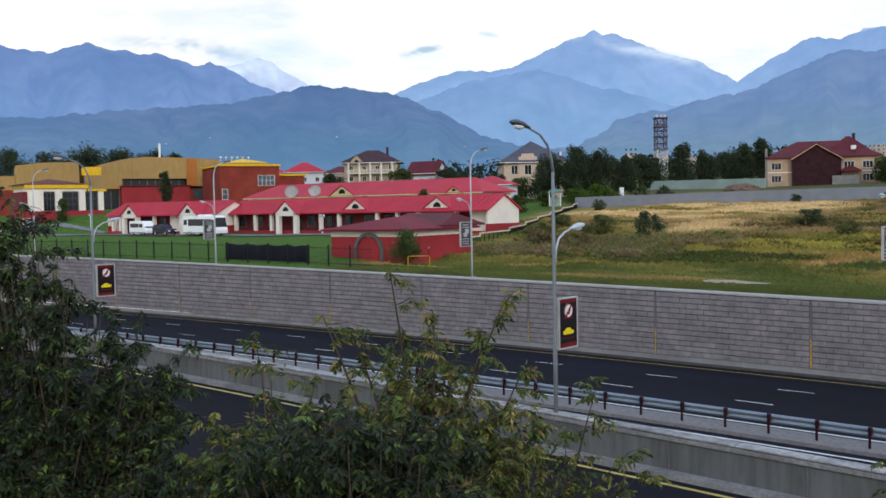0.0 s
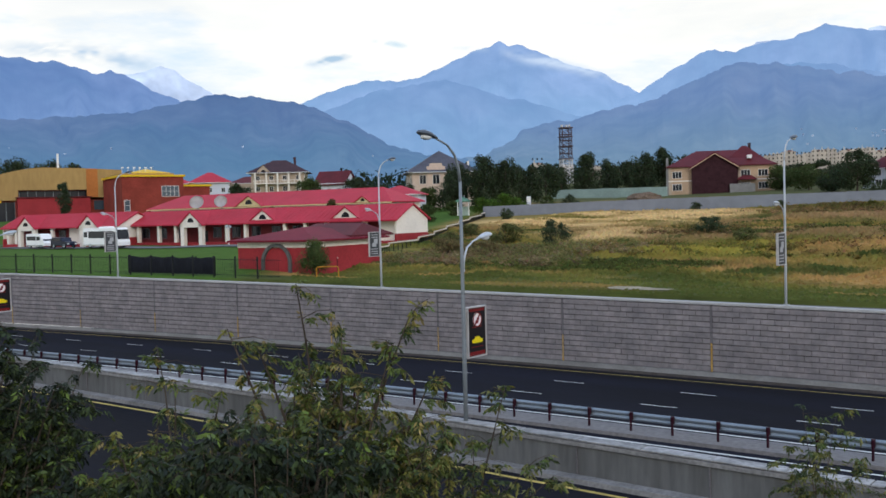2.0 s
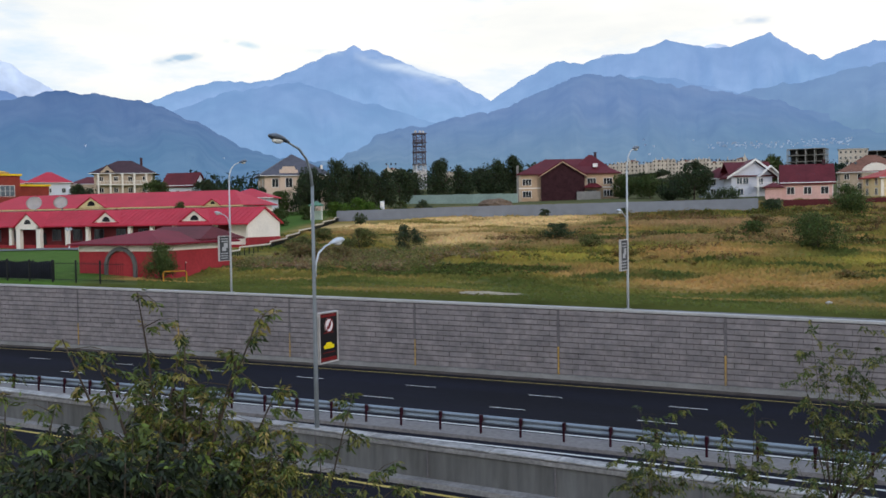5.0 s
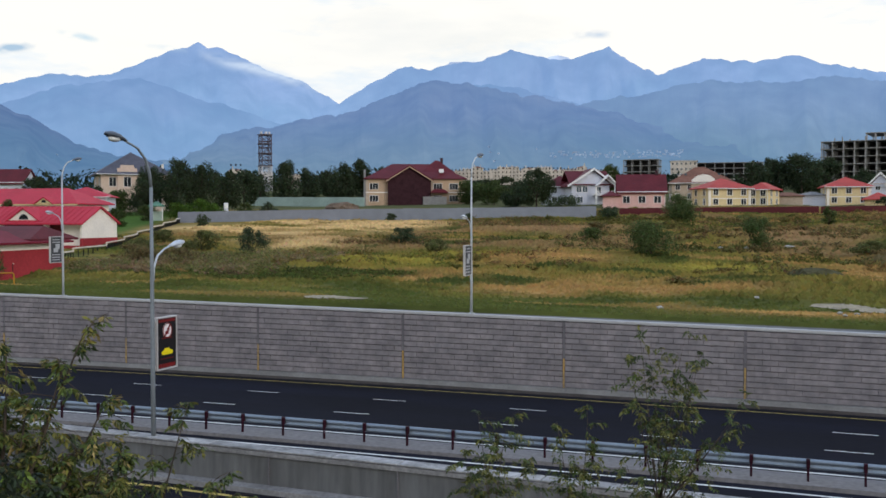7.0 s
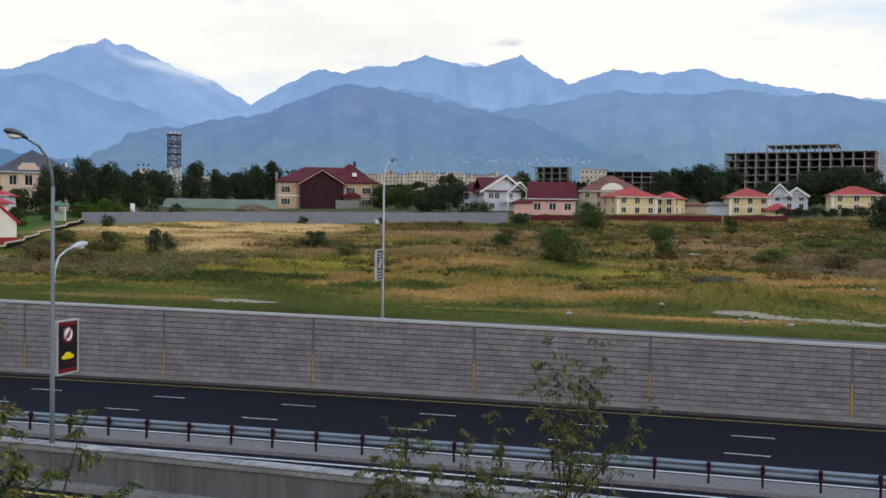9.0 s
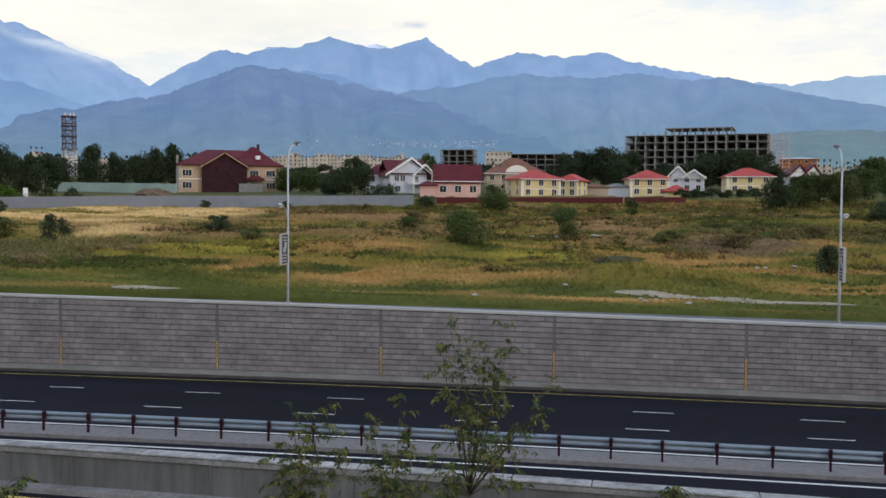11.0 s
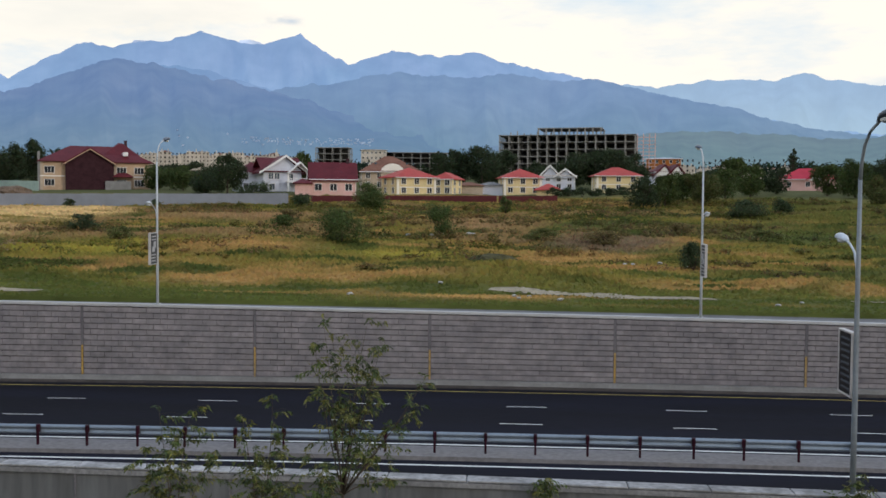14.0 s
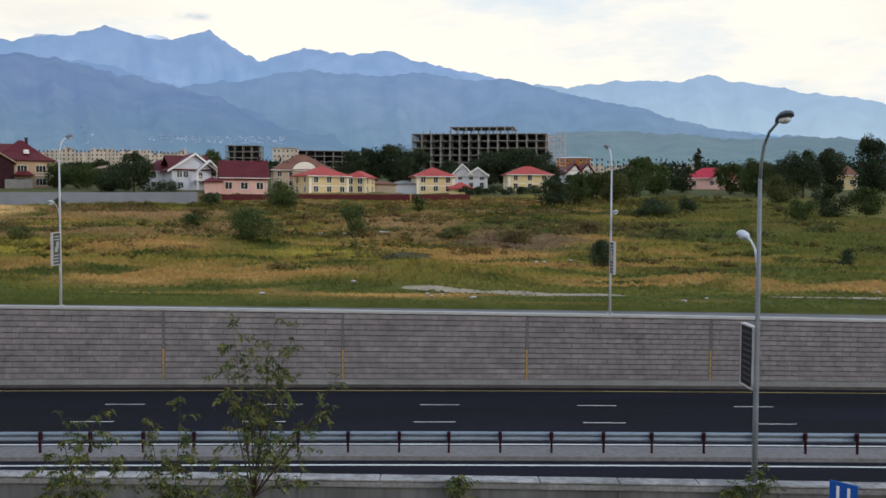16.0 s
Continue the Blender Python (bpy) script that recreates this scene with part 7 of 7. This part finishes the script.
# far town trees: a belt of dark woods below the hills
rs = np.random.RandomState(77)
cs, rd = [], []
for i in range(620):
    b = radians(rs.uniform(-80, 42))
    d = rs.uniform(480, 1500)
    x, y = d * math.sin(b), d * math.cos(b)
    g = land(x, y)
    w = rs.uniform(7, 13)
    if -22.5 < math.degrees(b) < -11.5 and d < 900:
        g, w = g - 4.0, w * 0.62
    cs.append((x, y, g + w * 0.35))
    rd.append((w * 1.25, w * 1.25, w * rs.uniform(0.55, 0.8)))
v, f, c = leaf_cloud(rs, np.array(cs), np.array(rd), 70000, 1.3, (0.022, 0.036, 0.023))
tagged(raw("far_woods", v, f, CROWN, colors=c), "dark belt of town trees below the hills", "trees", kind="stuff")

# ---- weeds of the field ----
rs = np.random.RandomState(9)
N = 150000
tx = rs.uniform(-100, 66, N)
td = 57.8 + 152 * rs.rand(N) ** 1.3
ty = td + np.vectorize(bend)(np.clip(tx, -90, 90))
ok = (tx > -84 - (td - 92) * 0.52 + 1.0) & (np.abs(np.arctan2(tx, ty)) < radians(48))
ok &= ~((tx > -2) & (tx < 17) & (np.abs(ty - np.interp(tx, (-1.5, 4, 8, 12, 16.5), (68.4, 66.9, 66.5, 65.8, 66.0))) < 1.0))
ok &= ~((np.abs(tx + 32.3) < 2.4) & (np.abs(ty - 60.7) < 1.2))
tx, ty, td = tx[ok], ty[ok], td[ok]
N = len(tx)
clump = smooth_noise(tx, ty * 1.6, 6.0, 31) * 0.6 + smooth_noise(tx, ty * 2, 2.5, 32) * 0.4
th = 0.46 * (0.33 + np.clip((td - 64) / 14, 0, 1) * (0.18 + 0.8 * np.clip(clump - 0.36, 0, 1)) + np.clip((td - 100) / 25, 0, 1) * 0.12) * (0.6 + 0.7 * rs.rand(N))
tz = np.vectorize(land)(tx, ty) + ((smooth_noise(tx, ty, 4.0, 11) - 0.5) * 0.5 + (smooth_noise(tx, ty, 13.0, 12) - 0.5) * 0.95) * np.clip((td - 60) / 12, 0, 1) - 0.06
col = field_colour(tx, ty) * (0.90 + 0.24 * rs.rand(N, 1)) * (1 + rs.normal(scale=0.04, size=(N, 3)))
# tufts near the wall lightened in colour to offset their dark sides
col *= 1 + 0.14 * np.clip((72 - td) / 8, 0, 1)[:, None]
turn = rs.uniform(0, 6.28, N)
root = np.stack([tx, ty, tz], 1)
reach = th * rs.uniform(0.7, 1.4, N) + 0.06
foot = [root + np.stack([np.cos(turn + q), np.sin(turn + q), 0 * turn], 1) * (reach * rs.uniform(0.7, 1.2, N))[:, None] for q in (0, 2.09, 4.19)]
lean = rs.normal(scale=0.35, size=(N, 2)) * th[:, None]
tip = root + np.stack([lean[:, 0], lean[:, 1], th * 1.1], 1)
vv = np.stack([*foot, tip], 1).reshape(-1, 3)
ff = (np.arange(N)[:, None, None] * 4 + np.array(((0, 1, 3), (1, 2, 3), (2, 0, 3)))[None]).reshape(-1, 3).tolist()
tagged(raw("field_weeds", vv, ff, TUFT, colors=np.repeat(np.clip(col, 0.004, 1), 4, axis=0)), "uneven tufts of straw, rust and green weeds", "weeds", kind="stuff")

# clumps of taller weeds standing out of the field
rs = np.random.RandomState(63)
cv, cc, k = [], [], 0
TONES = (OLIVE, MIDG, (0.105, 0.115, 0.058), (0.150, 0.105, 0.066), RUSTY, (0.070, 0.098, 0.030))
while k < 620:
    x, d = rs.uniform(-76, 62), 72 + 125 * rs.rand() ** 0.8
    y = d + bend(x)
    lush = smooth_noise(np.array([x]), np.array([y * 1.7]), 17.0, 71)[0]
    if rs.rand() > np.clip((lush - 0.36) * 4, 0.05, 1) * np.clip((d - 66) / 50, 0.12, 1) or (x < -60 and d > 100) or abs(math.degrees(math.atan2(x, y))) > 42:
        continue
    own = field_colour(np.array([x]), np.array([y]))[0]
    tone = 0.5 * own + 0.6 * np.array(TONES[rs.randint(6)])
    w, h = rs.uniform(1.2, 4.6), rs.uniform(0.45, 1.35) * (0.6 if d < 95 else 1.0)
    lobes = rs.normal(scale=(w * 0.50, w * 0.35, 0.05), size=(7, 3))
    rad = np.tile((w * 0.34, w * 0.34, h), (7, 1)) * rs.uniform(0.4, 1.0, (7, 1))
    v, f, c = leaf_cloud(rs, lobes, rad, 300, 0.11 + 0.0004 * d, tone, 0.95)
    v[:, 2] = np.abs(v[:, 2])
    cv.append(v + np.array([x, y, turf(x, y)]))
    cc.append(c)
    k += 1
# brown weeds on the bank below the stepped rail, and a dark green belt before them
for n, x0, x1, d0, d1, h0, h1, tones in ((150, -75, -50, 77, 101, 0.6, 1.35, ((0.270, 0.195, 0.112), (0.205, 0.190, 0.078), (0.175, 0.175, 0.066))), (45, -58, -36, 74, 82, 0.3, 0.65, ((0.095, 0.120, 0.034), (0.125, 0.140, 0.040)))):
    for q in range(n):
        x, d = rs.uniform(x0, x1), rs.uniform(d0, d1)
        y = d + bend(x)
        w, h = rs.uniform(1.4, 3.2), rs.uniform(h0, h1)
        lobes = rs.normal(scale=(w * 0.5, w * 0.3, 0.04), size=(6, 3))
        rad = np.tile((w * 0.32, w * 0.32, h), (6, 1)) * rs.uniform(0.4, 1.0, (6, 1))
        v, f, c = leaf_cloud(rs, lobes, rad, 260, 0.12, np.array(tones[rs.randint(len(tones))]), 0.95)
        v[:, 2] = np.abs(v[:, 2])
        cv.append(v + np.array([x, y, turf(x, y)]))
        cc.append(c)
cv, cc = np.concatenate(cv), np.concatenate(cc)
tagged(raw("weed_clumps", cv, (np.arange(len(cv) // 4)[:, None] * 4 + np.arange(4)[None]).tolist(), WEED, colors=cc), "soft clumps of olive, sage and rust weeds in the field", "weeds", kind="stuff")

# rubble and litter in the field
mound = thing("earth_mound", "low mound of dark earth and rubble in the grass", "mound", Matrix.Translation((-1.6, 89.2, turf(-1.6, 89.2))))
bm = bmesh.new()
bmesh.ops.create_icosphere(bm, subdivisions=3, radius=1.0, matrix=Matrix.Diagonal((2.4, 1.5, 0.95, 1)))
for vert in bm.verts:
    vert.co *= 1 + 0.35 * (noise.noise(vert.co * 1.3) + 0.4 * noise.noise(vert.co * 4))
part("earth", bm, mat("dark_earth", (0.075, 0.07, 0.035), rough=1.0, vary=0.3, scale=1.5, fine=6), mound)
mound2 = thing("earth_mound", "brown heap of earth in front of the green fence", "mound", Matrix.Translation((-112, 214, land(-112, 214))))
bm = bmesh.new()
bmesh.ops.create_icosphere(bm, subdivisions=3, radius=1.0, matrix=Matrix.Diagonal((4.6, 3.0, 1.9, 1)))
for vert in bm.verts:
    vert.co *= 1 + 0.3 * (noise.noise(vert.co * 0.9) + 0.4 * noise.noise(vert.co * 3))
part("earth", bm, mat("brown_earth", (0.17, 0.12, 0.085), rough=1.0, vary=0.3, scale=1.0, fine=5), mound2)
rng = random.Random(12)
for i in range(20):
    if i < 6:
        x, d, s = -9.0 + rng.gauss(0, 2.4), 117 + rng.gauss(0, 1.6), rng.uniform(0.15, 0.32)
    elif i < 11:
        x, d, s = 11.0 + rng.gauss(0, 2.5), 88 + rng.gauss(0, 2), rng.uniform(0.12, 0.25)
    else:
        x, d, s = rng.uniform(-20, 32), rng.uniform(59.5, 72), rng.uniform(0.10, 0.2)
    y = d + bend(x)
    bm = bmesh.new()
    bmesh.ops.create_icosphere(bm, subdivisions=1, radius=s, matrix=Matrix.Diagonal((1.3, 1.0, 0.6, 1)))
    for vert in bm.verts:
        vert.co *= 1 + rng.uniform(-0.25, 0.25)
    ob = mesh_object("stone", bm, STONE)
    ob.location = (x, y, turf(x, y) + s * 0.3 + (0.06 if d < 75 else 0.2))
    tagged(ob, "pale lump of rubble lying in the grass", "stone", "rubble in the field")


# ---- near trees: ash-leaved maples below the viewpoint ----
def maple(name, label, base, fork, tips, seed, twigs, leaves, palette, weights, size=0.058, limb=0.035):
    """Trunk to the fork, a limb to each tip, twigs off the limbs, and hanging leaves of five leaflets."""
    rs = np.random.RandomState(seed)
    tree = thing(name, label, "tree")
    base, fork = Vector(base), Vector(fork)
    part("trunk", tube(bmesh.new(), [base, base.lerp(fork, 0.5) + Vector((0.06, -0.04, 0)), fork], [limb * 2.6, limb * 2.1, limb * 1.5], 10), BARK, tree, smooth=True)
    V, C = [], []

    def leaf(p, d, tone):
        d = Vector(d).normalized()
        droop = Vector((0, 0, -1))
        side = d.cross(droop)
        side = side.normalized() if side.length > 1e-4 else Vector((1, 0, 0))
        s = size * rs.uniform(0.65, 1.2)
        axis = (d * 0.7 + droop * rs.uniform(0.3, 1.3)).normalized()
        for t, ang in ((1.0, 0.0), (0.62, 0.9), (0.62, -0.9), (0.25, 1.1), (0.25, -1.1)):
            o = p + axis * (s * 1.1 * t)
            u = (axis * math.cos(ang) + side * math.sin(ang) + droop * rs.uniform(0.0, 0.5)).normalized()
            w = u.cross(Vector(rs.normal(size=3))).normalized() * s * rs.uniform(0.13, 0.22)
            V.extend((o, o + u * s * 0.42 + w, o + u * s, o + u * s * 0.42 - w))
            k = tone * (0.75 + 0.5 * rs.rand())
            C.extend((k, k, k, k))

    for tip in tips:
        tip = Vector(tip)
        mid = fork.lerp(tip, 0.5) + Vector((rs.normal() * 0.10, rs.normal() * 0.10, 0.12 + rs.normal() * 0.08))
        pts = [fork.lerp(mid, i / 5).lerp(mid.lerp(tip, i / 5), i / 5) for i in range(6)]
        wood = bmesh.new()
        tube(wood, pts, [limb, limb * 0.72, limb * 0.5, limb * 0.34, limb * 0.22, limb * 0.10], 6)
        for j in range(twigs):
            u = 0.34 + 0.66 * (j + rs.rand()) / twigs
            i = min(4, int(u * 5))
            o = pts[i].lerp(pts[i + 1], u * 5 - i)
            d = Vector((rs.normal(), rs.normal(), rs.normal() * 0.5 + 0.35)).normalized()
            length = rs.uniform(0.18, 0.55) * (1.15 - 0.6 * u)
            e = o + d * length + Vector((0, 0, -0.05))
            tube(wood, [o, o.lerp(e, 0.5) + Vector((0, 0, 0.03)), e], [limb * 0.14, limb * 0.10, limb * 0.05], 4)
            for q in range(leaves):
                f = (q + 0.6) / leaves
                tone = np.array(palette[rs.choice(len(palette), p=weights)])
                leaf(o.lerp(e, f), d + Vector(rs.normal(size=3)) * 0.9, tone)
        part("limb", wood, BARK, tree, smooth=True)
        for q in range(3):
            leaf(tip, Vector(rs.normal(size=3)), np.array(palette[rs.choice(len(palette), p=weights)]))
    raw("crown", [tuple(p) for p in V], (np.arange(len(V) // 4)[:, None] * 4 + np.arange(4)[None]).tolist(), LEAF, tree, colors=np.clip(np.array(C), 0.003, 1))
    return tree


def scatter(rs, n, centre, right, half, depth, zr):
    """Tips spread through a slanting block of space."""
    out = []
    for i in range(n):
        a, b = rs.uniform(-1, 1), rs.uniform(-1, 1)
        z = zr[0] + (zr[1] - zr[0]) * rs.rand() * (1 - 0.35 * abs(a))
        out.append((centre[0] + right[0] * half * a - right[1] * depth * b, centre[1] + right[1] * half * a + right[0] * depth * b, z))
    return out


rs = np.random.RandomState(4)
YELLOWING = [(0.066, 0.092, 0.018), (0.150, 0.142, 0.030), (0.026, 0.042, 0.013), (0.190, 0.145, 0.050)]
GREENISH = [(0.055, 0.080, 0.018), (0.030, 0.048, 0.015), (0.130, 0.128, 0.032)]
DEEP = [(0.009, 0.016, 0.007), (0.016, 0.027, 0.009), (0.036, 0.054, 0.012), (0.085, 0.125, 0.020)]
view = (0.68, 0.73)
tips = [(-5.9, 5.26, 9.25), (-6.01, 4.66, 8.95), (-6.11, 5.02, 8.78), (-4.98, 5.59, 9.06), (-5.09, 5.49, 8.8), (-4.95, 5.75, 8.5), (-5.9, 5.69, 8.75), (-5.6, 5.45, 8.9), (-6.02, 5.42, 8.55), (-5.42, 5.46, 8.5)]
maple("maple_tree", "ash-leaved maple with thinning yellow-green leaves", (-5.7, 5.4, 2.0), (-5.75, 5.35, 6.9), tips + scatter(rs, 84, (-5.75, 5.35), view, 1.15, 0.6, (6.9, 8.55)), 11, 9, 14, YELLOWING, [0.40, 0.28, 0.22, 0.10])
tips = [(-4.85, 6.59, 8.34), (-4.65, 6.61, 7.72), (-4.89, 6.18, 7.92), (-4.5, 6.75, 7.6), (-4.75, 6.4, 7.5), (-5.1, 6.2, 7.7)]
maple("maple_tree", "slender maple with sparse green leaves", (-5.2, 6.3, 2.0), (-5.1, 6.2, 6.6), tips, 12, 9, 11, GREENISH, [0.45, 0.2, 0.35], limb=0.022)
tips = [(-6.65, 4.64, 8.5), (-7.39, 4.99, 8.7), (-6.74, 4.16, 8.2), (-6.28, 4.8, 8.45)]
maple("maple_tree", "young maple with yellow-green leaves", (-6.6, 4.5, 2.0), (-6.6, 4.5, 6.6), tips + scatter(rs, 40, (-6.6, 4.45), view, 0.65, 0.5, (6.9, 8.3)) + scatter(rs, 22, (-6.45, 4.0), view, 0.5, 0.4, (6.8, 8.0)), 13, 9, 13, YELLOWING, [0.45, 0.2, 0.32, 0.03], limb=0.028)
maple("maple_tree", "dense dark green maple below the others", (-4.5, 3.7, 2.0), (-4.5, 3.7, 5.8), scatter(rs, 115, (-4.5, 3.7), view, 0.75, 0.35, (7.9, 8.72)), 14, 9, 15, DEEP, [0.44, 0.38, 0.12, 0.06], limb=0.02)
tips = [(-8.11, 3.21, 9.9), (-8.26, 3.63, 9.48), (-7.78, 3.24, 9.7), (-7.6, 3.85, 8.88), (-7.78, 4.55, 8.6), (-7.88, 3.73, 9.05), (-7.62, 4.23, 8.36), (-7.63, 3.07, 9.1), (-8.05, 4.28, 8.9), (-8.23, 2.9, 9.63), (-7.42, 3.31, 8.75), (-8.6, 2.6, 9.9), (-8.5, 3.0, 10.1), (-8.2, 3.05, 10.0), (-8.1, 2.95, 9.75), (-8.0, 3.25, 9.85), (-8.15, 3.4, 9.7), (-8.3, 2.8, 9.8), (-7.95, 3.1, 9.5), (-8.05, 3.5, 9.35), (-8.6, 2.85, 10.3), (-8.45, 3.0, 10.22), (-8.55, 2.75, 10.2), (-8.35, 3.1, 10.12)]
maple("maple_tree", "dense dark green maple close to the viewpoint", (-7.9, 3.3, 2.0), (-7.9, 3.4, 6.4), tips + scatter(rs, 105, (-7.95, 3.3), view, 1.1, 0.6, (6.9, 9.6)), 15, 10, 15, DEEP, [0.34, 0.36, 0.22, 0.08], limb=0.024)
maple("maple_tree", "leafy green branch of a maple close to the viewpoint", (-6.9, 3.5, 2.0), (-6.9, 3.5, 6.0), scatter(rs, 34, (-6.95, 3.5), view, 0.65, 0.4, (6.8, 8.4)), 16, 9, 15, DEEP, [0.33, 0.33, 0.24, 0.10], limb=0.02)
tips = [(-2.2, 11.8, 8.55), (-1.66, 11.99, 8.48), (-1.97, 11.84, 8.1), (-2.29, 11.58, 7.95), (-0.95, 12.16, 7.75), (-1.11, 12.15, 7.4), (-1.56, 12.0, 7.8), (-2.0, 11.9, 7.6), (-1.8, 11.95, 7.3), (-1.4, 12.1, 7.1), (-1.5, 12.0, 8.25), (-2.1, 11.85, 8.3), (-1.78, 11.95, 8.15), (-1.55, 12.02, 8.05), (-2.3, 11.8, 8.2)]
maple("maple_tree", "slender maple with two thin leaders", (-1.9, 11.8, 2.0), (-1.95, 11.85, 6.3), tips + scatter(rs, 6, (-1.9, 11.8), (0.98, 0.16), 0.75, 0.5, (6.3, 7.2)), 17, 7, 8, GREENISH, [0.42, 0.2, 0.38], size=0.058, limb=0.012)
tips = [(-2.78, 11.67, 7.58), (-3.14, 11.58, 7.32), (-2.98, 11.62, 6.95), (-2.6, 11.6, 6.9)]
maple("maple_tree", "thin maple sapling with sparse green leaves", (-2.9, 11.6, 2.0), (-2.9, 11.6, 5.9), tips + scatter(rs, 6, (-2.85, 11.6), (0.98, 0.16), 0.45, 0.4, (6.1, 6.9)), 18, 8, 10, GREENISH, [0.42, 0.18, 0.4], size=0.058, limb=0.013)
tips = [(-3.96, 11.01, 7.54), (-3.64, 11.22, 7.45), (-4.12, 10.95, 7.07), (-3.41, 11.4, 6.95), (-3.8, 11.1, 7.2)]
maple("maple_tree", "thin maple sapling with sparse green leaves", (-3.8, 11.1, 2.0), (-3.8, 11.1, 5.9), tips + scatter(rs, 7, (-3.8, 11.1), (0.98, 0.16), 0.4, 0.4, (6.1, 7.0)), 19, 8, 11, GREENISH, [0.42, 0.18, 0.4], size=0.058, limb=0.013)
for x, h, sd in ((0.9, 0.75, 31), (7.75, 0.35, 32), (8.42, 1.5, 33)):
    zb = parapet_top(x) - 0.95
    maple("weed_shoot", "leafy shoot growing at the parapet", (x, 24.0, zb), (x, 24.0, zb + 0.4), [(x + dx, 24.0 + dy, zb + 0.9 + h * k) for dx, dy, k in ((0.1, 0, 0.5), (-0.2, 0.05, 0.3), (0.25, -0.05, 0.25), (0.0, 0.0, 0.4))], sd, 5, 4, GREENISH, [0.5, 0.2, 0.3], size=0.12, limb=0.012)

# ---- pieces of the retaining wall ----
for x in BAYS:
    if X0 + 2 < x < X1 - 2:
        bm = bmesh.new()
        box(bm, -0.07, 0.07, -0.045, 0.05, 0.3, wall_top(x) - 0.13)
        j = part("movement_joint", bm, MORTAR, wall)
        j.matrix_basis = along(x, 53.60)
        bm = bmesh.new()
        box(bm, -0.055, 0.055, -0.075, -0.045, 0.34, 2.0, bevel=0.01)
        s = part("drain_cover", bm, OCHRE, wall, "ochre painted drain cover")
        s.matrix_basis = along(x, 53.60)

L = 0.79
block = bpy.data.meshes.new("block")
bm = boxed(-L / 2 + 0.003, L / 2 - 0.003, -0.055, 0.03, 0.035, 0.965)
for vert in bm.verts:
    if vert.co.y < 0:
        vert.co.x *= 0.985
        vert.co.z = 0.5 + (vert.co.z - 0.5) * 0.86
bm.to_mesh(block)
bm.free()
block.materials.append(BLOCK)
rng = random.Random(3)
verts, faces = [], []
edges = [X0] + [b for b in BAYS if X0 + 2 < b < X1 - 2] + [X1]
for k in range(COURSES):
    for xa, xb in zip(edges, edges[1:]):
        xa, xb = xa + 0.075, xb - 0.075
        cuts = [xa]
        p = xa + L * (0.5 if k % 2 else 1.0)
        while p < xb - 0.25:
            cuts.append(p)
            p += L
        cuts.append(xb)
        for u, v in zip(cuts, cuts[1:]):
            x, w = (u + v) / 2, (v - u)
            z0, z1 = course_z(x, k), course_z(x, k + 1)
            h = z1 - z0
            m = along(x, 53.60 + rng.uniform(-0.006, 0.006), z0)
            if -9.0 < x < 9.0:
                shared("block", block, wall, m @ Matrix.Diagonal((w / L, 1, h, 1)))
                continue
            a, b = w / 2 - 0.003, w / 2 - 0.009
            q = len(verts)
            for xx, yy, zz in ((-a, 0.03, 0.035 * h), (a, 0.03, 0.035 * h), (a, 0.03, 0.965 * h), (-a, 0.03, 0.965 * h), (-b, -0.055, 0.10 * h), (b, -0.055, 0.10 * h), (b, -0.055, 0.90 * h), (-b, -0.055, 0.90 * h)):
                verts.append(tuple(m @ Vector((xx, yy, zz))))
            faces += [(q + 4, q + 5, q + 6, q + 7), (q, q + 1, q + 5, q + 4), (q + 1, q + 2, q + 6, q + 5), (q + 2, q + 3, q + 7, q + 6), (q + 3, q, q + 4, q + 7)]
rest = raw("blocks", verts, faces, BLOCK, wall)
rest["kind"] = "stuff"

# ---- slabs of the parapet coping ----
slab_a = bpy.data.meshes.new("coping_slab")
bm = boxed(-0.985, 0.985, -0.25, 0.25, 0.0, 0.05, bevel=0.012)
bm.to_mesh(slab_a)
bm.free()
slab_a.materials.append(mat("coping_slab", (0.315, 0.31, 0.305), rough=0.85, vary=0.26, scale=1.6, fine=6, rand=0.2))
for i in range(-26, 14):
    x = 2.0 * i
    shared("coping_slab", slab_a, parapet, along(x, 24.50, parapet_top(x) + 0.02) @ Matrix.Rotation(math.atan(0.0130), 4, "Y"))
for i in range(-14, 8):
    x = -3.0 + 4.0 * i
    j = part("panel_joint", boxed(-0.02, 0.02, -0.012, 0.02, -0.95, -0.12), MORTAR, parapet)
    j.matrix_basis = along(x, 24.27, parapet_top(x))
